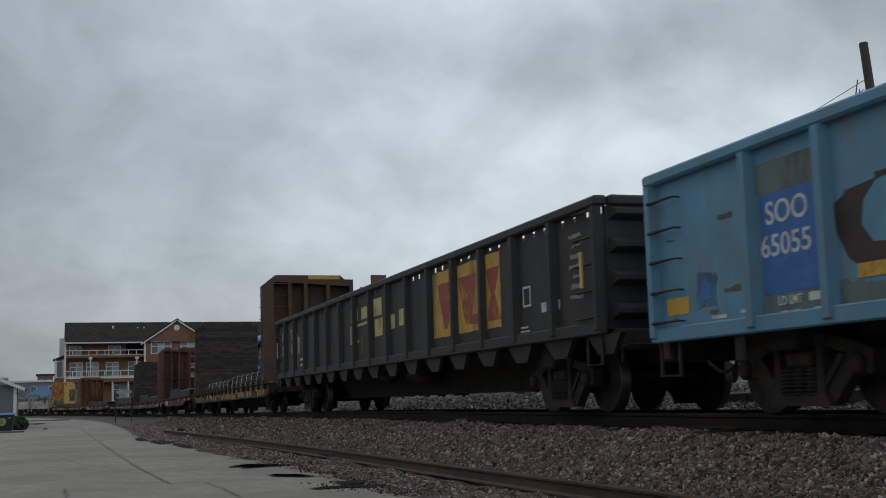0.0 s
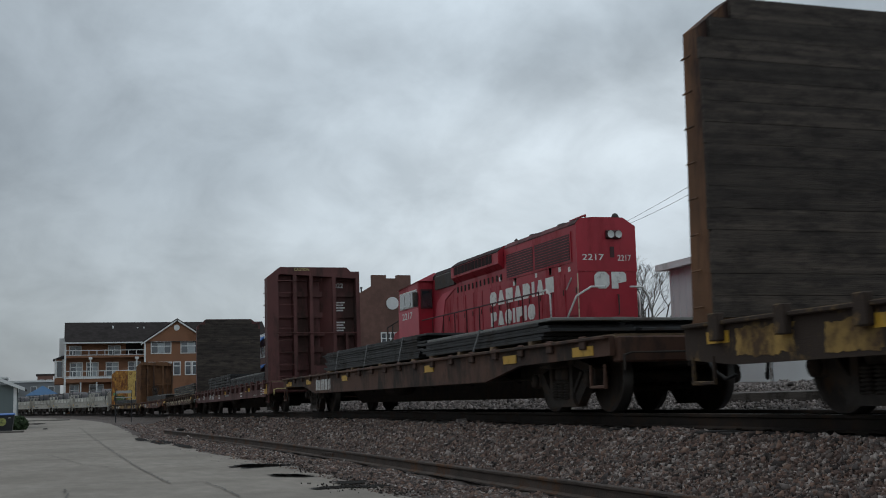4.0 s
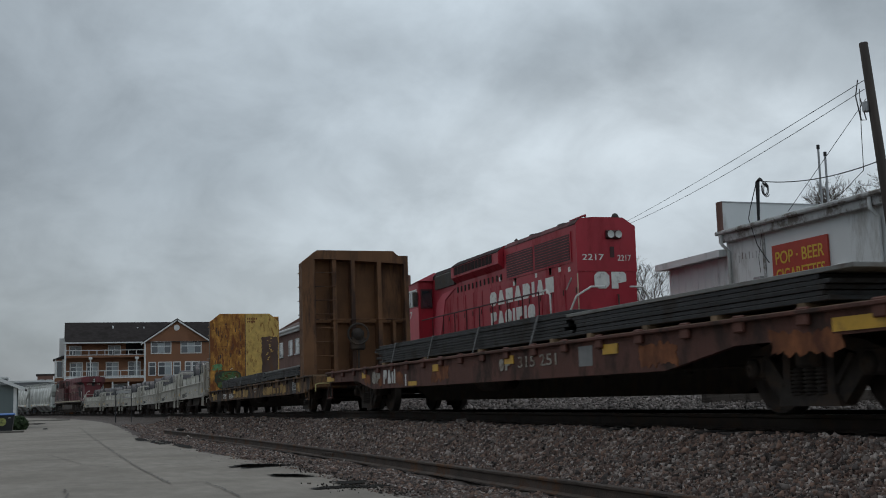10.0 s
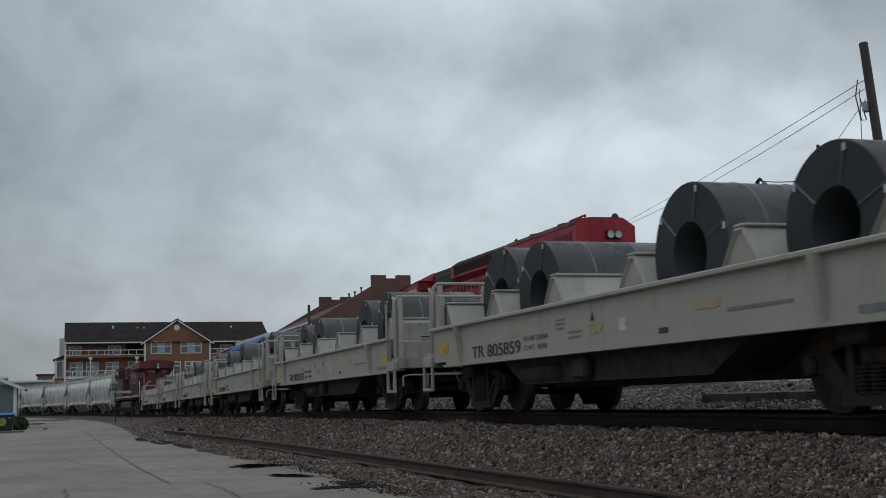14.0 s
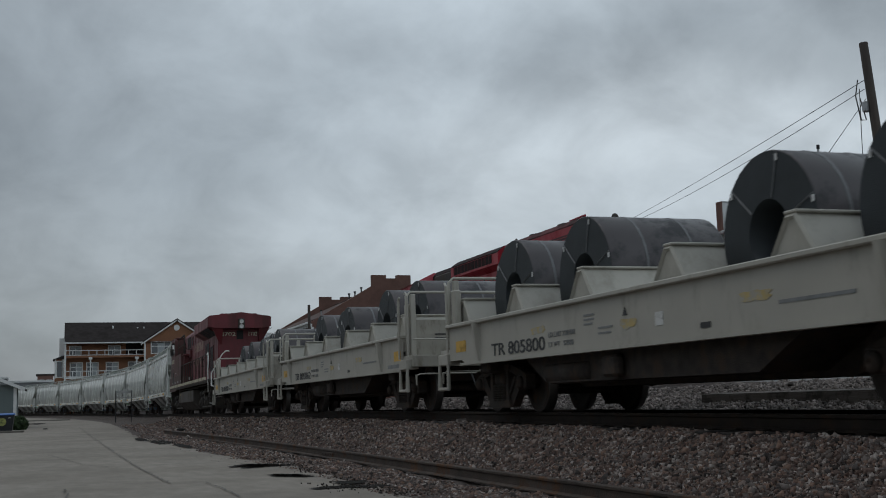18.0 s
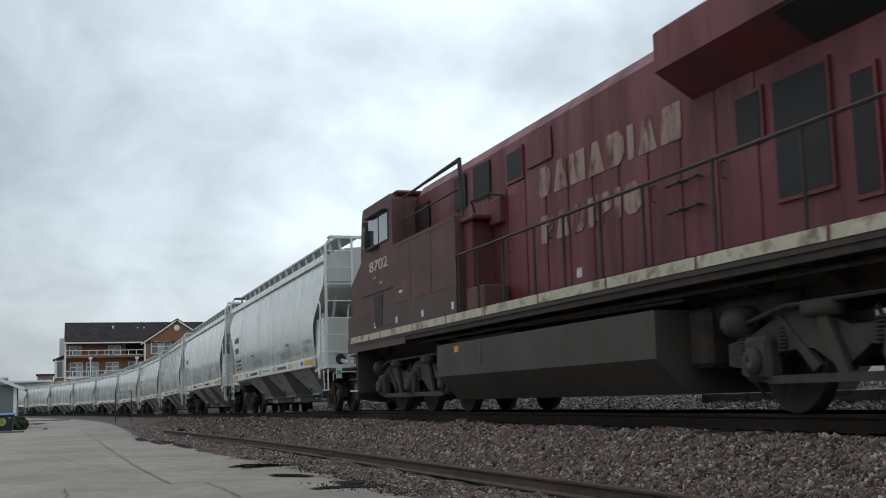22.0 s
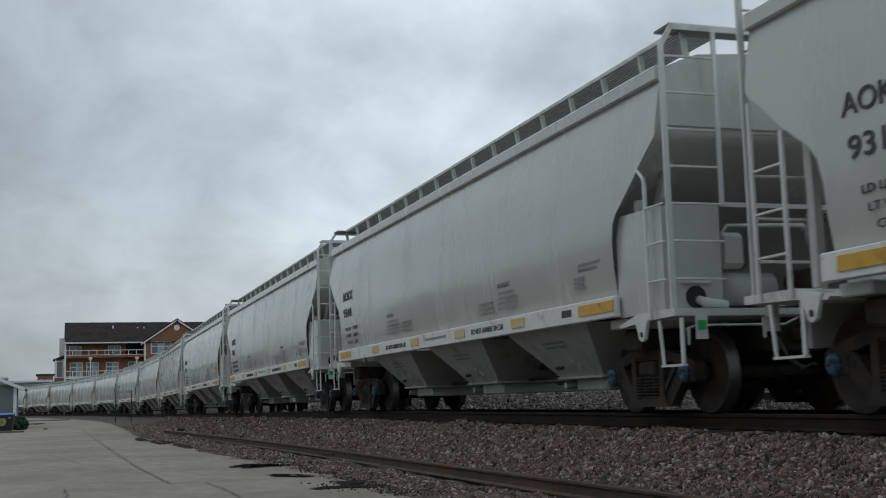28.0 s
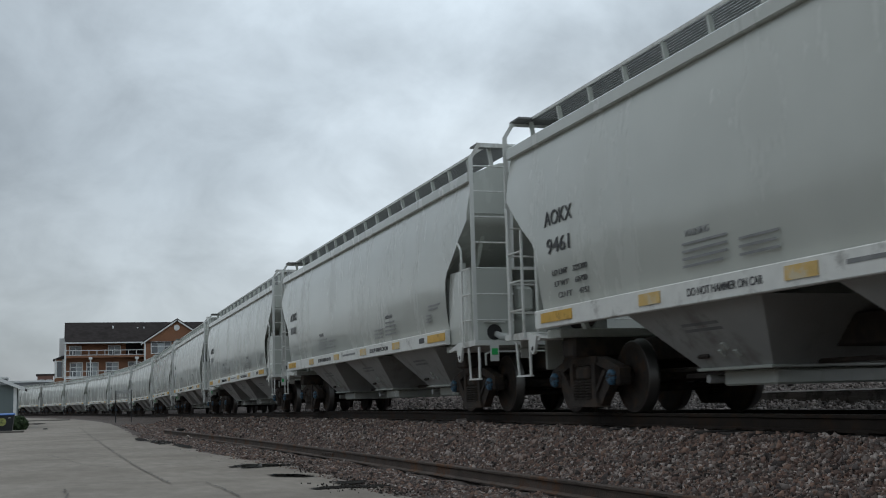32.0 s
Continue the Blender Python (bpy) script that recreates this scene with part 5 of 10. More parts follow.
M["bulk_pale"] = material("bulk_pale", (0.54, 0.36, 0.10), 0.7, vary=0.18, vary_scale=5, stain=(0.22, 0.10, 0.03), stain_amount=0.36, stain_scale=8.0, streak=2.6, bump=0.25, edge=0.04)
M["old_plank"] = material("old_plank", (0.052, 0.041, 0.033), 0.85, vary=0.45, vary_scale=3, stain=(0.022, 0.018, 0.016), stain_amount=0.48, stain_scale=2.0, streak=0.25, bump=0.5, bump_scale=24, islands=0.22, squash=(1, 0.15, 6), edge=0.09)
M["bulk_tan"] = material("bulk_tan", (0.165, 0.105, 0.062), 0.7, vary=0.15, vary_scale=2, stain=(0.10, 0.055, 0.03), stain_amount=0.42, stain_scale=2, streak=5, bump=0.15)
M["green_spray"] = material("green_spray", (0.06, 0.17, 0.06), 0.7, vary=0.4, vary_scale=6, stain=(0.10, 0.06, 0.02), stain_amount=0.55, stain_scale=6, bump=0.1)
M["spray_dark"] = material("spray_dark", (0.030, 0.042, 0.026), 0.7, vary=0.4, vary_scale=5, stain=(0.09, 0.04, 0.02), stain_amount=0.45, stain_scale=6, bump=0.1)
M["green_pale"] = material("green_pale", (0.11, 0.27, 0.12), 0.7, vary=0.3, vary_scale=6, stain=(0.26, 0.13, 0.03), stain_amount=0.42, stain_scale=7, bump=0.1)
M["orange_spray"] = material("orange_spray", (0.42, 0.10, 0.04), 0.7, vary=0.3, vary_scale=6, stain=(0.16, 0.08, 0.03), stain_amount=0.5, stain_scale=5, bump=0.1)
M["dark_steel"] = material("dark_steel", (0.018, 0.019, 0.021), 0.6, 0.1, vary=0.3, vary_scale=3, stain=(0.034, 0.029, 0.026), stain_amount=0.38, stain_scale=2.0, islands=0.3, bump=0.15)
M["pale_steel"] = material("pale_steel", (0.20, 0.20, 0.19), 0.5, 0.3, vary=0.15, stain=(0.12, 0.10, 0.085), stain_amount=0.4, stain_scale=1.5, bump=0.1)
M["strap_white"] = material("strap_white", (0.62, 0.62, 0.62), 0.6, vary=0.1, bump=0.1)
M["strap_grey"] = material("strap_grey", (0.14, 0.145, 0.15), 0.6, vary=0.2, bump=0.1)
M["pale_timber"] = material("pale_timber", (0.34, 0.30, 0.24), 0.9, vary=0.3, islands=0.5, bump=0.4, bump_scale=30)
M["timber"] = material("timber", (0.20, 0.14, 0.085), 0.9, vary=0.3, islands=0.3, bump=0.4, bump_scale=30)
M["sign_print"] = material("sign_print", (0.42, 0.10, 0.07), 0.6, vary=0.15, bump=0.05)
M["stencil_dark"] = material("stencil_dark", (0.060, 0.030, 0.024), 0.7, vary=0.3, stain=(0.2, 0.15, 0.1), stain_amount=0.3, stain_scale=6, bump=0.05)

SILL_LOW, SILL_TOP, DECK = 0.50, 0.93, 0.96


def flat_car(name, half, mat, truck_at, fish=False, pockets=16, yellow=(), levers="truck", small=False):
    car = empty(name)
    part("deck", bm_box(-half, half, -1.42, 1.42, DECK - 0.07, DECK), M["timber"], car, "worn timber deck")
    for sy in (-1, 1):
        if fish:
            prof = [(-half, 0.70), (-half, SILL_TOP), (half, SILL_TOP), (half, 0.70), (half - 2.9, 0.68), (half - 4.3, SILL_LOW - 0.02), (-half + 4.3, SILL_LOW - 0.02), (-half + 2.9, 0.68)]
        else:
            prof = [(-half, SILL_LOW + 0.08), (-half, SILL_TOP), (half, SILL_TOP), (half, SILL_LOW + 0.08), (half - 0.9, SILL_LOW), (-half + 0.9, SILL_LOW)]
        ya, yb = sorted((sy * 1.43, sy * 1.50))
        part("side_sill", bm_prism(prof, ya, yb), mat, car)
        part("sill_flange", bm_box(-half + 0.02, half - 0.02, sy * 1.5 - 0.06, sy * 1.5 + 0.06, SILL_TOP - 0.03, SILL_TOP + 0.012, 0.008), mat, car)
        for i in range(pockets):
            x = -half + 0.7 + (2 * half - 1.4) * i / (pockets - 1)
            pk = part("stake_pocket", shared("pocket_%s_%d" % (mat.name, sy), lambda: bm_box(-0.09, 0.09, min(sy * 1.50, sy * (1.545 if fish or small else 1.59)), max(sy * 1.50, sy * (1.545 if fish or small else 1.59)), 0.80 if fish or small else 0.74, 0.965 if fish or small else 1.02, 0.012), mat), mat, car)
            pk.location.x = x
    for x, ww in yellow:
        part("reflector", bm_box(x - ww / 2, x + ww / 2, -1.512, -1.50, 0.72, 0.84), M["reflector"], car)
    for sx in (-1, 1):
        part("end_sill", bm_box(sx * half - 0.10, sx * half + 0.10, -1.42, 1.42, 0.62, SILL_TOP, 0.02), mat, car)
        part("stirrup", bm_pipe([(sx * (half - 0.55), -1.5, 0.6), (sx * (half - 0.55), -1.5, 0.33), (sx * (half - 0.15), -1.5, 0.33), (sx * (half - 0.15), -1.5, 0.6)], 0.018, 6), mat, car)
        coupler(car, sx * (half + 0.08), sx, 0.76, 0.55)
        cut_lever(car, sx * (half + 0.14), sx, -1.38, 0.70, levers)
        part("bolster_plate", bm_box(sx * truck_at - 0.22, sx * truck_at + 0.22, -1.35, 1.35, 0.62, 0.88, 0.03), M["truck"], car)
    part("centre_sill", bm_prism([(-half + 0.2, 0.86), (half - 0.2, 0.86), (half - 0.3, 0.60), (half - 3.4, 0.56), (half - 4.6, 0.21), (-half + 4.6, 0.21), (-half + 3.4, 0.56), (-half + 0.3, 0.60)], -0.34, 0.34), M["truck"], car)
    for i in range(7):
        x = -half + 3.4 + (2 * half - 6.8) * i / 6
        part("cross_bearer", shared("bearer", lambda: bm_hull([(-0.06, -1.42, 0.88), (0.06, -1.42, 0.88), (0.06, 1.42, 0.88), (-0.06, 1.42, 0.88), (-0.06, -0.3, 0.45), (0.06, -0.3, 0.45), (0.06, 0.3, 0.45), (-0.06, 0.3, 0.45)],
                                                                 [(0, 1, 2, 3), (4, 7, 6, 5), (0, 4, 5, 1), (1, 5, 6, 2), (2, 6, 7, 3), (3, 7, 4, 0)]), M["truck"]), M["truck"], car).location.x = x
    part("brake_rod", bm_pipe([(-half + 3.0, -0.8, 0.50), (half - 3.0, -0.8, 0.50)], 0.02, 6), M["truck"], car)
    part("air_tank", bm_rod((-1.0, -0.95, 0.52), (0.2, -0.95, 0.52), 0.17, 12), M["truck"], car, smooth=True)
    w = freight_truck(car, -truck_at) + freight_truck(car, truck_at)
    return car, w


def bulkhead(car, x_in, sign, mat, top=4.42, lining=None, wide=1.49, deep=0.30, left_ladder=True, windows=False, web=True):
    """An end bulkhead: a plate with chamfered top corners whose inner face is at x_in; sign: the side of its ribs (+1: ribs face +x)."""
    b = part("bulkhead", bm_prism([(-wide, 0.60), (wide, 0.60), (wide, top - 0.34), (wide - 0.42, top), (-wide + 0.42, top), (-wide, top - 0.34)], min(x_in, x_in + sign * 0.07), max(x_in, x_in + sign * 0.07), "x"), mat, car)
    x_out = x_in + sign * deep
    xa, xb = sorted((x_in + sign * 0.07, x_out))
    for sy in (-1, 1):
        cw = 0.36 if sy < 0 else 0.12
        ya, yb = sorted((sy * wide, sy * (wide - cw)))
        za, zb = (top - 0.36, top - 0.36 + 0.9 * cw * 0.8) if sy < 0 else (top - 0.18, top - 0.18)
        part("corner_post", bm_hull([(x_in + sign * 0.07, ya, 0.6), (x_in + sign * 0.07, yb, 0.6), (x_in + sign * 0.07, yb, zb), (x_in + sign * 0.07, ya, za),
                                     (x_out + sign * 0.12, ya, 0.6), (x_out + sign * 0.12, yb, 0.6), (x_out, yb, zb), (x_out, ya, za)],
                                    [(3, 2, 1, 0), (4, 5, 6, 7), (0, 1, 5, 4), (1, 2, 6, 5), (2, 3, 7, 6), (3, 0, 4, 7)]), mat, b)
    part("top_rail", bm_prism([(-wide, top - 0.34), (-wide + 0.42, top), (wide - 0.42, top), (wide - 0.28, top - 0.13), (wide, top - 0.13), (wide, top - 0.36), (-wide + 0.44, top - 0.22), (-wide, top - 0.46)], xa, xb, "x"), mat, b)

    def post(yy, half, z0, z1, out):
        part("rib", bm_hull([(x_in + sign * 0.07, yy - half, z0), (x_in + sign * 0.07, yy + half, z0), (x_in + sign * 0.07, yy + half, z1), (x_in + sign * 0.07, yy - half, z1),
                             (x_out + sign * (out + 0.08), yy - half, z0), (x_out + sign * (out + 0.08), yy + half, z0), (x_out + sign * out, yy + half, z1), (x_out + sign * out, yy - half, z1)],
                            [(3, 2, 1, 0), (4, 5, 6, 7), (0, 1, 5, 4), (1, 2, 6, 5), (2, 3, 7, 6), (3, 0, 4, 7)]), mat, b)
    for yy in (-0.60, -0.08, 0.66):
        post(yy, 0.055, 0.9, top - 0.12, 0.0)
    post(1.07, 0.04, 0.9, 2.45, -0.04)
    # a slanting web beside the third rib, and a foot plate below it
    if web:
        part("web_plate", bm_hull([(x_in + sign * 0.075, 0.26, 1.42), (x_out - sign * 0.02, 0.60, 1.42), (x_out - sign * 0.02, 0.60, top - 0.16), (x_in + sign * 0.075, 0.26, top - 0.16),
                               (x_in + sign * 0.072, 0.60, 1.42), (x_in + sign * 0.072, 0.60, top - 0.16)],
                              [(0, 1, 2, 3), (0, 4, 1), (3, 2, 5), (1, 4, 5, 2), (4, 0, 3, 5)]), mat, b)
        part("foot_plate", bm_box(min(x_out - sign * 0.02, x_out + sign * 0.06), max(x_out - sign * 0.02, x_out + sign * 0.06), -0.03, 0.61, 0.98, 1.42), mat, b)
    part("cross_rod", bm_rod((x_out + sign * 0.06, -wide + 0.3, 2.45), (x_out + sign * 0.06, wide - 0.1, 2.45), 0.016, 6), mat, b)
    part("shelf_rail", bm_box(x_in + sign * 0.07, x_in + sign * 0.2, -wide + 0.1, wide - 0.1, 2.38, 2.46), mat, b)
    part("base_beam", bm_box(min(x_in, x_out + sign * 0.15), max(x_in, x_out + sign * 0.15), -wide, wide, 0.60, 0.98, 0.02), mat, b)
    if windows:
        for z in (1.30, 1.86, 2.95, 3.62, 4.12):
            part("tie_plate", bm_box(min(x_in + sign * 0.07, x_in + sign * 0.15), max(x_in + sign * 0.07, x_in + sign * 0.15), -wide + 0.1, wide - 0.1, z, z + 0.17), mat, b)
    for i in range(9):
        z = 1.1 + i * 0.375
        if left_ladder:
            part("rung", bm_rod((x_out + sign * 0.03, -wide + 0.34, z), (x_out + sign * 0.03, -0.56, z), 0.014, 6), mat, b)
        if z < top - 0.45:
            part("grab_iron", bm_pipe([(x_in + sign * 0.1, -wide - 0.05, z), (x_out - sign * 0.03, -wide - 0.05, z)], 0.012, 6), mat, b)
        if i in (1, 2):
            part("rung", bm_rod((x_out + sign * 0.03, 1.05, z), (x_out + sign * 0.03, wide - 0.10, z), 0.014, 6), mat, b)
    if lining == "planks":
        n = 15
        zz = 0.98
        h = (top - zz - 0.02) / n
        rg = random.Random(int(abs(x_in) * 100))
        for i in range(n):
            z = zz + i * h
            k = max(0.0, (z + h - (top - 0.34)) / 0.34) * 0.42
            part("plank", bm_box(min(x_in - sign * 0.06, x_in - sign * 0.002), max(x_in - sign * 0.06, x_in - sign * 0.002), -wide + k - rg.random() * 0.02, wide - k + rg.random() * 0.02, z + 0.002, z + h - 0.001 - rg.random() * 0.003), M["old_plank"], b)
    return b


def stack(u, half_truck, name, label, segments):
    """A load of flat steel: segments of (x0, x1, layers, layer height, half width, straps, strap material, step)."""
    load = empty(name)
    tagged(load, label, "steel load", "loads on the flat cars")
    rg = random.Random(int(u))
    for x0, x1, layers, h, hw, straps, smat, mat in segments:
        z = DECK
        open_tiers = h > 0.112
        solid = 0.9 if h < 0.06 else 0.62 if open_tiers else 0.72
        for k in range(4):
            x = x0 + 0.5 + (x1 - x0 - 1.0) * k / 3
            part("dunnage", bm_box(x - 0.06, x + 0.06, -hw, hw, z, z + 0.06), M["timber"], load)
        z += 0.06
        for i in range(layers):
            a, b = x0 + rg.uniform(-0.25, 0.25), x1 + rg.uniform(-0.3, 0.3)
            n = 2
            for j in range(n):
                ya = -hw + 2 * hw * j / n + 0.012
                yb = -hw + 2 * hw * (j + 1) / n - 0.012
                dx = rg.uniform(-0.08, 0.08)
                part("plate", bm_box(a + dx, b + dx, ya + rg.uniform(0, 0.03), yb - rg.uniform(0, 0.03), z, z + h * solid, 0.005), M["dark_steel" if i < layers - 1 else mat], load)
            if i < layers - 1:
                n = int((x1 - x0) / (0.95 if open_tiers else 1.9)) + 2
                bm = bmesh.new()
                for k in range(n):
                    x = x0 + 0.4 + (x1 - x0 - 0.8) * k / (n - 1)
                    bm_box(x - 0.045, x + 0.045, -hw - (0.004 if open_tiers else -0.03), hw - 0.03, z + h * solid, z + h, bm=bm)
                tagged(part("spacer_row", bm, M["pale_timber" if open_tiers else "dark_steel"], load), kind="stuff")
            z += h
        for k in range(straps):
            x = x0 + (x1 - x0) * (k + 0.5) / straps
            t = 0.03
            bm = bmesh.new()
            zt = z - h * 0.28
            bm_hull([(x - t, -hw - 0.03, DECK), (x + t, -hw - 0.03, DECK), (x + t + 0.30, -hw - 0.012, zt + 0.012), (x - t + 0.30, -hw - 0.012, zt + 0.012), (x - t, -hw - 0.022, DECK), (x + t, -hw - 0.022, DECK), (x + t + 0.30, -hw - 0.004, zt + 0.004), (x - t + 0.30, -hw - 0.004, zt + 0.004)],
                    [(0, 1, 2, 3), (4, 7, 6, 5), (0, 4, 5, 1), (1, 5, 6, 2), (2, 6, 7, 3), (3, 7, 4, 0)], bm)
            bm_box(x - t + 0.30, x + t + 0.30, -hw - 0.012, hw + 0.01, zt + 0.004, zt + 0.012, bm=bm)
            part("strap", bm, M[smat], load)
    TRAIN.append((load, u, half_truck, []))
    return load


# first flat: yellow and brown, timber-lined bulkheads, bars under white straps
f, w = flat_car("bulkhead_flat_car", 10.85, M["flat_yellow"], 8.3, yellow=((-7.6, 0.45), (-4.4, 0.5), (3.9, 0.5), (8.6, 0.6), (-10.2, 0.4)), pockets=19)
tagged(f, "grimy yellow-brown bulkhead flat car with timber-lined ends", "flat car", "flat cars of the train")
bulkhead(f, 9.30, 1, M["bulk_dark"], 4.38, deep=0.42, web=False)
for x in (9.42, 9.62):
    part("yellow_stripe", bm_box(x, x + 0.05, -1.498, -1.488, 1.2, 3.6), M["flat_yellow"], f)
bulkhead(f, -10.28, -1, M["bulk_brown"], 4.36, "planks")
part("yellow_beam", bm_box(9.722, 9.735, 0.0, 1.06, 4.25, 4.37), M["bulk_pale"], f)
lettering(f, "TTPX", -5.66, -1.506, 0.59, 0.18, M["white_mark"], 0.70, name="car_mark")
lettering(f, "81385", -4.38, -1.506, 0.585, 0.18, M["white_mark"], 0.82, name="car_number")
bars(f, -1.75, -1.508, 0.75, (0.7, 0.6), M["faded_print"], 0.03, 0.03)
for i, (x0, ww, z0, z1) in enumerate(((-9.9, 1.0, 0.56, 0.86), (-8.5, 0.8, 0.54, 0.84), (-7.3, 0.7, 0.6, 0.86), (-3.23, 1.06, 0.53, 0.78), (-1.85, 0.94, 0.64, 0.80), (-0.51, 1.05, 0.52, 0.87), (0.62, 2.9, 0.52, 0.88), (4.02, 1.7, 0.53, 0.88), (6.1, 1.3, 0.54, 0.86), (8.5, 1.6, 0.55, 0.88))):
    part("yellow_patch", bm_ragged(x0, x0 + ww, z0, z1, -1.5045, -1.50, i * 2.1 + 0.7, rough=0.26), M["flat_patch"], f)
TRAIN.append((f, 281.65, 8.3, w))
stack(281.65, 8.3, "steel_bars", "dark flat steel bars tied down with white straps", [(-7.4, 0.05, 3, 0.105, 1.25, 6, "strap_white", "dark_steel"), (0.2, 8.7, 4, 0.098, 1.25, 7, "strap_white", "dark_steel")])

# second flat: plain, with raised ends, under dark plates
f, w = flat_car("flat_car", 10.55, M["flat_brown"], 8.2, True, 20, ((-9.7, 0.7), (-7.0, 0.55), (-3.0, 0.5), (3.4, 0.5), (7.3, 0.5), (9.8, 0.6)))
tagged(f, "dark brown rusty flat car with raised ends", "flat car", "flat cars of the train")
blocks(f, -6.1, -1.504, 0.55, 0.26, (0.20, 0.18, 0.10, 0.22, 0.22, 0.08, 0.08), M["white_mark"], 0.09)
TRAIN.append((f, 258.47, 8.2, w))
stack(258.47, 8.2, "steel_plates", "long dark steel plates stacked on the flat car", [(-6.1, 2.2, 10, 0.045, 1.3, 3, "strap_grey", "dark_steel"), (2.5, 8.2, 6, 0.05, 1.35, 1, "strap_grey", "pale_steel")])

# third flat: oxide red with bulkheads
f, w = flat_car("bulkhead_flat_car", 10.45, M["flat_red"], 8.1, yellow=((6.35, 0.38), (5.6, 0.3), (0.2, 0.45), (-2.6, 0.3), (-9.7, 0.6)), pockets=17, levers="cream_mark")
tagged(f, "oxide-red bulkhead flat car with ribbed steel ends", "flat car", "flat cars of the train")
bulkhead(f, 9.66, 1, M["flat_red"], 4.54, windows=True, deep=0.44)
bulkhead(f, -9.95, -1, M["flat_red"], 4.46, "planks")
lettering(f, "CAUTION", 10.115, -0.62, 4.42, 0.09, M["cream_mark"], 0.48, name="warning", turn=90)
lettering(f, "4022", 9.742, 0.62, 3.92, 0.15, M["white_mark"], 0.42, name="car_number", turn=90)
for z in (3.42, 2.78):
    for i in range(4):
        part("small_print", bm_box(9.732, 9.742, 0.66, 0.66 + 0.42 - 0.05 * (i % 2), z - i * 0.085, z - i * 0.085 + 0.045), M["white_mark"], f)
lettering(f, "TTPX", -7.38, -1.506, 0.61, 0.20, M["white_mark"], 0.80, name="car_mark")
lettering(f, "814", -4.90, -1.506, 0.60, 0.22, M["white_mark"], 0.62, name="car_number")
lettering(f, "022", -4.05, -1.506, 0.60, 0.22, M["white_mark"], 0.70, name="car_number")
bars(f, -1.9, -1.504, 0.85, (0.6, 0.5, 0.55), M["white_mark"], 0.05, 0.05)
bars(f, 0.2, -1.504, 0.80, (1.3, 1.1), M["faded_print"], 0.05, 0.05)
bars(f, 4.2, -1.504, 0.82, (0.55, 0.55, 0.55), M["white_mark"], 0.05, 0.05)
part("placard", bm_box(-9.12, -8.80, -1.506, -1.50, 0.63, 0.81), M["white_mark"], f)
pl = part("placard", bm_box(9.20, 9.48, -1.506, -1.50, 0.60, 0.86), M["strap_white"], f, "white placard with red small print")
for k in range(4):
    part("small_print", bm_box(9.22, 9.46, -1.509, -1.506, 0.62 + 0.06 * k, 0.65 + 0.06 * k), M["sign_print"], pl)
bars(f, 8.80, -1.504, 0.80, (0.30, 0.22, 0.22), M["white_mark"], 0.035, 0.06)
bars(f, 7.35, -1.504, 0.60, (0.6,), M["faded_white"], 0.05)
part("reflector", bm_box(9.53, 10.02, -1.508, -1.50, 0.585, 0.87), M["reflector"], f)
TRAIN.append((f, 235.15, 8.1, w))
stack(235.15, 8.1, "steel_plates", "bundles of dark steel plates under grey straps", [(-7.6, -0.2, 5, 0.11, 1.25, 4, "strap_grey", "dark_steel"), (0.2, 8.0, 7, 0.045, 1.3, 2, "strap_grey", "pale_steel")])

M["rust_orange"] = material("rust_orange", (0.24, 0.085, 0.030), 0.85, vary=0.35, vary_scale=3, stain=(0.10, 0.036, 0.02), stain_amount=0.55, stain_scale=5, streak=2, bump=0.2, edge=0.12)
M["lever_grey"] = material("lever_grey", (0.20, 0.26, 0.25), 0.6, vary=0.2, bump=0.1)
# fourth flat: short, cream and rust, under a tall stack of beams
f, w = flat_car("flat_car", 8.5, M["flat_rusty"], 6.4, yellow=((8.2, 0.4), (-8.1, 0.35)), pockets=13, levers="lever_grey")
tagged(f, "rust-streaked cream flat car carrying steel beams", "flat car", "flat cars of the train")
lettering(f, "SOO", -2.60, -1.507, 0.58, 0.20, M["stencil_dark"], 0.86, name="car_mark")
lettering(f, "51", -1.25, -1.507, 0.58, 0.20, M["stencil_dark"], 0.38, name="car_number")
for i, (x0, ww, z0) in enumerate(((-8.45, 0.55, 0.52), (-7.55, 0.95, 0.58), (-6.3, 0.4, 0.66), (-5.45, 1.0, 0.56), (-4.1, 1.3, 0.54), (-2.75, 1.1, 0.54), (-1.35, 1.2, 0.53), (0.6, 1.5, 0.55), (2.3, 1.5, 0.58), (4.5, 1.3, 0.56), (6.2, 0.8, 0.58), (7.35, 0.9, 0.55))):
    part("pale_patch", bm_ragged(x0, x0 + ww, z0, 0.87, -1.5045, -1.50, i * 1.9 + 0.4, rough=0.30), M["cream_patch"], f)
    part("rust_patch", bm_ragged(x0 + ww * 0.2, x0 + ww * 0.9, z0 + 0.02, z0 + 0.12, -1.5055, -1.50, i * 2.7, rough=0.5), M["flat_rust"], f)
part("stencil_panel", bm_box(-6.55, -6.30, -1.508, -1.50, 0.62, 0.80), M["black_paint"], f, "small black stencil panel")
bw = part("brake_wheel", bm_lathe([(0.245, 0.0), (0.265, -0.018), (0.285, 0.0), (0.265, 0.018)], 24, "z", (8.70, -0.62, 1.37)), M["truck"], f)
for k in range(6):
    a = k * math.pi / 3
    part("spoke", bm_rod((8.70, -0.62, 1.35), (8.70 + 0.26 * math.cos(a), -0.62 + 0.26 * math.sin(a), 1.37), 0.011, 5), M["truck"], bw)
part("brake_staff", bm_rod((8.70, -0.62, 0.62), (8.70, -0.62, 1.38), 0.03, 8), M["truck"], f)
part("staff_bracket", bm_box(8.55, 8.76, -0.70, -0.54, 0.64, 0.72), M["truck"], f)
TRAIN.append((f, 214.1, 6.4, w))
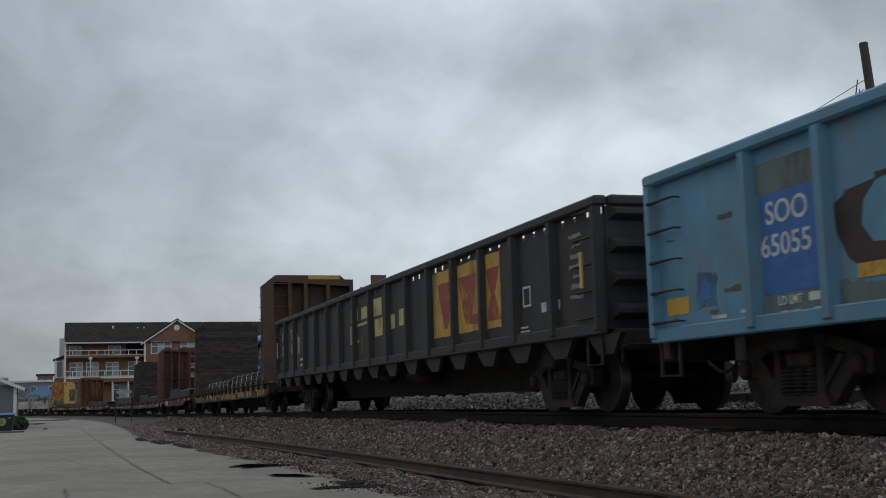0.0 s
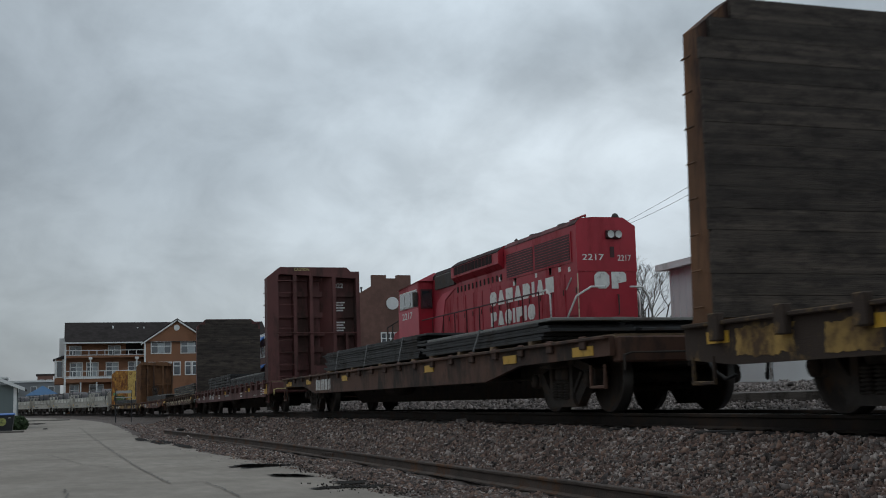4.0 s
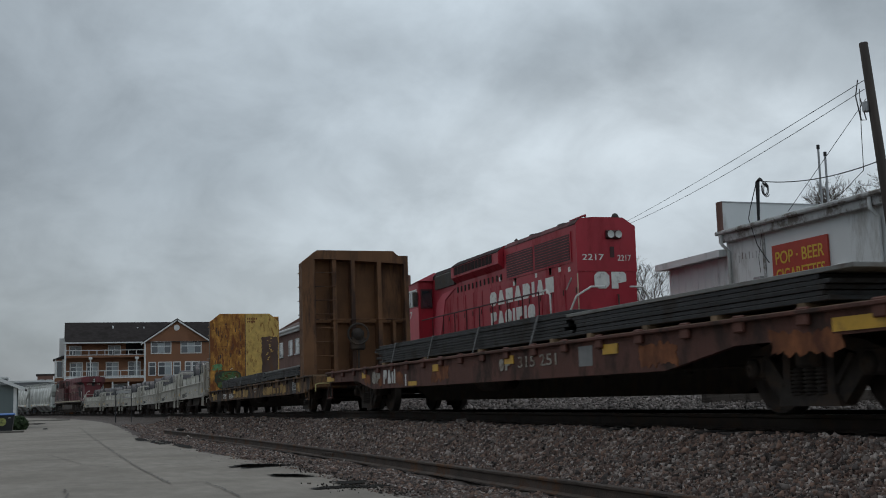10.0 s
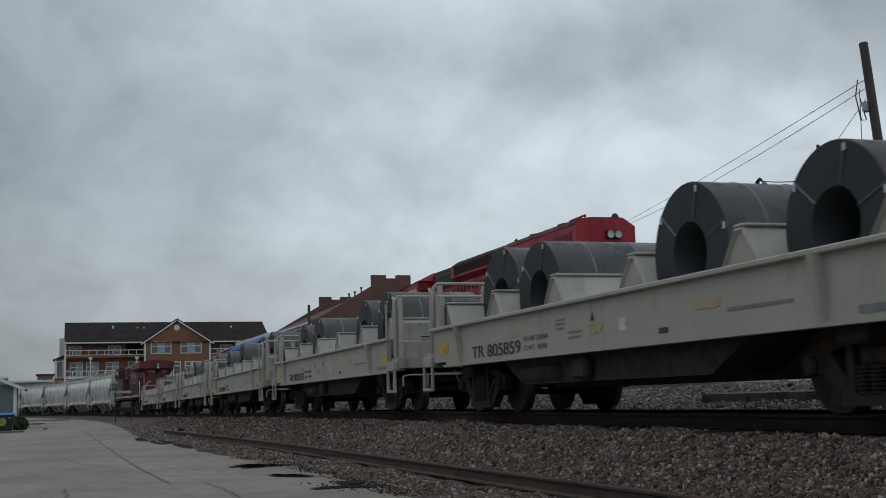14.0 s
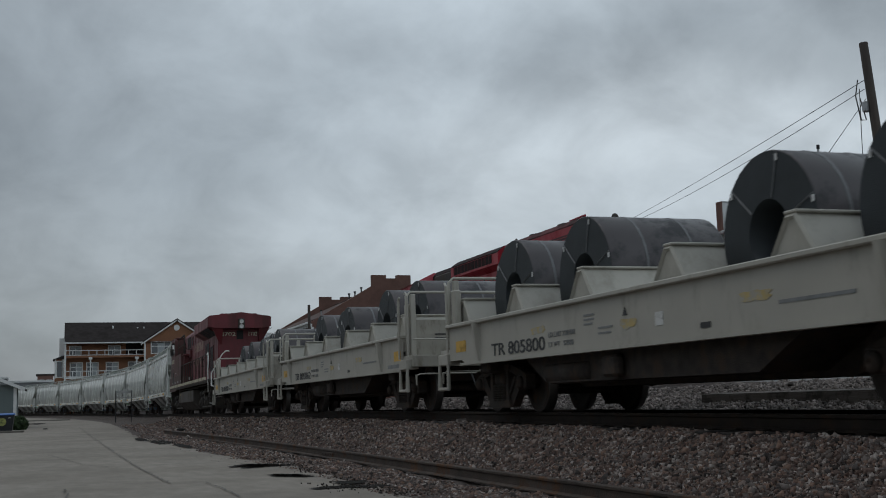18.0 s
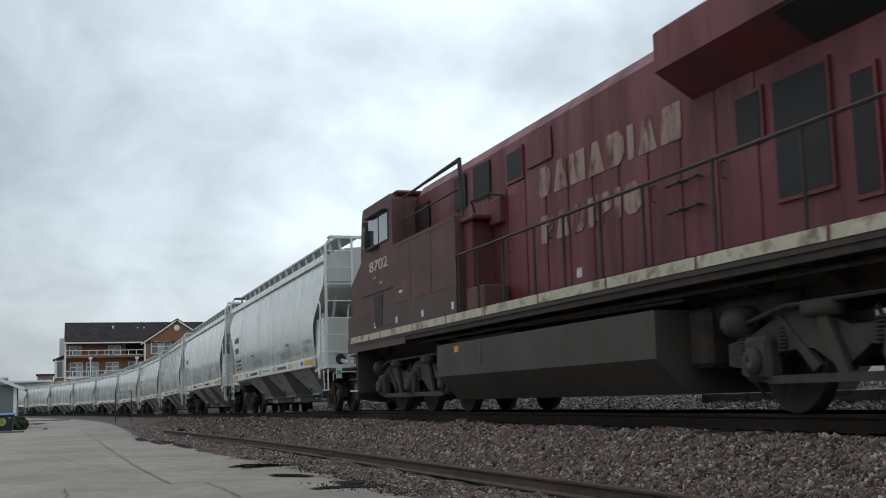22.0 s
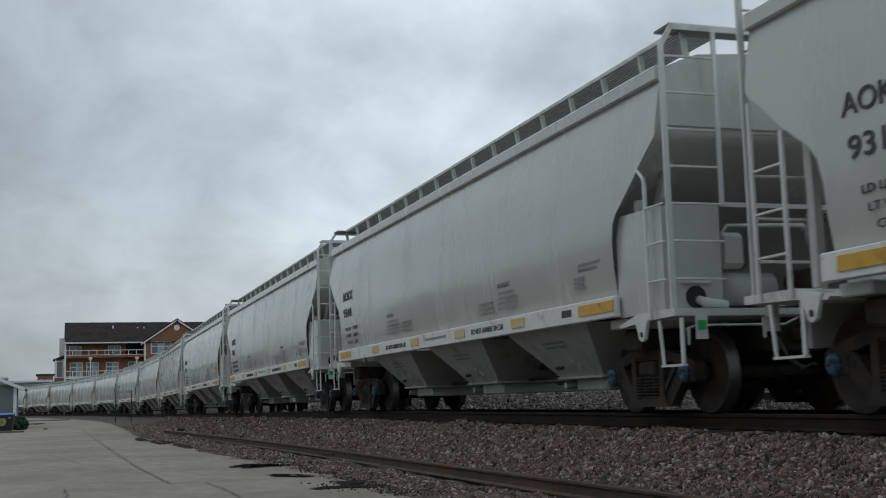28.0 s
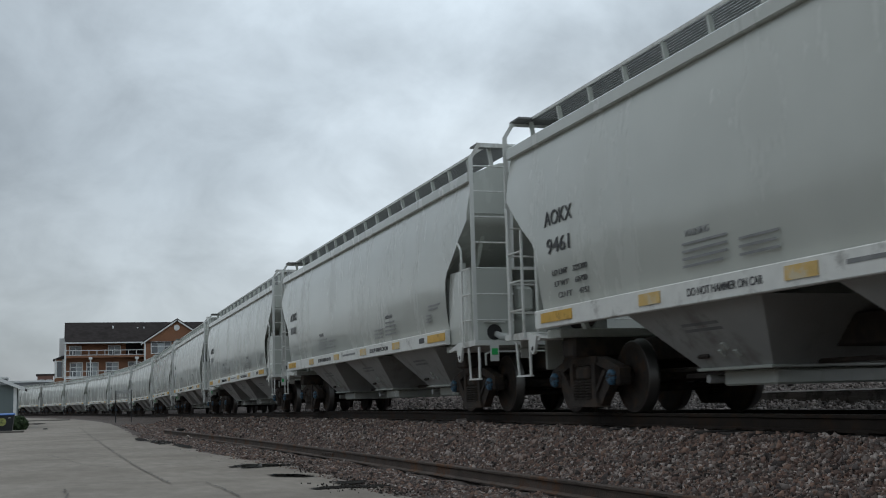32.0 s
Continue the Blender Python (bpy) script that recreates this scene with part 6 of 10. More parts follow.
stack(214.1, 6.4, "steel_beams", "five tiers of dark steel beams with timber spacers", [(-6.3, 6.4, 5, 0.115, 1.2, 4, "strap_grey", "dark_steel")])

# fifth flat: like the second, rustier
f, w = flat_car("flat_car", 10.5, M["flat_rust"], 8.2, True, 20, ((-10.1, 0.75), (-6.9, 0.3), (-1.9, 0.3), (1.6, 0.35), (4.9, 0.4), (9.8, 1.3)))
tagged(f, "dark rusty brown flat car with raised ends", "flat car", "flat cars of the train")
marks(f, ("round", "flag"), -6.19, -1.506, 0.585, 0.25, 0.28, 0.06, M["faded_white"])
marks(f, ("flag", "wedge", "post", "post"), -5.31, -1.506, 0.57, 0.27, 0.25, 0.06, M["white_mark"])
for x0, x1, k in ((-6.9, -6.3, 1), (-5.9, -5.5, 2), (-4.6, -3.9, 3), (-2.2, -1.2, 4), (5.6, 6.5, 5), (8.2, 9.3, 6)):
    part("rust_patch", bm_ragged(x0, x1, 0.54, 0.80, -1.5035, -1.50, k * 3.3, rough=0.5), M["rust_orange"], f)
marks(f, ("round", "flag"), 1.2, -1.506, 0.63, 0.17, 0.19, 0.05, M["faded_white"])
part("stencil", bm_box(-3.80, -3.72, -1.504, -1.50, 0.50, 0.72), M["white_mark"], f)
part("reflector", bm_box(-3.6, -3.05, -1.505, -1.50, 0.50, 0.58), M["reflector"], f)
lettering(f, "315 251", 1.95, -1.506, 0.655, 0.16, M["faded_white"], 1.36, name="car_number")
part("stencil", bm_box(4.0, 4.4, -1.504, -1.50, 0.6, 0.85), M["faded_print"], f)
TRAIN.append((f, 193.7, 8.2, w))
stack(193.7, 8.2, "steel_plates", "long dark steel plates, paler ones at the far end", [(-6.6, 3.2, 8, 0.045, 1.3, 4, "strap_grey", "dark_steel"), (3.5, 9.0, 6, 0.05, 1.35, 0, "strap_grey", "pale_steel")])

# sixth flat: brown ribbed bulkhead in front, yellow steel bulkhead behind
f, w = flat_car("bulkhead_flat_car", 10.7, M["flat_tan"], 8.3, small=True, yellow=((-9.4, 0.35), (-3.0, 0.5)), pockets=17, levers="cream_mark")
tagged(f, "rusty brown bulkhead flat car with a yellow end", "flat car", "flat cars of the train")
bulkhead(f, 9.38, 1, M["bulk_brown"], 4.34, web=False, deep=0.42)
part("brake_wheel", bm_lathe([(0.25, 9.96), (0.28, 9.94), (0.31, 9.96), (0.28, 9.98)], 20, "x", (0, 0.0, 2.05)), M["truck"], f)
part("brake_box", bm_box(9.80, 9.95, -0.20, 0.20, 1.62, 1.98, 0.04), M["truck"], f)
part("brake_hub", bm_rod((9.80, 0, 2.05), (9.97, 0, 2.05), 0.16, 16), M["truck"], f, smooth=True)
part("brake_chain", bm_rod((9.88, 0.02, 1.62), (9.88, 0.02, 0.95), 0.03, 6), M["truck"], f)
b = bulkhead(f, -10.35, -1, M["bulk_yellow"], 4.28, None, deep=0.36)
xf = -10.35
part("pale_panel", bm_prism([(0.02, 1.0), (1.47, 1.0), (1.47, 3.93), (1.06, 4.26), (0.02, 4.26)], xf + 0.002, xf + 0.010, "x"), M["bulk_pale"], b, "paler yellow steel panel")
for z, w0 in ((3.62, -1.45), (2.86, -1.47), (2.05, -1.47)):
    part("seam", bm_ragged(w0, 0.0, z, z + 0.016, xf + 0.002, xf + 0.005, z, "x", 0.8), M["rust_orange"], b)
part("seam", bm_box(xf + 0.002, xf + 0.013, 0.0, 0.03, 1.0, 4.26), M["bulk_dark"], b)
rg = random.Random(3)
part("dark_patch", bm_ragged(0.70, 1.45, 1.70, 3.30, xf + 0.010, xf + 0.014, 6.0, "x", 0.10), M["bulk_dark"], b)
for i in range(14):
    yy, zz = 0.88 + 0.25 * rg.random(), 2.25 + 0.07 * i
    q = rg.uniform(0.04, 0.13)
    part("paint_chip", bm_ragged(yy, yy + q, zz, zz + q * 0.8, xf + 0.014, xf + 0.017, i * 1.3, "x", 0.7), M["bulk_pale"], b)
for k in range(2):
    bm = bmesh.new()
    for j in range(6 - k):
        bm_box(xf + 0.010, xf + 0.013, 0.10 + 0.075 * j, 0.15 + 0.075 * j, 4.02 - 0.13 * k, 4.10 - 0.13 * k, bm=bm)
    part("small_print", bm, M["rust_orange"], b)
# a spray-painted shape low on the panel, in plain strokes
for k, (ya, yb, za, zb, mat_) in enumerate(((-1.36, -0.12, 1.04, 1.80, "spray_dark"), (-1.05, -0.25, 1.42, 1.78, "green_spray"), (-1.42, -1.0, 1.85, 2.12, "green_pale"), (-0.75, -0.35, 1.10, 1.40, "green_spray"), (-1.2, -0.85, 1.12, 1.35, "green_spray"))):
    part("spray_patch", bm_blotch(ya, yb, za, zb, xf + 0.003, xf + 0.0045 + 0.0012 * k, k * 1.7 + 0.9), M[mat_], b)
part("spray_oval", bm_lathe([(0.09, xf + 0.004), (0.155, xf + 0.004), (0.155, xf + 0.012), (0.09, xf + 0.012)], 18, "x", (0, -0.75, 1.16)), M["orange_spray"], b)
for k in range(11):
    ph, q = rg.uniform(0, 6.28), rg.uniform(0.16, 0.42)
    ca_, cz_ = rg.uniform(-1.1, -0.4), rg.uniform(1.35, 1.8)
    arc = [(ca_ + q * math.cos(ph + 0.14 * j), cz_ + 0.7 * q * math.sin(ph + 0.14 * j)) for j in range(7)]
    part("spray_stroke", bm_pipe([(xf + 0.011, u, v) for u, v in arc], 0.009, 4), M["green_pale" if k % 3 else "strap_white"], b)
for k in range(90):
    yy, zz = rg.uniform(-1.4, -0.1), rg.uniform(1.9, 4.0)
    ww, hh = rg.uniform(0.015, 0.07), rg.uniform(0.06, 0.30)
    part("rust_streak", bm_ragged(yy, yy + ww, zz - hh, zz, xf + 0.001, xf + 0.0035, k * 0.9, "x", 0.5), M["rust_orange" if k % 3 else "bulk_dark"], b)
for k in range(16):
    yy, zz = rg.uniform(0.06, 0.68), rg.uniform(1.1, 4.1)
    ww, hh = rg.uniform(0.008, 0.03), rg.uniform(0.05, 0.24)
    part("rust_streak", bm_ragged(yy, yy + ww, zz - hh, zz, xf + 0.008, xf + 0.0115, k * 1.1 + 50, "x", 0.5), M["rust_orange"], b)
part("side_plate", bm_box(xf - 0.40, xf - 0.002, -1.497, -1.488, 0.98, 3.92), M["bulk_tan"], b, "tan painted side plate")
for za, zb in ((1.55, 1.80), (0.80, 1.25)):
    part("yellow_patch", bm_ragged(xf - 0.42, xf - 0.10, za, zb, -1.500, -1.490, za, rough=0.25), M["flat_patch"], b)
for z in (1.15, 1.55, 1.95, 2.35):
    part("side_rung", bm_pipe([(xf - 0.42, -1.49, z), (xf - 0.44, -1.57, z), (xf - 0.06, -1.57, z), (xf - 0.04, -1.49, z)], 0.013, 6), M["faded_white"], b)
lettering(f, "TTPX", -6.14, -1.506, 0.58, 0.19, M["white_mark"], 0.93, name="car_mark")
lettering(f, "81934", -4.39, -1.506, 0.56, 0.19, M["white_mark"], 1.10, name="car_number")
for i, (x0, ww) in enumerate(((-9.24, 0.5), (-8.6, 0.6), (-3.05, 1.6), (-0.9, 1.2), (3.3, 1.76), (6.4, 0.94), (8.85, 0.7))):
    part("yellow_patch", bm_ragged(x0, x0 + ww, 0.55, 0.82, -1.5045, -1.50, i * 1.7 + 0.2, rough=0.28), M["flat_patch"], f)
bars(f, 1.6, -1.504, 0.82, (0.5, 0.4), M["faded_white"], 0.045, 0.05)
# a faded owner's mark as plain bars, and a black stencil panel with a white border
for i in range(3):
    part("owner_mark", bm_box(5.25 + 0.32 * i, 5.47 + 0.32 * i, -1.506, -1.50, 0.57, 0.73), M["flat_patch"], f)
panel = part("stencil_panel", bm_box(8.34, 8.82, -1.507, -1.50, 0.52, 0.82), M["black_paint"], f, "black stencil panel with white border")
for a, b, c, d in ((8.34, 8.82, 0.805, 0.82), (8.34, 8.82, 0.61, 0.625), (8.34, 8.36, 0.625, 0.805), (8.80, 8.82, 0.625, 0.805), (8.57, 8.585, 0.625, 0.805)):
    part("border", bm_box(a, b, -1.511, -1.507, c, d), M["white_mark"], panel)
TRAIN.append((f, 170.5, 8.3, w))
stack(170.5, 8.3, "steel_plates", "long dark steel plates with a paler plate on top", [(-8.1, 2.4, 7, 0.045, 1.3, 3, "strap_grey", "dark_steel"), (2.7, 8.6, 6, 0.047, 1.35, 0, "strap_grey", "pale_steel")])


# ---- coil cars ----
M["coil_car"] = material("coil_car", (0.415, 0.395, 0.345), 0.5, vary=0.06, vary_scale=1.5, stain=(0.33, 0.31, 0.265), stain_amount=0.33, stain_scale=1.2, streak=3, bump=0.06)
# darker, duller version of the coil car beige, for end walls and end sills
M["coil_dull"] = material("coil_dull", (0.34, 0.32, 0.275), 0.6, vary=0.12, vary_scale=2.5, stain=(0.21, 0.19, 0.155), stain_amount=0.42, stain_scale=2.4, streak=3, bump=0.08)
M["coil_steel"] = material("coil_steel", (0.080, 0.073, 0.076), 0.42, 0.35, vary=0.12, vary_scale=2, stain=(0.05, 0.05, 0.054), stain_amount=0.4, stain_scale=1.3, bump=0.05, squash=(1, 0.3, 1))
M["faded_reflector"] = material("faded_reflector", (0.47, 0.36, 0.15), 0.6, vary=0.12, vary_scale=9, stain=(0.40, 0.375, 0.32), stain_amount=0.55, stain_scale=6, bump=0.05)
M["coil_end"] = material("coil_end", (0.026, 0.032, 0.036), 0.6, 0.2, vary=0.2, vary_scale=3, bump=0.25, bump_scale=70)
CH = 6.2
APEX = [-6.13 + 2.336 * i for i in range(6)]


def make_coil_car():
    car = empty("coil_car")
    m = M["coil_car"]
    for sy in (-1, 1):
        ya, yb = sorted((sy * 1.44, sy * 1.50))
        part("side_panel", bm_prism([(-CH, 0.86), (-CH, 1.42), (CH, 1.42), (CH, 0.80), (CH - 1.0, 0.80), (CH - 1.1, 0.80), (-CH + 0.75, 0.80), (-CH + 0.6, 0.86)], ya, yb), m, car)
        part("top_flange", bm_box(-CH - 0.02, CH + 0.02, sy * 1.47 - 0.10, sy * 1.47 + 0.10, 1.40, 1.46, 0.012), m, car)
        part("bottom_flange", bm_box(-CH + 0.6, CH, sy * 1.47 - 0.06, sy * 1.47 + 0.06, 0.77, 0.81), m, car)
        for x in (-4.76, 4.82):
            part("side_rib", bm_hull([(x - 0.05, sy * 1.50, 1.40), (x + 0.05, sy * 1.50, 1.40), (x + 0.05, sy * 1.50, 0.80), (x - 0.05, sy * 1.50, 0.80), (x - 0.04, sy * 1.62, 1.40), (x + 0.04, sy * 1.62, 1.40), (x + 0.04, sy * 1.53, 0.80), (x - 0.04, sy * 1.53, 0.80)],
                                     [(0, 1, 2, 3), (4, 7, 6, 5), (0, 4, 5, 1), (1, 5, 6, 2), (2, 6, 7, 3), (3, 7, 4, 0)]), m, car)
        for x, z0, z1, ww in ((-5.62, 0.99, 1.17, 0.48), (5.98, 0.98, 1.17, 0.47), (-2.37, 1.09, 1.19, 0.48), (0.27, 1.00, 1.09, 0.4), (2.93, 1.09, 1.18, 0.5)):
            if abs(x) > 5:
                part("reflector", bm_box(x - ww / 2, x + ww / 2, sy * 1.503 - 0.003, sy * 1.503 + 0.003, z0, z1), M["reflector"], car)
            elif sy < 0:
                part("reflector", bm_blotch(x - ww / 2, x + ww / 2, z0 - 0.01, z1 + 0.01, -1.506, -1.50, x * 1.3, "y", 0.3), M["faded_reflector"], car, "faded yellow reflector")
    part("floor_plate", bm_box(-CH, CH, -1.43, 1.43, 0.86, 0.92), M["truck"], car)
    for x in APEX:
        part("saddle", bm_prism([(x - 0.66, 1.10), (x - 0.05, 1.90), (x + 0.05, 1.90), (x + 0.66, 1.10)], -1.25, 1.25), m, car)
        part("saddle_cap", bm_box(x - 0.10, x + 0.10, -1.27, 1.27, 1.88, 1.915, 0.01), m, car)
        bm = bmesh.new()
        for p, q in (((x - 0.60, 1.15), (x - 0.06, 1.86)), ((x + 0.06, 1.86), (x + 0.60, 1.15)), ((x - 0.08, 1.85), (x + 0.08, 1.85)), ((x - 0.56, 1.17), (x + 0.56, 1.17))):
            bm_rod((p[0], -1.255, p[1]), (q[0], -1.255, q[1]), 0.028, 4, bm=bm)
        part("saddle_rim", bm, m, car)
    for sx in (-1, 1):
        # end platform, its walls, posts and handrails
        part("end_platform", bm_box(min(sx * CH, sx * (CH + 0.62)), max(sx * CH, sx * (CH + 0.62)), -1.45, 1.45, 0.98, 1.06), m, car)
        part("end_wall", bm_box(sx * (CH + 0.16) - 0.03, sx * (CH + 0.16) + 0.03, -1.25, 1.25, 1.06, 1.75), M["coil_dull"], car, "end wall in a darker, duller beige")
        part("end_sill", bm_box(sx * (CH + 0.58) - 0.05, sx * (CH + 0.58) + 0.05, -1.45, 1.45, 0.84, 1.06, 0.01), M["coil_dull"], car)
        part("reflector", bm_box(sx * (CH + 0.634) - 0.004, sx * (CH + 0.634) + 0.004, -0.55, -0.2, 0.90, 1.0), M["reflector"], car)
        for k in range(2):
            zz = 1.46 - k * 0.075
            part("small_print", bm_box(sx * (CH + 0.196) - 0.004, sx * (CH + 0.196) + 0.004, -0.86, -0.34 - 0.08 * k, zz, zz + 0.026), M["black_paint"], car)
            part("small_print", bm_box(sx * (CH + 0.196) - 0.004, sx * (CH + 0.196) + 0.004, 0.22, 0.62, zz, zz + 0.026), M["black_paint"], car)
        for yy in (-1.30, -0.45, 0.45, 1.30):
            part("end_post", bm_box(sx * (CH + 0.20) - 0.05, sx * (CH + 0.20) + 0.05, yy - 0.05, yy + 0.05, 1.02, 2.24, 0.012), m, car)
        part("end_rail", bm_pipe([(sx * (CH + 0.20), -1.42, 1.1), (sx * (CH + 0.20), -1.42, 2.2), (sx * (CH + 0.20), -1.34, 2.28), (sx * (CH + 0.20), 1.34, 2.28), (sx * (CH + 0.20), 1.42, 2.2), (sx * (CH + 0.20), 1.42, 1.1)], 0.024, 8), m, car, smooth=True)
        for sy in (-1, 1):
            part("corner_panel", bm_box(sx * (CH + 0.06) - 0.10, sx * (CH + 0.06) + 0.10, sy * 1.34 - 0.06, sy * 1.34 + 0.06, 1.06, 2.06, 0.02), m, car)
            part("hand_rail", bm_pipe([(sx * (CH + 0.02), sy * 1.53, 1.0), (sx * (CH + 0.02), sy * 1.53, 2.12), (sx * (CH + 0.10), sy * 1.53, 2.18)], 0.018, 6), m, car)
            if sx > 0:
                part("hand_rail", bm_pipe([(sx * (CH + 0.50), sy * 1.50, 1.0), (sx * (CH + 0.50), sy * 1.50, 2.18), (sx * (CH + 0.42), sy * 1.50, 2.24), (sx * (CH + 0.22), sy * 1.46, 2.24)], 0.018, 6), m, car)
            part("step", bm_box(min(sx * (CH + 0.02), sx * (CH + 0.52)), max(sx * (CH + 0.02), sx * (CH + 0.52)), sy * 1.42 - 0.12, sy * 1.42 + 0.12, 0.80, 0.98, 0.01), m, car)
            part("stirrup", bm_pipe([(sx * (CH + 0.04), sy * 1.52, 0.80), (sx * (CH + 0.04), sy * 1.52, 0.40), (sx * (CH + 0.50), sy * 1.52, 0.40), (sx * (CH + 0.50), sy * 1.52, 0.80)], 0.028, 6), m, car)
        coupler(car, sx * (CH + 0.6), sx, 0.76, 0.88)
        cut_lever(car, sx * (CH + 0.68), sx, -1.40, 0.68, "coil_car")
        part("bolster_plate", bm_box(sx * 4.95 - 0.22, sx * 4.95 + 0.22, -1.35, 1.35, 0.62, 0.86, 0.03), M["truck"], car)
    wheel = part("brake_wheel", bm_lathe([(0.235, 0.0), (0.25, -0.018), (0.27, 0.0), (0.25, 0.018)], 24, "x", (CH + 0.74, -0.92, 1.62)), M["black"], car, "black spoked brake wheel")
    for k in range(8):
        a = k * math.pi / 4
        part("spoke", bm_rod((CH + 0.72, -0.92, 1.62), (CH + 0.74, -0.92 + 0.25 * math.cos(a), 1.62 + 0.25 * math.sin(a)), 0.012, 5), M["black"], wheel)
    part("brake_box", bm_lathe([(0.02, CH + 0.56), (0.17, CH + 0.56), (0.19, CH + 0.62), (0.15, CH + 0.70), (0.02, CH + 0.71)], 14, "x", (0, -0.92, 1.60)), M["black"], car)
    part("brake_chain", bm_rod((CH + 0.6, -0.92, 1.45), (CH + 0.6, -0.92, 0.7), 0.03, 6), M["black"], car)
    part("centre_sill", bm_prism([(-CH, 0.84), (CH, 0.84), (CH, 0.58), (4.0, 0.56), (3.0, 0.36), (-3.0, 0.36), (-4.0, 0.56), (-CH, 0.58)], -0.5, 0.5), M["truck"], car)
    part("belly", bm_prism([(-3.4, 0.80), (3.4, 0.80), (2.6, 0.42), (-2.6, 0.42)], -1.3, 1.3), M["truck"], car)
    part("brake_valve", bm_box(-0.6, -0.2, -1.44, -1.3, 0.45, 0.72, 0.04), M["truck"], car)
    part("air_tank", bm_rod((-2.6, -1.2, 0.56), (-1.2, -1.2, 0.56), 0.16, 12), M["truck"], car, smooth=True)
    freight_truck(car, -4.95)
    freight_truck(car, 4.95)
    part("jack_sign", bm_prism([(0.17, 1.15), (0.29, 1.15), (0.23, 1.25)], -1.506, -1.50), M["black_paint"], car)
    part("placard", bm_box(0.95, 1.13, -1.506, -1.50, 0.98, 1.13), M["white_mark"], car)
    bars(car, -0.9, -1.503, 1.24, (0.3, 0.3, 0.25), M["faded_print"], 0.025, 0.03)
    bars(car, -0.5, -1.503, 1.06, (0.4, 0.35), M["faded_print"], 0.025, 0.04)
    bars(car, 3.3, -1.503, 1.06, (1.1,), M["faded_print"], 0.035)
    bars(car, 1.9, -1.503, 0.95, (0.2,), M["black_paint"], 0.06)
    bars(car, 5.3, -1.503, 0.92, (0.8,), M["faded_print"], 0.07)
    return car


def coil(r, w, y0, hole=0.36):
    bm = bm_lathe([(hole, 0), (r - 0.01, 0), (r, 0.01), (r, w - 0.01), (r - 0.01, w), (hole, w)], 44)
    me = bpy.data.meshes.new("coil_body")
    bm.normal_update()
    bm.to_mesh(me)
    bm.free()
    me.materials.append(M["coil_steel"])
    me.materials.append(M["coil_end"])
    for i, p in enumerate(me.polygons):
        p.material_index = 0 if i // 44 in (1, 2, 3) else 1
        p.use_smooth = i // 44 in (2, 5)
    return me


master = make_coil_car()
tagged(master, "cream-grey coil steel car with open cradles and end rails", "coil car", "coil cars of the train")
rg = random.Random(21)
COILS = {}
# the coils of each car: trough, near edge, width, radius
LOADS = (((0, -0.52, 1.05, 0.86), (1, -0.55, 1.1, 0.87), (2, -0.50, 1.05, 0.86), (3, -0.55, 1.15, 0.87), (4, -0.75, 1.75, 0.87)),
         ((0, -0.60, 1.05, 0.86), (1, -0.50, 1.05, 0.83), (2, -0.95, 1.70, 0.80), (3, -0.60, 1.15, 0.87), (4, -0.60, 1.75, 0.86)),
         ((0, -0.80, 1.20, 0.87), (1, -0.65, 1.85, 0.88), (3, -0.72, 1.30, 0.87), (4, -0.72, 1.30, 0.87)),
         ((0, -0.98, 1.45, 0.80), (1, -0.78, 1.85, 0.87), (3, -0.70, 1.20, 0.85), (4, -0.80, 1.70, 0.86)),
         ((0, -0.90, 1.05, 0.78), (1, -0.98, 1.75, 0.79), (3, -0.90, 1.10, 0.81), (4, -1.00, 1.90, 0.80)),
         ((0, -0.68, 1.20, 0.87), (1, -0.98, 1.95, 0.79), (3, -1.15, 1.70, 0.80), (4, -0.98, 1.50, 0.79)))
coil_cars = [master] + [copy_thing(master, Matrix.Identity(4)) for k in range(5)]
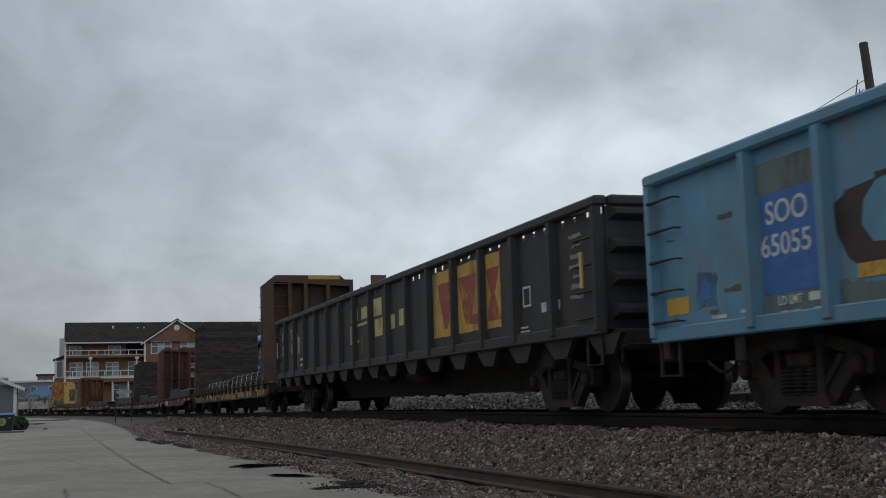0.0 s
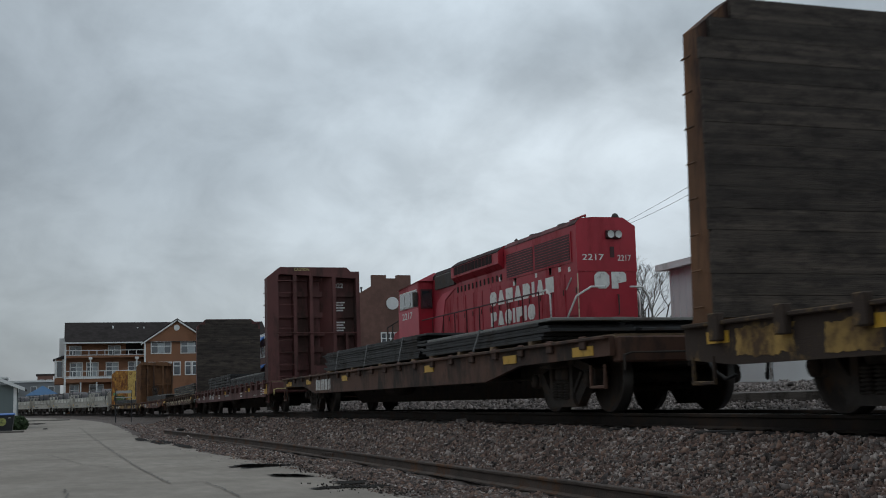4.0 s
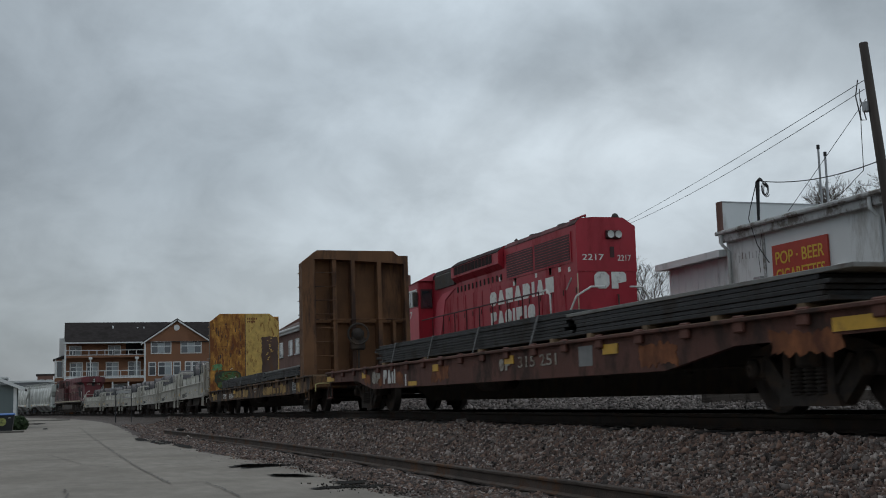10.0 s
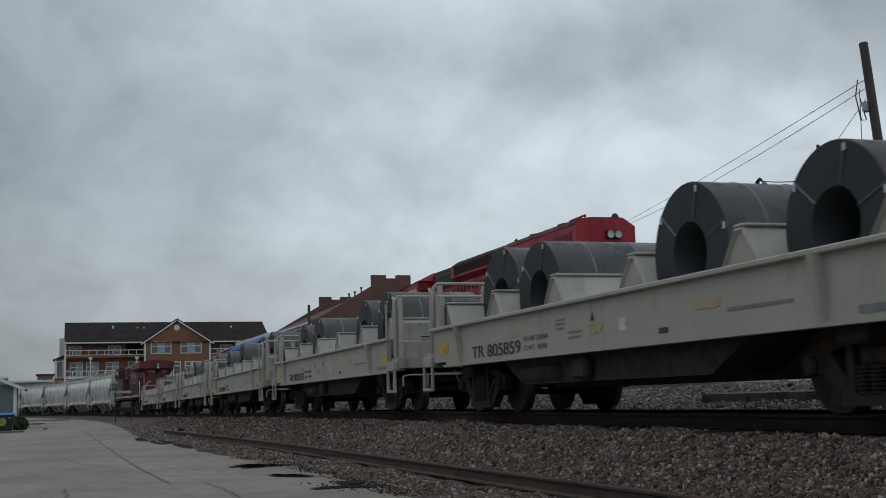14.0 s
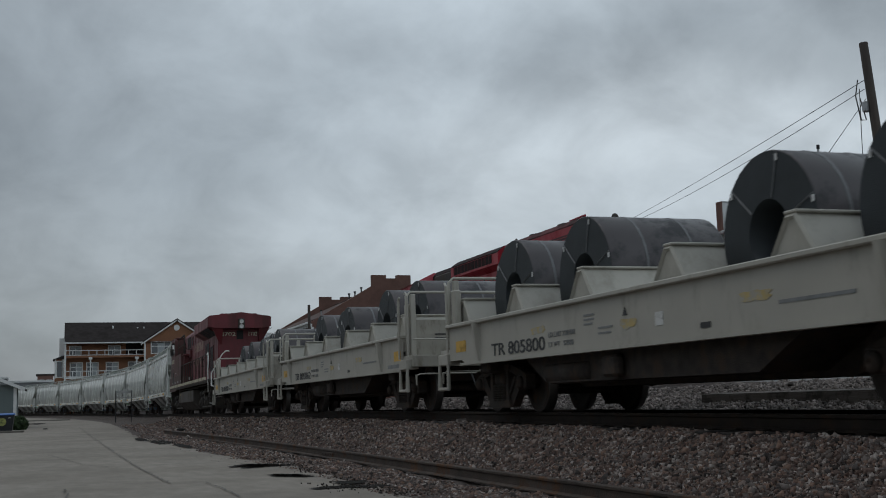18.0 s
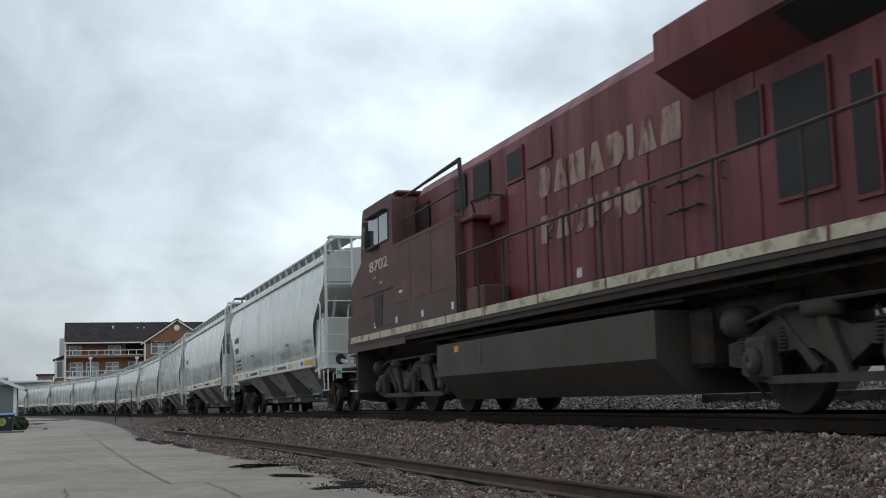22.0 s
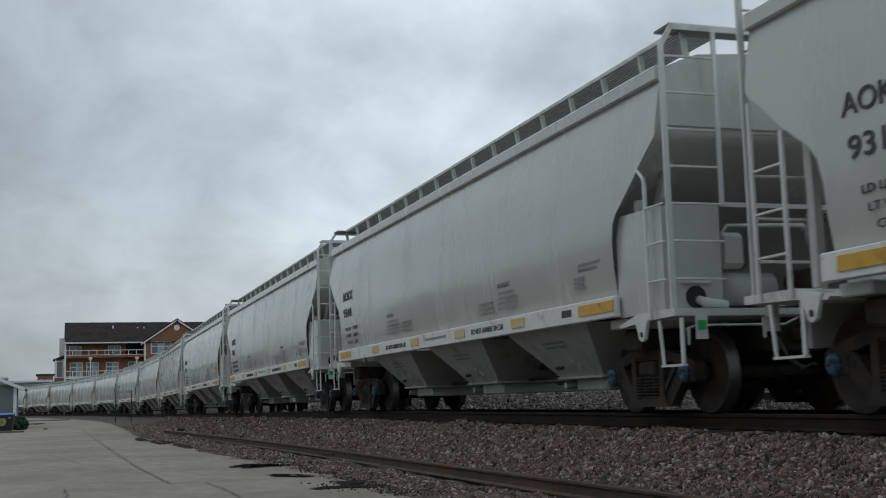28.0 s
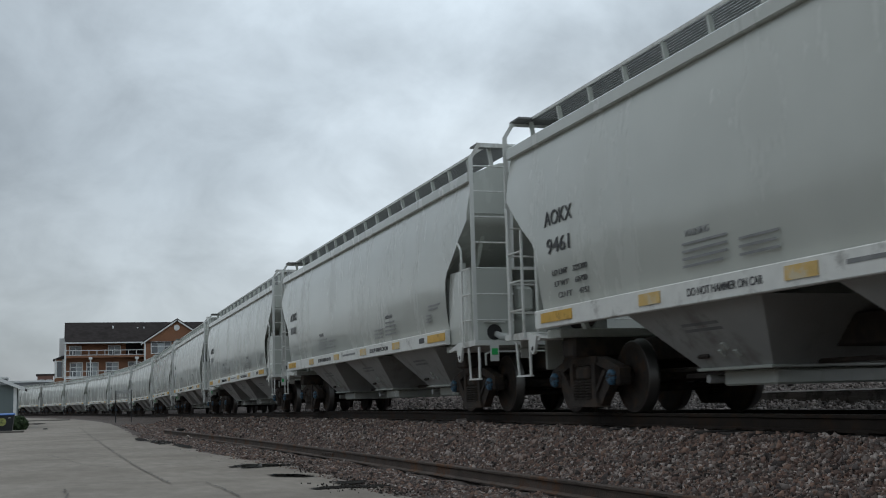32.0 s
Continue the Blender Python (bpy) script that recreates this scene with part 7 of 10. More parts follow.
# only the last car carries its brake wheel on the leading end
for car in coil_cars[1:]:
    for c in [c for c in car.children if c.name.startswith(("brake_wheel", "brake_box", "brake_chain"))]:
        for sub_part in list(c.children):
            bpy.data.objects.remove(sub_part)
        bpy.data.objects.remove(c)
    part("end_rail", bm_pipe([(CH + 0.52, -1.40, 1.36), (CH + 0.52, 1.40, 1.36)], 0.022, 6), M["coil_car"], car)
for i, number in enumerate(("805838", "805862", "805800", "805831", "805853", "805859")):
    car = coil_cars[i]
    mid = 74.15 + 15.36 * i
    lettering(car, "TR " + number, -4.20, -1.506, 0.865, 0.19, M["black_paint"], 2.05, name="car_number")
    lettering(car, "LD LMT 228400", -2.02, -1.506, 1.02, 0.07, M["faded_print"], 0.85, name="load_limit")
    lettering(car, "LT WT   57600", -2.02, -1.506, 0.89, 0.07, M["faded_print"], 0.80, name="light_weight")
    TRAIN.append((car, mid, 4.95, [c for c in car.children if c.name.startswith("wheelset")]))
    for k, near, wdt, r in LOADS[i]:
        key = (r, wdt)
        if key not in COILS:
            COILS[key] = coil(r, wdt, 0)
        # it lies in the trough between two saddles
        slope = math.atan2(0.80, 0.61)
        xm = (APEX[k] + APEX[k + 1]) / 2
        # saddle faces run from (apex + 0.05, 1.90) to (apex + 0.66, 1.10)
        z = 1.90 + (r - (1.168 - 0.05) * math.sin(slope)) / math.cos(slope) + 0.004
        c = empty("steel_coil")
        tagged(c, "dark grey rolled steel coil banded with steel straps", "steel coil", "steel coils on the coil cars")
        bd = part("coil_body", COILS[key], None, c)
        bd.location = (xm, near, z)
        for q in (0.3, 0.7):
            s = part("band", bm_lathe([(r - 0.004, -0.02), (r + 0.006, -0.02), (r + 0.006, 0.02), (r - 0.004, 0.02)], 32, "y", (xm, near + wdt * q, z)), M["strap_grey"], c)
        for a in (75, 20, 140):
            ca, sa = math.cos(radians(a)), math.sin(radians(a))
            yv = near - 0.004
            p0, p1 = (xm + ca * (r - 0.02), yv, z + sa * (r - 0.02)), (xm + ca * 0.37, yv, z + sa * 0.37)
            part("eye_band", bm_rod(p0, p1, 0.012, 4), M["strap_grey"], c)
            part("band_clip", bm_box(p0[0] - 0.02, p0[0] + 0.02, yv - 0.01, yv, p0[2] - 0.09, p0[2] - 0.02), M["strap_white"], c)
        if wdt > 1.6:
            a0 = radians(118)
            part("paper_label", bm_hull([(xm + (r + 0.008) * math.cos(a0 + da), near + wdt * q, z + (r + 0.008) * math.sin(a0 + da)) for da, q in ((0, 0.72), (0.14, 0.72), (0.14, 0.88), (0, 0.88))], [(0, 1, 2, 3)]), M["strap_white"], c)
        TRAIN.append((c, mid, 4.95, []))


# ---- locomotives ----
M["maroon"] = material("maroon", (0.150, 0.020, 0.027), 0.5, vary=0.15, vary_scale=1.2, stain=(0.085, 0.026, 0.026), stain_amount=0.45, stain_scale=1.3, streak=5, bump=0.06, edge=0.09)
M["dusty_maroon"] = material("dusty_maroon", (0.115, 0.036, 0.036), 0.6, vary=0.15, vary_scale=1.5, stain=(0.088, 0.060, 0.050), stain_amount=0.52, stain_scale=0.8, streak=0.6, bump=0.08, edge=0.14)
M["bright_red"] = material("bright_red", (0.345, 0.0095, 0.024), 0.45, vary=0.12, vary_scale=1.5, stain=(0.27, 0.012, 0.022), stain_amount=0.40, stain_scale=1.4, streak=3, bump=0.05)
M["roof_grime"] = material("roof_grime", (0.105, 0.018, 0.022), 0.75, vary=0.25, vary_scale=2, stain=(0.05, 0.022, 0.022), stain_amount=0.5, stain_scale=1.5, bump=0.1)
M["pink_red"] = material("pink_red", (0.50, 0.085, 0.11), 0.5, vary=0.08, vary_scale=1.5, bump=0.05)
M["dusty_cream"] = material("dusty_cream", (0.30, 0.21, 0.17), 0.7, vary=0.2, vary_scale=4, stain=(0.14, 0.05, 0.05), stain_amount=0.5, stain_scale=4, streak=3, bump=0.05)
M["soot_black"] = material("soot_black", (0.022, 0.014, 0.014), 0.8, spec=0.2, vary=0.3, vary_scale=2, stain=(0.06, 0.016, 0.018), stain_amount=0.4, stain_scale=2.0, bump=0.15)
M["red_shade"] = material("red_shade", (0.05, 0.010, 0.012), 0.6, vary=0.2, bump=0.05)
M["loco_black"] = material("loco_black", (0.050, 0.045, 0.041), 0.7, spec=0.3, vary=0.25, stain=(0.080, 0.068, 0.056), stain_amount=0.45, stain_scale=1.6, bump=0.2)
M["tank_grey"] = material("tank_grey", (0.066, 0.057, 0.050), 0.65, spec=0.3, vary=0.15, vary_scale=1.2, stain=(0.080, 0.070, 0.058), stain_amount=0.4, stain_scale=0.9, streak=2, bump=0.1)
M["road_dust"] = material("road_dust", (0.088, 0.062, 0.055), 0.75, vary=0.15, vary_scale=1.5, stain=(0.105, 0.060, 0.055), stain_amount=0.45, stain_scale=0.9, streak=2, bump=0.08, edge=0.14)
M["screen"] = material("screen", (0.010, 0.010, 0.011), 0.7, vary=0.2, bump=0.6, bump_scale=90)
M["cream_stripe"] = material("cream_stripe", (0.50, 0.46, 0.34), 0.6, vary=0.15, stain=(0.22, 0.17, 0.11), stain_amount=0.42, stain_scale=2.5, bump=0.05)
M["cream_letter"] = material("cream_letter", (0.55, 0.52, 0.40), 0.6, vary=0.15, stain=(0.24, 0.12, 0.10), stain_amount=0.36, stain_scale=3, bump=0.05)
M["rail_white"] = material("rail_white", (0.68, 0.68, 0.65), 0.5, vary=0.1, stain=(0.25, 0.22, 0.2), stain_amount=0.3, stain_scale=4, bump=0.05)


def glass(name, tint=(0.02, 0.025, 0.03), rough=0.05):
    m = bpy.data.materials.new(name)
    m.use_nodes = True
    b = m.node_tree.nodes["Principled BSDF"]
    b.inputs["Base Color"].default_value = (*tint, 1)
    b.inputs["Roughness"].default_value = rough
    b.inputs["Specular IOR Level"].default_value = 0.8
    b.inputs["Coat Weight"].default_value = 0.6
    b.inputs["Coat Roughness"].default_value = 0.03
    return m


M["dark_glass"] = glass("dark_glass")
M["sky_glass"] = glass("sky_glass", (0.07, 0.08, 0.085), 0.06)
M["lamp_glass"] = glass("lamp_glass", (0.5, 0.5, 0.48), 0.1)


def six_wheel_truck(car, x):
    def frame_bm():
        prof = [(-2.75, 0.50), (-2.75, 0.72), (-2.3, 0.80), (-1.75, 0.98), (-1.25, 0.98), (-0.75, 0.80), (-0.35, 0.80), (0.1, 0.98), (0.7, 0.98), (1.2, 0.80), (1.7, 0.98), (2.3, 0.95), (2.75, 0.72), (2.75, 0.5), (2.2, 0.42), (1.8, 0.62), (1.3, 0.62), (0.9, 0.40), (0.5, 0.62), (-0.5, 0.62), (-0.9, 0.40), (-1.3, 0.62), (-1.8, 0.62), (-2.2, 0.42)]
        return bm_prism(prof, -0.07, 0.07)
    t = part("truck", bm_box(-2.3, 2.3, -0.9, 0.9, 0.55, 0.85, 0.05), M["loco_black"], car)
    t.location.x = x
    out = []
    for sy in (-1, 1):
        f = part("side_frame", shared("loco_frame", frame_bm, M["loco_black"]), M["loco_black"], t)
        f.location = (0, sy * 1.08, 0)
        for dx in (-2.1, 0.0, 2.1):
            b = part("axle_box", shared("axle_box", lambda: bm_box(-0.22, 0.22, -0.10, 0.10, -0.2, 0.24, 0.05), M["loco_black"]), M["loco_black"], t)
            b.location = (dx, sy * 1.17, 0.53)
            c = part("bearing_cap", shared("loco_cap", lambda: bm_lathe([(0.02, -0.07), (0.10, -0.07), (0.14, -0.02), (0.14, 0.02), (0.02, 0.02)], 16), M["loco_black"], True), M["loco_black"], t)
            c.location = (dx, sy * 1.28, 0.53)
            for k in (-0.34, 0.34):
                s = part("spring", shared("spring", spring_bm, M["truck"], True), M["loco_black"], t)
                s.location = (dx + k, sy * 1.12, 0.42)
        part("equaliser", bm_prism([(-2.4, 0.40), (-1.9, 0.30), (-0.2, 0.30), (0.2, 0.30), (1.9, 0.30), (2.4, 0.40), (2.4, 0.48), (1.9, 0.38), (-1.9, 0.38), (-2.4, 0.48)], min(sy * 1.18, sy * 1.23), max(sy * 1.18, sy * 1.23)), M["loco_black"], t)
        for dx in (-1.72, -0.42, 0.42, 1.72):
            part("brake_shoe", bm_box(dx - 0.07, dx + 0.07, min(sy * 0.72, sy * 0.84), max(sy * 0.72, sy * 0.84), 0.32, 0.78, 0.02), M["truck"], t)
            part("hanger", bm_rod((dx, sy * 1.12, 0.95), (dx + 0.05, sy * 0.95, 0.5), 0.028, 6), M["loco_black"], t)
        for dx in (-1.05, 1.05):
            part("brake_cylinder", bm_rod((dx - 0.25, sy * 1.2, 0.98), (dx + 0.22, sy * 1.2, 0.98), 0.085, 12), M["loco_black"], t, smooth=True)
            part("brake_lever", bm_hull([(dx - 0.1, sy * 1.22, 0.9), (dx + 0.05, sy * 1.22, 0.9), (dx + 0.35, sy * 1.22, 0.35), (dx + 0.22, sy * 1.22, 0.3), (dx - 0.1, sy * 1.17, 0.9), (dx + 0.05, sy * 1.17, 0.9), (dx + 0.35, sy * 1.17, 0.35), (dx + 0.22, sy * 1.17, 0.3)],
                                        [(0, 1, 2, 3), (4, 7, 6, 5), (0, 4, 5, 1), (1, 5, 6, 2), (2, 6, 7, 3), (3, 7, 4, 0)]), M["loco_black"], t)
        for dx in (-1.5, 1.5):
            part("frame_brace", bm_hull([(dx - 0.40, sy * 1.10, 0.96), (dx - 0.28, sy * 1.10, 0.96), (dx + 0.30, sy * 1.10, 0.46), (dx + 0.20, sy * 1.10, 0.40), (dx - 0.40, sy * 1.17, 0.96), (dx - 0.28, sy * 1.17, 0.96), (dx + 0.30, sy * 1.17, 0.46), (dx + 0.20, sy * 1.17, 0.40)],
                                        [(0, 1, 2, 3), (4, 7, 6, 5), (0, 4, 5, 1), (1, 5, 6, 2), (2, 6, 7, 3), (3, 7, 4, 0)]), M["loco_black"], t)
        part("brake_pipe", bm_pipe([(-2.6, sy * 1.16, 0.88), (-1.6, sy * 1.24, 1.03), (1.7, sy * 1.24, 1.05), (2.6, sy * 1.16, 0.86)], 0.022, 6), M["loco_black"], t)
        part("sand_pipe", bm_pipe([(-2.55, sy * 1.15, 1.05), (-2.72, sy * 1.05, 0.6), (-2.66, sy * 0.78, 0.16)], 0.025, 6), M["loco_black"], t)
        part("brake_cylinder", bm_lathe([(0.02, -2.72), (0.14, -2.72), (0.16, -2.66), (0.16, -2.40), (0.10, -2.34), (0.02, -2.34)], 14, "x", (0, sy * 1.12, 0.94)), M["loco_black"], t, smooth=True)
    for dx in (-2.1, 0.0, 2.1):
        out.append(wheelset(car, x + dx, 0.533))
    return out


def road_locomotive():
    """The dusty maroon engine in the train; its cab is at -x, its long hood leads."""
    car = empty("locomotive")
    m, d, k = M["maroon"], M["dusty_maroon"], M["loco_black"]
    part("underframe", bm_box(-10.9, 10.6, -0.85, 0.85, 1.10, 1.44, 0.02), M["truck"], car)
    for sy in (-1, 1):
        part("deck_edge", bm_box(-10.9, 10.3, sy * 1.46 - 0.04, sy * 1.46 + 0.04, 1.36, 1.46), M["truck"], car)
        part("air_pipe", bm_pipe([(-6.8, sy * 1.30, 1.30), (9.0, sy * 1.30, 1.30)], 0.028, 6), M["truck"], car)
        part("air_pipe", bm_pipe([(-4.8, sy * 1.22, 1.22), (-2.2, sy * 1.22, 1.22), (-2.0, sy * 1.28, 1.28), (3.0, sy * 1.28, 1.24)], 0.022, 6), M["truck"], car)
        for i in range(12):
            part("deck_bracket", bm_hull([(-6.4 + i * 1.3, sy * 1.44, 1.42), (-6.34 + i * 1.3, sy * 1.44, 1.42), (-6.34 + i * 1.3, sy * 0.85, 1.42), (-6.4 + i * 1.3, sy * 0.85, 1.42), (-6.4 + i * 1.3, sy * 0.85, 1.15), (-6.34 + i * 1.3, sy * 0.85, 1.15)],
                                         [(0, 1, 2, 3), (0, 3, 4), (1, 5, 2), (0, 4, 5, 1), (2, 5, 4, 3)]), M["truck"], car)
    part("walkway", bm_box(-10.9, 10.3, -1.52, 1.52, 1.44, 1.50), k, car)
    for sy in (-1, 1):
        for a, b in ((-11.2, -8.74), (-8.66, -6.5), (-6.44, -4.5), (-4.44, -2.6), (-2.54, -0.5), (-0.44, 1.6), (1.66, 3.7), (3.76, 5.9), (5.96, 8.6)):
            part("sill_stripe", bm_box(a, b, sy * 1.525 - 0.006, sy * 1.525 + 0.006, 1.50, 1.63), M["cream_stripe"], car)
        part("sill_plate", bm_box(-11.2, 9.2, sy * 1.50 - 0.02, sy * 1.50 + 0.02, 1.47, 1.63), m, car)
    # long hood
    hood = part("long_hood", bm_prism([(-0.98, 1.5), (-0.98, 4.22), (-0.84, 4.42), (0.76, 4.42), (0.88, 4.22), (0.88, 1.5)], -7.7, 8.56, "x"), m, car)
    for i in range(13):
        x = -5.9 + i * 0.78
        part("hood_door", bm_box(x, x + 0.70, -0.995, -0.975, 1.75, 3.55, 0.008), m, hood)
        if i % 2 == 0:
            grab(hood, [(x + 0.08, -1.0, 2.5), (x + 0.08, -1.05, 2.52), (x + 0.08, -1.05, 2.68), (x + 0.08, -1.0, 2.7)], M["loco_black"], 0.010, "door_handle")
    for x0, x1, z0, z1 in ((3.83, 4.26, 2.80, 3.28), (4.51, 5.35, 2.12, 3.28), (5.7, 6.0, 1.95, 3.05), (6.2, 6.5, 1.95, 3.05), (6.65, 6.95, 1.95, 3.05), (7.75, 8.2, 1.8, 2.1), (-2.74, -2.15, 3.62, 4.05)):
        fr = part("intake_frame", bm_box(x0 - 0.05, x1 + 0.05, -1.012, -0.97, z0 - 0.05, z1 + 0.05), m, hood)
        part("intake_screen", bm_box(x0, x1, -1.018, -1.0, z0, z1), M["screen"], fr)
    # radiator wings that overhang the hood
    wing = part("radiator_wing", bm_prism([(-1.46, 3.80), (-1.46, 4.24), (-1.40, 4.29), (0.0, 4.44), (1.26, 4.27), (1.32, 4.23), (1.32, 3.83), (0.90, 3.66), (0.88, 3.50), (-0.98, 3.50)], 2.95, 8.57, "x"), m, car, "overhanging maroon radiator housing")
    part("wing_end", bm_prism([(-1.46, 3.80), (-1.46, 4.24), (-1.40, 4.29), (0.0, 4.44), (1.26, 4.27), (1.32, 4.23), (1.32, 3.83), (1.0, 3.74), (-1.1, 3.74)], 8.56, 9.03, "x"), m, wing)
    for sy in (-1, 1):
        for a, b in ((5.2, 6.7), (6.9, 8.6)):
            part("radiator_screen", bm_hull([(a, sy * 1.43, 3.775), (b, sy * 1.43, 3.775), (b, sy * 1.0, 3.505), (a, sy * 1.0, 3.505), (a, sy * 1.43, 3.765), (b, sy * 1.43, 3.765), (b, sy * 1.0, 3.495), (a, sy * 1.0, 3.495)],
                                            [(0, 1, 2, 3), (4, 7, 6, 5), (0, 4, 5, 1), (1, 5, 6, 2), (2, 6, 7, 3), (3, 7, 4, 0)]), M["screen"], wing)
        part("wing_strut", bm_hull([(8.5, sy * 0.88, 3.0), (8.58, sy * 0.88, 3.0), (9.0, sy * 1.28, 3.79), (8.8, sy * 1.28, 3.79), (8.5, sy * 0.80, 3.0), (8.58, sy * 0.80, 3.0), (9.0, sy * 0.8, 3.79), (8.8, sy * 0.8, 3.79)],
                                   [(0, 1, 2, 3), (4, 7, 6, 5), (0, 4, 5, 1), (1, 5, 6, 2), (2, 6, 7, 3), (3, 7, 4, 0)]), m, wing)
    # rear end of the hood
    part("rear_panel", bm_box(8.56, 8.60, -0.93, 0.84, 1.55, 3.6), m, car)
    hl = part("headlight_box", bm_box(9.0, 9.10, -0.14, 0.14, 3.68, 4.16, 0.03), k, car)
    for z in (3.81, 4.02):
        part("headlight", bm_lathe([(0.005, 9.105), (0.085, 9.105), (0.095, 9.12), (0.06, 9.11), (0.005, 9.108)], 16, "x", (0, 0, z)), M["lamp_glass"], hl)
    part("rear_slot", bm_box(8.60, 8.615, -0.16, 0.14, 3.26, 3.66), M["screen"], car)
    for yy in (0.05, 0.28):
        part("rear_pipe", bm_box(8.60, 8.64, yy, yy + 0.07, 1.6, 2.6), k, car)
    lettering(car, "8702", 8.612, -0.86, 3.42, 0.17, M["cream_letter"], 0.66, name="engine_number", turn=90)
    lettering(car, "8702", 8.612, 0.36, 3.42, 0.17, M["cream_letter"], 0.40, name="engine_number", turn=90)
    # cab and nose
    cab = part("cab", bm_prism([(-10.25, 1.5), (-10.25, 3.52), (-10.12, 4.15), (-10.0, 4.32), (-7.85, 4.32), (-7.75, 4.2), (-7.75, 1.5)], -1.50, 1.50), d, car, "dusty maroon cab with side windows")
    nose = part("nose", bm_prism([(-11.62, 1.5), (-11.62, 2.80), (-10.25, 3.42), (-10.25, 1.5)], -1.40, 1.40), d, car)
    part("nose_side", bm_box(-11.55, -7.0, -1.51, -1.495, 1.30, 1.62), M["road_dust"], car)
    part("side_cabinet", bm_prism([(-7.75, 1.5), (-7.75, 3.26), (-3.95, 3.26), (-3.95, 1.5)], -1.50, 1.50), d, car)
    part("side_cabinet_seam", bm_box(-7.7, -4.0, -1.504, -1.495, 2.09, 2.105), k, car)
    part("side_skirt", bm_box(-11.5, -3.96, -1.508, -1.495, 1.63, 2.085), M["road_dust"], car, "lower cab side grey with road dust")
    part("corner_column", bm_box(-3.94, -3.50, -1.36, -0.97, 1.5, 3.12, 0.02), m, car)
    part("column_step", bm_box(-3.94, -3.30, -1.42, -0.97, 3.12, 3.20, 0.02), m, car)
    part("grab_iron", bm_pipe([(-3.5, -1.30, 3.25), (-3.45, -1.38, 3.42), (-2.9, -1.30, 3.46), (-2.85, -1.0, 3.42)], 0.018, 6), k, car)
    part("cabinet_edge", bm_box(-7.75, -3.95, -1.506, -1.49, 3.20, 3.27), d, car)
    for x in (-6.6, -5.3):
        part("side_cabinet_seam", bm_box(x, x + 0.015, -1.504, -1.495, 2.10, 3.2), k, car)
    part("access_panel", bm_box(-1.95, -1.0, -1.008, -0.99, 3.66, 4.14, 0.01), m, car)
    for x in (2.35, 2.75):
        for z in (2.3, 2.62):
            part("grab_iron", bm_pipe([(x, -0.99, z), (x, -1.07, z), (x + 0.32, -1.07, z), (x + 0.32, -0.99, z)], 0.012, 6), k, car)
    part("blower_box", bm_box(-3.4, -2.9, -1.10, -0.97, 3.0, 3.42, 0.02), m, car)
    for x0, x1 in ((-5.35, -4.75), (-4.35, -3.55)):
        part("louvre", bm_box(x0, x1, -1.012, -0.99, 3.55, 4.15), M["screen"], car)
    roof = part("cab_roof", bm_box(-10.2, -7.7, -1.42, 1.42, 4.30, 4.37, 0.03), d, car)
    for x0, x1 in ((-9.51, -8.75), (-8.66, -8.04)):
        fr = part("window_frame", bm_box(x0 - 0.05, x1 + 0.05, -1.515, -1.49, 3.40, 4.05, 0.01), M["tank_grey"], cab)
        part("pane", bm_box(x0, x1, -1.52, -1.50, 3.44, 4.01), M["sky_glass"], fr)
        part("sun_shade", bm_box(x0, x1, -1.62, -1.51, 4.03, 4.05), k, fr)
    part("front_pane", bm_hull([(-10.262, -1.25, 3.55), (-10.262, -0.2, 3.55), (-10.16, -0.2, 3.95), (-10.16, -1.25, 3.95)], [(0, 1, 2, 3)]), M["dark_glass"], cab)
    fr = part("window_frame", bm_box(-9.92, -9.64, -1.515, -1.49, 3.42, 4.02, 0.06), d, cab)
    part("pane", bm_box(-9.89, -9.67, -1.522, -1.50, 3.46, 3.98, 0.05), M["sky_glass"], fr)
    part("mirror", bm_box(-9.52, -9.46, -1.62, -1.52, 3.42, 3.80, 0.01), k, cab)
    part("arm_rest", bm_box(-9.50, -8.74, -1.60, -1.515, 3.36, 3.41, 0.01), k, cab)
    part("nose_door", bm_box(-9.15, -8.56, -1.514, -1.49, 1.75, 2.38), M["screen"], car)
    for x0, x1, z in ((-10.08, -7.78, 2.44), (-9.22, -7.72, 1.715)):
        part("door_seam", bm_box(x0, x1, -1.513, -1.495, z, z + 0.014), k, cab)
    for x, z in ((-9.25, 2.74), (-8.75, 2.60), (-7.35, 2.28)):
        part("notice", bm_box(x, x + 0.22, -1.508, -1.495, z, z + 0.05), M["faded_white"] if z > 2.5 else M["rail_white"], cab)
    part("intake_screen", bm_box(-7.74, -6.85, -1.02, -0.985, 3.30, 4.02), M["soot_black"], car, "dark screen in the recess behind the cab")
    lettering(car, "8702", -9.54, -1.506, 2.91, 0.22, M["cream_letter"], 1.42, name="engine_number")
    for x in (-9.2, -7.6, -5.9, -4.2, 0.8):
        part("notice", bm_box(x, x + 0.12, -1.513, -1.50, 1.72, 1.84), M["rail_white"], car)
    part("tool_box", bm_box(-3.6, -2.8, -1.45, -1.02, 1.5, 2.0, 0.02), d, car)
    part("exhaust_stack", bm_box(-2.9, -1.9, -0.55, 0.55, 4.30, 4.44, 0.03), k, car)
    # cream trade mark in plain letter shapes, half hidden by dust
    marks(car, ("round", "wedge", "block", "wedge", "half", "post", "wedge", "block"), -1.55, -1.0, 3.14, 0.44, 0.48, 0.10, M["dusty_cream"])
    marks(car, ("flag", "wedge", "round", "post", "flag", "post", "round"), -1.48, -1.0, 2.46, 0.40, 0.44, 0.10, M["dusty_cream"])
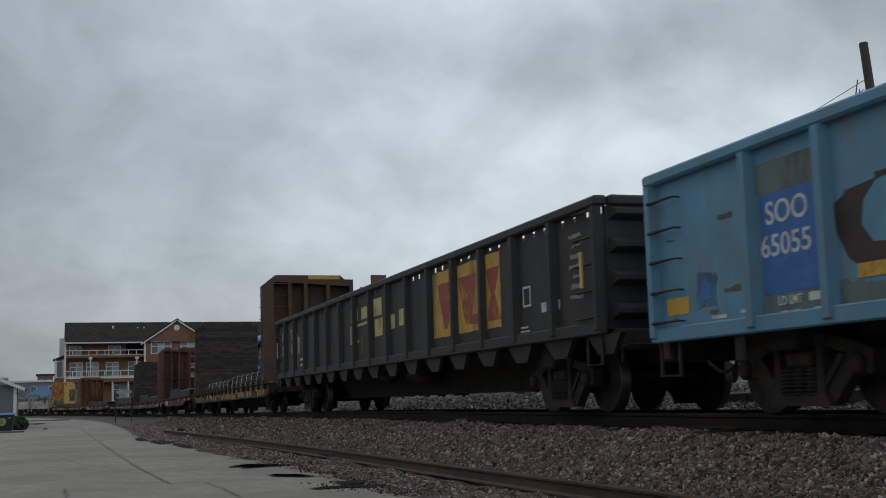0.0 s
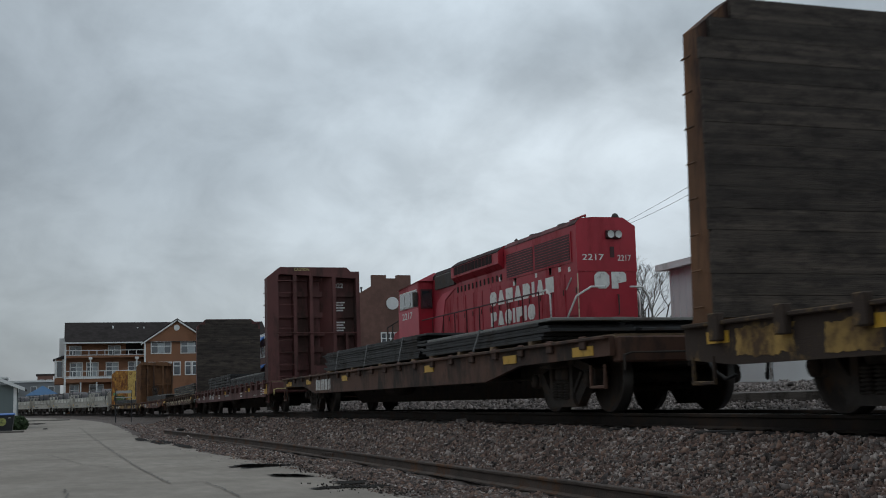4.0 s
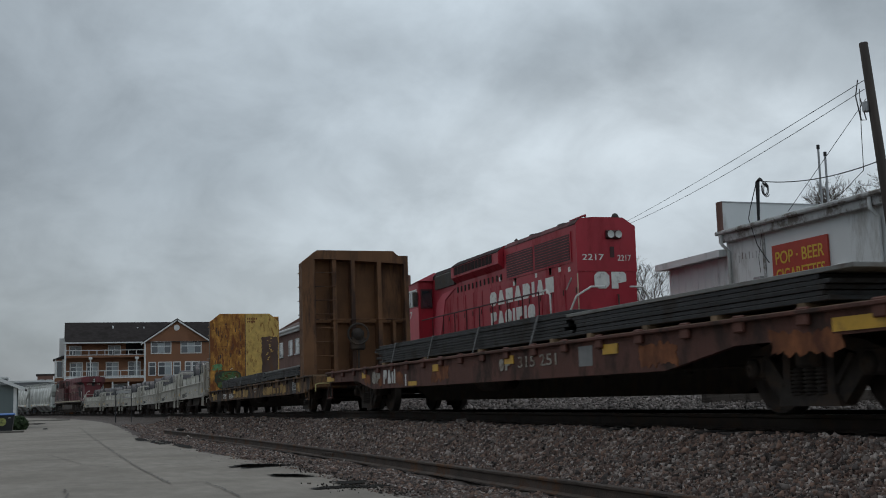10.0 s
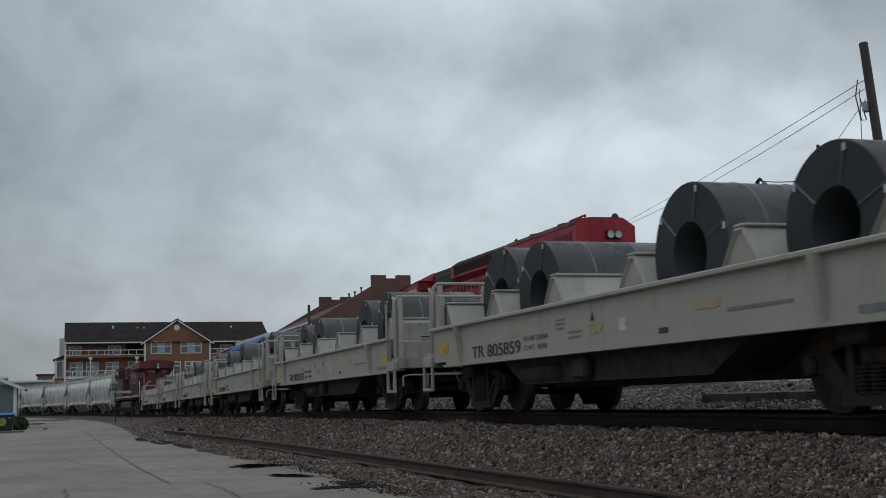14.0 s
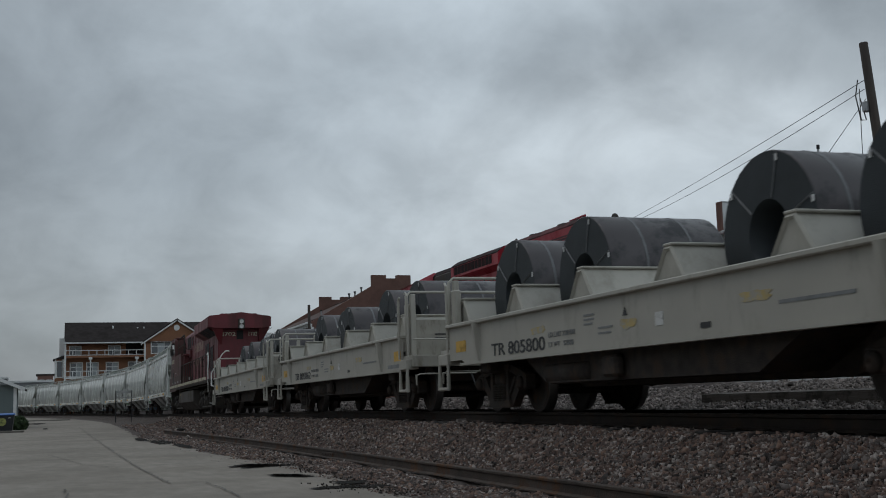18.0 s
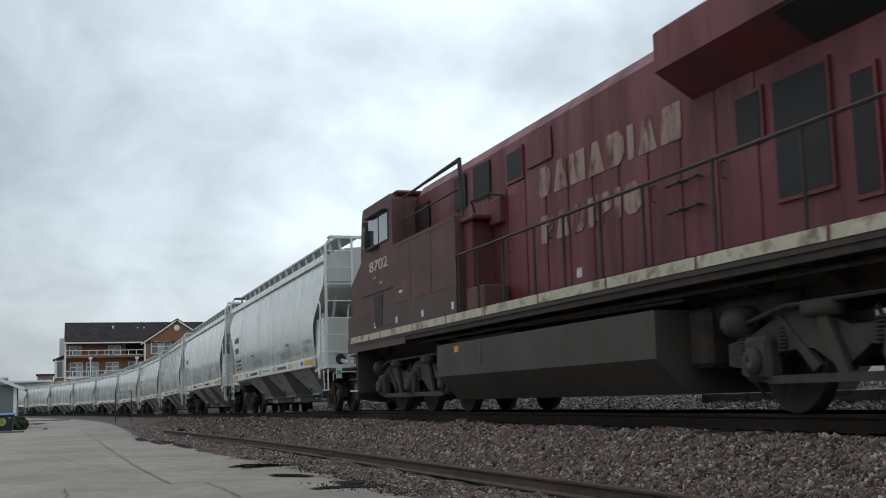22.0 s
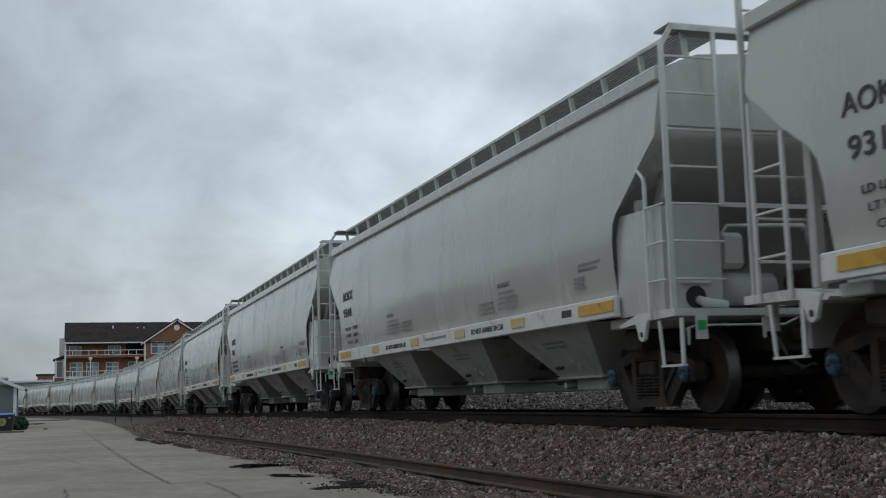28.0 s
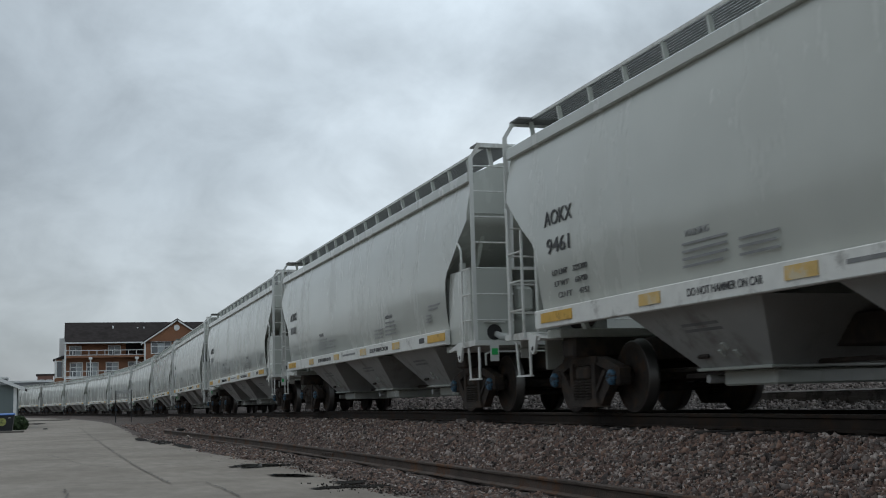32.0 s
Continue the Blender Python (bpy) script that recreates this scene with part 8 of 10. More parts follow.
    # tank, air tanks, trucks
    part("fuel_tank", bm_prism([(-1.48, 1.16), (-1.48, 0.62), (-1.10, 0.22), (1.10, 0.22), (1.48, 0.62), (1.48, 1.16)], -5.15, 2.70, "x"), M["tank_grey"], car, "dark grey fuel tank with sloped flanks")
    part("tank_gauge", bm_box(-3.0, -2.93, -1.49, -1.475, 0.75, 1.10), M["rust"], car)
    part("tank_tag", bm_box(-4.2, -4.0, -1.487, -1.475, 1.0, 1.1), M["reflector"], car)
    part("air_tank", bm_rod((3.0, -0.86, 1.08), (4.6, -0.86, 1.08), 0.16, 14), M["truck"], car, smooth=True)
    part("sand_box", bm_box(2.75, 3.2, -1.1, 1.1, 0.5, 1.15, 0.05), M["truck"], car)
    w = six_wheel_truck(car, -7.6) + six_wheel_truck(car, 6.4)
    # handrails
    xs_ = [-3.8, -2.9, -1.8, -0.6, 0.4, 1.5, 2.6, 4.1, 5.6, 7.0, 8.5]
    for sy in (-1, 1):
        part("handrail", bm_pipe([(-3.95, sy * 1.5, 2.58), (8.9, sy * 1.5, 2.58)], 0.022, 6), k, car)
        for x in xs_:
            part("stanchion", bm_rod((x, sy * 1.5, 1.45), (x, sy * 1.5, 2.6), 0.022, 6), k, car)
        part("end_handrail", bm_pipe([(8.9, sy * 1.5, 2.58), (9.25, sy * 1.5, 2.64), (9.42, sy * 1.5, 2.5), (9.25, sy * 1.5, 1.9), (9.38, sy * 1.5, 0.95)], 0.025, 8), M["rail_white"], car, smooth=True)
        part("end_handrail", bm_pipe([(10.75, sy * 0.75, 2.64), (10.72, sy * 0.9, 2.64), (10.6, sy * 1.05, 2.5), (10.42, sy * 1.48, 1.72), (10.45, sy * 1.48, 1.2), (10.6, sy * 1.2, 1.1)], 0.025, 8), M["rail_white"], car, smooth=True)
        part("roof_rail", bm_pipe([(-7.6, sy * 1.3, 3.3), (-7.6, sy * 1.3, 4.2), (-4.2, sy * 1.3, 4.27), (-4.1, sy * 1.3, 3.25)], 0.022, 6), k, car)
        part("roof_rail", bm_pipe([(-7.7, sy * 1.3, 3.75), (-4.15, sy * 1.3, 3.78)], 0.018, 6), k, car)
        part("front_handrail", bm_pipe([(-11.55, sy * 1.46, 2.4), (-11.75, sy * 1.44, 2.3), (-11.8, sy * 1.42, 1.0)], 0.022, 6), M["rail_white"], car)
        # stairwells
        for sx, x0 in ((1, 9.4), (-1, -11.7)):
            st = part("stairwell", bm_hull([(x0 + (0 if sx > 0 else 0.75), sy * 1.45, 1.44), (x0 + (0.0 if sx > 0 else 0.75), sy * 1.45, 0.42), (x0 + (0.05 if sx > 0 else 0.8), sy * 1.45, 0.42), (x0 + (0.05 if sx > 0 else 0.8), sy * 1.45, 1.44), (x0 + (0 if sx > 0 else 0.75), sy * 0.8, 1.44), (x0 + (0.0 if sx > 0 else 0.75), sy * 0.8, 0.42), (x0 + (0.05 if sx > 0 else 0.8), sy * 0.8, 0.42), (x0 + (0.05 if sx > 0 else 0.8), sy * 0.8, 1.44)],
                                           [(0, 1, 2, 3), (4, 7, 6, 5), (0, 4, 5, 1), (1, 5, 6, 2), (2, 6, 7, 3), (3, 7, 4, 0)]), k, car)
            for i in range(4):
                z = 0.45 + i * 0.26
                part("tread", bm_box(x0 + 0.06, x0 + 0.74, sy * 1.15 - 0.30 + 0.0, sy * 1.15 + 0.30, z, z + 0.03), M["rail_white"] if i == 0 else k, st)
    for sx in (-1, 1):
        part("pilot", bm_prism([(-1.35, 0.28), (-1.35, 1.3), (1.35, 1.3), (1.35, 0.28), (0.6, 0.18), (-0.6, 0.18)], min(sx * 10.75, sx * 10.9) - (0 if sx > 0 else 0.55), max(sx * 10.75, sx * 10.9) - (0 if sx > 0 else 0.55), "x"), k, car)
        part("end_plate", bm_box(min(sx * 10.2, sx * 10.9), max(sx * 10.2, sx * 10.9), -1.0, 1.0, 1.2, 1.55, 0.04), k, car)
        coupler(car, sx * 10.95 - (0 if sx > 0 else 0.5), sx, 0.84, 0.5)
    part("drop_step", bm_prism([(10.75, 1.5), (10.75, 1.95), (10.95, 2.05), (11.0, 1.5)], -0.9, 0.9), k, car)
    return car, w


eng, w = road_locomotive()
tagged(eng, "dusty maroon diesel locomotive with overhanging radiator wings", "locomotive")
TRAIN.append((eng, 56.1, 8.2, w))


def parked_locomotive():
    """The bright red engine that stands on the side track, its long hood towards the yard's near end."""
    car = empty("locomotive", pose(-35.9, 5.60, 0.25))
    m, k, w_ = M["bright_red"], M["loco_black"], M["rail_white"]
    z0 = 1.75
    part("underframe", bm_box(-8.0, 9.6, -1.30, 1.30, 1.35, z0, 0.02), k, car)
    hood = part("long_hood", bm_prism([(-0.82, z0), (-0.82, 4.22), (-0.66, 4.38), (0.66, 4.38), (0.82, 4.22), (0.82, z0)], -3.2, 8.86, "x"), m, car)
    rear = part("radiator_section", bm_prism([(-0.84, 3.10), (-0.84, 4.33), (-0.72, 4.46), (-0.3, 4.50), (0.5, 4.50), (0.84, 4.28), (0.84, 3.10)], 3.80, 8.875, "x"), m, car)
    part("roof_sheet", bm_prism([(-0.845, 4.30), (-0.845, 4.335), (-0.722, 4.466), (-0.3, 4.506), (0.5, 4.506), (0.845, 4.286), (0.84, 4.26), (0.5, 4.49), (-0.3, 4.49), (-0.71, 4.45), (-0.835, 4.30)], 3.82, 8.86, "x"), M["roof_grime"], rear, "grimy dark red roof")
    for a, b in ((4.05, 6.05), (6.20, 8.50)):
        fr = part("grille_frame", bm_box(a - 0.07, b + 0.07, -0.862, -0.82, 3.37, 4.16), m, rear)
        part("grille", bm_box(a, b, -0.870, -0.845, 3.43, 4.10), M["red_shade"], fr)
        for i in range(9):
            z = 3.47 + i * 0.072
            part("louvre", bm_box(a, b, -0.876, -0.866, z, z + 0.012), m, fr)
    bulge = part("air_intake", bm_prism([(-1.0, 3.90), (-1.0, 4.26), (-0.76, 4.43), (0.76, 4.43), (1.0, 4.26), (1.0, 3.90), (0.82, 3.74), (-0.82, 3.74)], -0.62, 3.74, "x"), m, car)
    part("intake_screen", bm_box(-0.3, 3.2, -1.012, -0.99, 3.97, 4.22), M["soot_black"], bulge)
    for i in range(11):
        x = -0.22 + i * 0.32
        part("screen_bar", bm_box(x, x + 0.03, -1.018, -1.008, 3.97, 4.22), M["roof_grime"], bulge)
    part("soot_sheet", bm_prism([(-1.006, 4.235), (-1.006, 4.268), (-0.766, 4.438), (0.766, 4.438), (1.006, 4.268), (1.006, 4.235), (0.75, 4.42), (-0.75, 4.42)], -0.63, 3.73, "x"), M["soot_black"], bulge, "soot-black top of the intake")
    part("soot_sheet", bm_prism([(-0.826, 4.10), (-0.826, 4.228), (-0.664, 4.388), (0.664, 4.388), (0.826, 4.228), (0.826, 4.10), (0.65, 4.37), (-0.65, 4.37)], -3.18, 3.78, "x"), M["soot_black"], hood, "soot-black hood top")
    part("lifting_eye", bm_lathe([(0.05, -0.015), (0.085, -0.015), (0.085, 0.015), (0.05, 0.015)], 14, "y", (3.86, -0.45, 4.545)), k, rear)
    part("dark_housing", bm_prism([(-0.88, 3.72), (-0.88, 4.16), (-0.70, 4.32), (0.70, 4.32), (0.88, 4.16), (0.88, 3.72)], -2.75, -0.66, "x"), k, car)
    part("roof_fan", bm_rod((5.2, 0, 4.48), (5.2, 0, 4.56), 0.55, 20), k, car)
    part("roof_fan", bm_rod((7.2, 0, 4.48), (7.2, 0, 4.56), 0.55, 20), k, car)
    for i in range(14):
        x = -2.0 + i * 0.78
        door = part("hood_door", bm_box(x, x + 0.70, -0.835, -0.815, 2.0, 3.28, 0.008), m, hood)
        part("door_handle", bm_box(x + 0.60, x + 0.63, -0.85, -0.83, 2.55, 2.70), k, door)
    for i in range(12):
        x = -0.5 + i * 0.36
        part("door_latch", bm_box(x, x + 0.08, -0.845, -0.82, 3.42, 3.60), k, hood)
    for x, z in ((3.35, 3.40), (4.45, 3.16), (6.1, 3.22), (7.7, 3.20), (8.3, 3.14)):
        part("notice", bm_box(x, x + 0.16, -0.842, -0.82, z, z + 0.12), w_, hood)
    part("corner_stripe", bm_box(8.83, 8.868, -0.838, -0.82, 1.9, 3.05), M["cream_stripe"], hood)
    # cab, roof, nose
    cab = part("cab", bm_prism([(-5.75, z0), (-5.75, 3.55), (-5.60, 3.98), (-3.2, 4.08), (-3.2, z0)], -1.34, 1.34), m, car, "bright red cab with wrap-round windows")
    part("cab_side_panel", bm_box(-5.7, -3.22, -1.352, -1.33, z0, 3.16), M["pink_red"], cab)
    part("cab_roof", bm_hull([(-5.75, -1.38, 3.96), (-5.75, 1.38, 3.96), (-3.1, 1.38, 4.08), (-3.1, -1.38, 4.08), (-5.6, -0.8, 4.24), (-5.6, 0.8, 4.24), (-3.1, 0.8, 4.36), (-3.1, -0.8, 4.36)], BOX_FACES), M["pink_red"], cab)
    for a, b in ((-5.45, -4.85), (-4.75, -4.15), (-4.05, -3.45)):
        fr = part("window_frame", bm_box(a - 0.05, b + 0.05, -1.365, -1.33, 3.22, 3.82, 0.01), w_, cab)
        part("pane", bm_box(a, b, -1.375, -1.35, 3.27, 3.77), M["sky_glass"], fr)
    fr = part("window_frame", bm_box(-3.2, -3.17, -1.27, -0.84, 3.12, 3.80, 0.01), M["red_shade"], cab)
    part("pane", bm_box(-3.18, -3.16, -1.22, -0.88, 3.18, 3.74), M["dark_glass"], fr)
    part("mirror", bm_box(-3.36, -3.26, -1.52, -1.36, 3.2, 3.7), k, cab)
    part("nose", bm_prism([(-7.7, z0), (-7.7, 2.35), (-7.5, 2.5), (-5.8, 2.75), (-5.8, z0)], -1.0, 1.0), m, car)
    lettering(car, "2217", -5.20, -1.358, 2.84, 0.24, w_, 1.25, name="engine_number")
    # pale slanted panel behind the cab
    part("slanted_panel", bm_prism([(-3.1, 1.9), (-2.35, 1.9), (-2.20, 2.30), (-1.72, 3.30), (-0.76, 3.58), (-2.0, 3.52), (-2.62, 3.28), (-2.95, 2.6)], -0.856, -0.82), M["pink_red"], car)
    # white trade marks as plain solid shapes
    marks(car, ("round", "wedge", "block", "wedge", "half", "post", "wedge", "block"), 2.54, -0.838, 2.71, 0.42, 0.54, 0.12, w_)
    marks(car, ("flag", "wedge", "round", "post", "flag", "post", "round"), 2.56, -0.838, 2.10, 0.42, 0.50, 0.10, w_)
    for x, z in ((4.55, 3.17), (7.08, 3.18)):
        part("pale_mark", bm_box(x, x + 0.16, -0.84, -0.82, z, z + 0.20), w_, car)
    part("pale_slash", bm_rod((8.17, -0.84, 2.70), (8.50, -0.84, 2.97), 0.025, 4), w_, car)
    xe = 8.878
    marks(car, ("round", "flag"), -0.38, xe, 2.66, 0.43, 0.42, 0.06, w_, True, "end_mark")
    lettering(car, "2217", xe + 0.004, -0.69, 3.39, 0.16, w_, 0.60, name="engine_number", turn=90)
    lettering(car, "2217", xe + 0.004, 0.30, 3.38, 0.155, w_, 0.38, name="engine_number", turn=90)
    hl = part("headlight_box", bm_box(xe - 0.02, xe + 0.08, -0.02, 0.42, 3.94, 4.16, 0.03), M["red_shade"], car)
    for yy in (0.09, 0.31):
        part("headlight", bm_lathe([(0.005, xe + 0.09), (0.085, xe + 0.09), (0.095, xe + 0.11), (0.06, xe + 0.10), (0.005, xe + 0.095)], 16, "x", (0, yy, 4.05)), M["lamp_glass"], hl)
    part("end_door", bm_box(xe - 0.01, xe + 0.01, 0.09, 0.21, 3.46, 3.74), M["red_shade"], car)
    part("end_grab", bm_pipe([(xe, 0.25, 2.0), (xe + 0.07, 0.25, 2.0), (xe + 0.07, 0.25, 2.5), (xe, 0.25, 2.5)], 0.012, 6), k, car)
    part("roof_rail", bm_pipe([(7.8, -0.5, 4.46), (7.8, -0.5, 4.56), (8.75, -0.5, 4.56), (8.75, -0.5, 4.46)], 0.016, 6), m, car)
    part("beacon", bm_lathe([(0.005, 4.48), (0.10, 4.48), (0.10, 4.56), (0.06, 4.64), (0.005, 4.66)], 12, "z", (8.6, 0.42, 0)), k, car, smooth=True)
    part("horn", bm_rod((3.7, -0.4, 4.45), (3.7, -0.4, 4.60), 0.05, 8), k, car)
    # rails and stairs
    for sy in (-1, 1):
        part("handrail", bm_pipe([(-3.1, sy * 1.26, 2.70), (7.4, sy * 1.26, 2.70)], 0.022, 6), M["red_shade"], car)
        for i in range(9):
            x = -1.9 + i * 1.15
            part("stanchion", bm_rod((x, sy * 1.26, z0), (x, sy * 1.26, 2.71), 0.018, 6), M["red_shade"], car)
        part("end_handrail", bm_pipe([(7.4, sy * 1.26, 2.70), (7.9, sy * 1.28, 2.72), (8.1, sy * 1.28, 2.55), (8.12, sy * 1.28, 1.75)], 0.026, 8), w_, car, smooth=True)
        part("end_handrail", bm_pipe([(8.9, sy * 1.26, 1.75), (9.1, sy * 1.0, 2.45), (9.35, sy * 0.7, 2.66), (9.4, sy * 0.35, 2.66)], 0.026, 8), w_, car, smooth=True)
        part("nose_rail", bm_pipe([(-7.8, sy * 1.2, z0), (-7.8, sy * 1.2, 2.75), (-5.9, sy * 1.2, 2.95)], 0.025, 6), k, car)
        part("nose_rail", bm_pipe([(-7.1, sy * 1.2, z0), (-7.1, sy * 1.2, 2.8)], 0.025, 6), k, car)
    part("fuel_tank", bm_prism([(-1.3, 1.35), (-1.3, 0.6), (-1.0, 0.3), (1.0, 0.3), (1.3, 0.6), (1.3, 1.35)], -3.0, 3.0, "x"), k, car)
    for sx in (-1, 1):
        part("pilot", bm_box((9.5 if sx > 0 else -8.0) - 0.08, (9.5 if sx > 0 else -8.0) + 0.08, -1.25, 1.25, 0.3, 1.4, 0.03), k, car)
        coupler(car, 9.6 if sx > 0 else -8.1, sx, 0.84, 0.4)
        freight_truck(car, sx * 5.9, 0.5, base=2.7)
    return car


tagged(parked_locomotive(), "bright red diesel locomotive standing on the side track", "locomotive")


# ---- bare woods across the yard, mirrored in the new paint of the hoppers ----
def far_woods():
    rg = random.Random(77)
    v, f = [], []
    x = -150.0
    while x < 110.0:
        top = 4.6 + 3.4 * noise.noise((x * 0.035, 1.0, 0)) + 1.3 * rg.random()
        y = -54 - 7 * rg.random()
        for k in range(90):
            t = rg.random() ** 0.7
            spread = 2.3 * (1 - 0.75 * t)
            cx, cy, cz = x + rg.uniform(-spread, spread), y + rg.uniform(-1.5, 1.5), GROUND - 0.6 + (top + 1.5) * t
            a, r = rg.uniform(0, math.pi), rg.uniform(0.18, 0.5)
            n = len(v)
            v += [(cx - r * math.cos(a), cy, cz - r * math.sin(a)), (cx + 0.3 * r, cy + 0.2, cz - 0.2 * r), (cx + r * math.cos(a), cy, cz + r * math.sin(a)), (cx - 0.3 * r, cy - 0.2, cz + 0.25 * r)]
            f.append((n, n + 1, n + 2, n + 3))
        x += rg.uniform(1.2, 2.4)
    me = bpy.data.meshes.new("far_woods")
    me.from_pydata(v, [], f)
    me.materials.append(M["woods"])
    return tagged(new("far_woods", me), "dark leafless woods across the paved yard", kind="stuff")


M["woods"] = material("woods", (0.06, 0.058, 0.046), 0.95, spec=0.1, vary=0.3, islands=0.4, bump=0.1)
far_woods()

# ---- stones, puddles, cracks ----
def scatter(name, label, rng_seed, zones, mat):
    """Loose stones as one object of stuff: zones of (x0, x1, d0, d1, count, size), d across the track."""
    r = np.random.RandomState(rng_seed)
    ico = np.array([(-1, -1, -1), (1, -1, -1), (1, 1, -1), (-1, 1, -1), (-1, -1, 1), (1, -1, 1), (1, 1, 1), (-1, 1, 1)]) / 1.35
    quads = ((3, 2, 1, 0), (4, 5, 6, 7), (0, 1, 5, 4), (1, 2, 6, 5), (2, 3, 7, 6), (3, 0, 4, 7))
    tri = np.array([t for q in quads for t in ((q[0], q[1], q[2]), (q[0], q[2], q[3]))])
    V, F, base = [], [], 0
    for x0, x1, d0, d1, n, size in zones:
        x = r.uniform(x0, x1, n)
        d = r.uniform(d0, d1, n)
        yy = np.array([line_y(a) for a in x]) + d
        zz = np.array([ballast_z(a, b) for a, b in zip(x, yy)])
        s = size * r.lognormal(0, 0.33, n)
        shape = ico[None] * r.uniform(0.45, 1.25, (n, 8, 1)) * (s[:, None, None] * r.uniform(0.5, 1.35, (n, 1, 3))) * 0.5
        a = r.uniform(0, 6.28, n)
        b = r.uniform(-1.2, 1.2, n)
        ca, sa, cb_, sb = np.cos(a)[:, None], np.sin(a)[:, None], np.cos(b)[:, None], np.sin(b)[:, None]
        X, Y, Z = shape[..., 0], shape[..., 1], shape[..., 2]
        X, Z = X * cb_ - Z * sb, X * sb + Z * cb_
        X, Y = X * ca - Y * sa, X * sa + Y * ca
        V.append(np.stack([X + x[:, None], Y + yy[:, None], Z + zz[:, None] + s[:, None] * 0.12], -1).reshape(-1, 3))
        F.append((tri[None] + (np.arange(n) * 8)[:, None, None]).reshape(-1, 3) + base)
        base += n * 8
    V, F = np.concatenate(V), np.concatenate(F)
    me = bpy.data.meshes.new(name)
    me.vertices.add(len(V))
    me.vertices.foreach_set("co", V.ravel())
    me.loops.add(F.size)
    me.loops.foreach_set("vertex_index", F.ravel().astype(np.int32))
    me.polygons.add(len(F))
    me.polygons.foreach_set("loop_start", np.arange(0, F.size, 3).astype(np.int32))
    me.update(calc_edges=True)
    me.validate()
    me.materials.append(mat)
    return tagged(new(name, me), label, "gravel", kind="stuff")


scatter("ballast_stones", "angular red-brown and grey ballast stones of the main track", 4, [
    (-14, -6.5, -2.25, -1.1, 30000, 0.034), (-14, -6.5, -3.4, -2.55, 14000, 0.031), (-22, -14, -2.35, -1.1, 24000, 0.037), (-22, -14, -3.7, -2.75, 9000, 0.034),
    (-36, -22, -2.6, -1.1, 27000, 0.037), (-36, -22, -4.2, -3.0, 10000, 0.033), (-75, -36, -4.3, -1.1, 22000, 0.058),
    (-24, -8, -4.1, -3.4, 3500, 0.026), (-50, -22, -4.9, -3.9, 1600, 0.034), (-22, -6.5, -0.6, 0.6, 1500, 0.045)], M["stones"])
scatter("ballast_stones", "pale ballast stones heaped between the tracks", 9, [(-24, -7, 1.35, 4.0, 22000, 0.042), (-60, -24, 1.35, 4.2, 8000, 0.08)], M["far_stones"])
big = empty("big_stone")
part("stone", bm_hull([(-19.5, -1.22, -0.30), (-19.2, -1.25, -0.30), (-19.15, -1.05, -0.28), (-19.5, -1.02, -0.28), (-19.45, -1.18, -0.12), (-19.28, -1.2, -0.11), (-19.25, -1.06, -0.10), (-19.42, -1.05, -0.12)],
                      [(3, 2, 1, 0), (4, 5, 6, 7), (0, 1, 5, 4), (1, 2, 6, 5), (2, 3, 7, 6), (3, 0, 4, 7)]), M["far_stones"], big)
tagged(big, "large pale stone on the edge of the ballast", "stone")

M["water"] = glass("puddle_water", (0.012, 0.012, 0.012), 0.04)
M["mud"] = material("mud", (0.045, 0.039, 0.034), 0.9, vary=0.3, bump=0.4, bump_scale=30, spec=0.1)
M["wet"] = material("wet", (0.020, 0.018, 0.016), 0.9, vary=0.3, bump=0.3, bump_scale=25, spec=0.08)
M["crack"] = material("crack", (0.135, 0.124, 0.110), 0.9, vary=0.3, bump=0.3)
M["patch"] = material("patch", (0.235, 0.217, 0.194), 0.8, spec=0.2, vary=0.1, stain=(0.20, 0.185, 0.165), stain_amount=0.5, stain_scale=0.8, bump=0.35, bump_scale=80)


def blob(name, cx, cy, rx, ry, mat, label, seed, z=GROUND + 0.016, turn=0.0, kind="structure"):
    n = 96
    bm = bmesh.new()
    vs = []
    for i in range(n):
        a = 2 * math.pi * i / n
        k = 1 + 0.55 * noise.noise((math.cos(a) * 1.6 + seed, math.sin(a) * 1.6, seed)) + 0.40 * noise.noise((math.cos(a) * 5, math.sin(a) * 5 + seed, 2)) + 0.22 * noise.noise((math.cos(a) * 14, math.sin(a) * 14 + seed, 4))
        x, y = rx * k * math.cos(a), ry * k * math.sin(a)
        vs.append(bm.verts.new((cx + x * math.cos(turn) - y * math.sin(turn), cy + x * math.sin(turn) + y * math.cos(turn), z)))
    bm.faces.new(vs)
    return tagged(part(name, bm, mat, None), label, kind=kind)


for cx, cy, rx, ry, turn, sd in ((-21.1, -4.34, 0.62, 0.40, 0.0, 1), (-17.95, -4.38, 0.50, 0.20, 0.35, 2)):
    blob("damp_patch", cx, cy, rx * 1.12, ry * 1.15, M["wet"], "dark damp rim of a puddle", sd, GROUND + 0.010, turn)
    blob("puddle", cx + 0.04, cy - 0.02, rx * 0.86, ry * 0.80, M["water"], "shallow puddle of dark water on the asphalt", sd, GROUND + 0.016, turn)
for cx, cy, rx, ry, sd in ((-40.8, -4.98, 2.2, 0.17, 3), (-36.9, -4.72, 2.6, 0.20, 4), (-33.0, -4.42, 2.2, 0.16, 7), (-37.8, -4.45, 1.5, 0.10, 8)):
    blob("damp_patch", cx, cy, rx, ry, M["wet"], "dark wet mud along the stones", sd, GROUND + 0.012)
blob("puddle", -37.2, -4.73, 1.5, 0.07, M["water"], "thin puddle in the mud by the stones", 14, GROUND + 0.018)
blob("damp_patch", -96.0, -9.0, 5.0, 0.5, M["mud"], "damp dark patch on the far yard", 5)
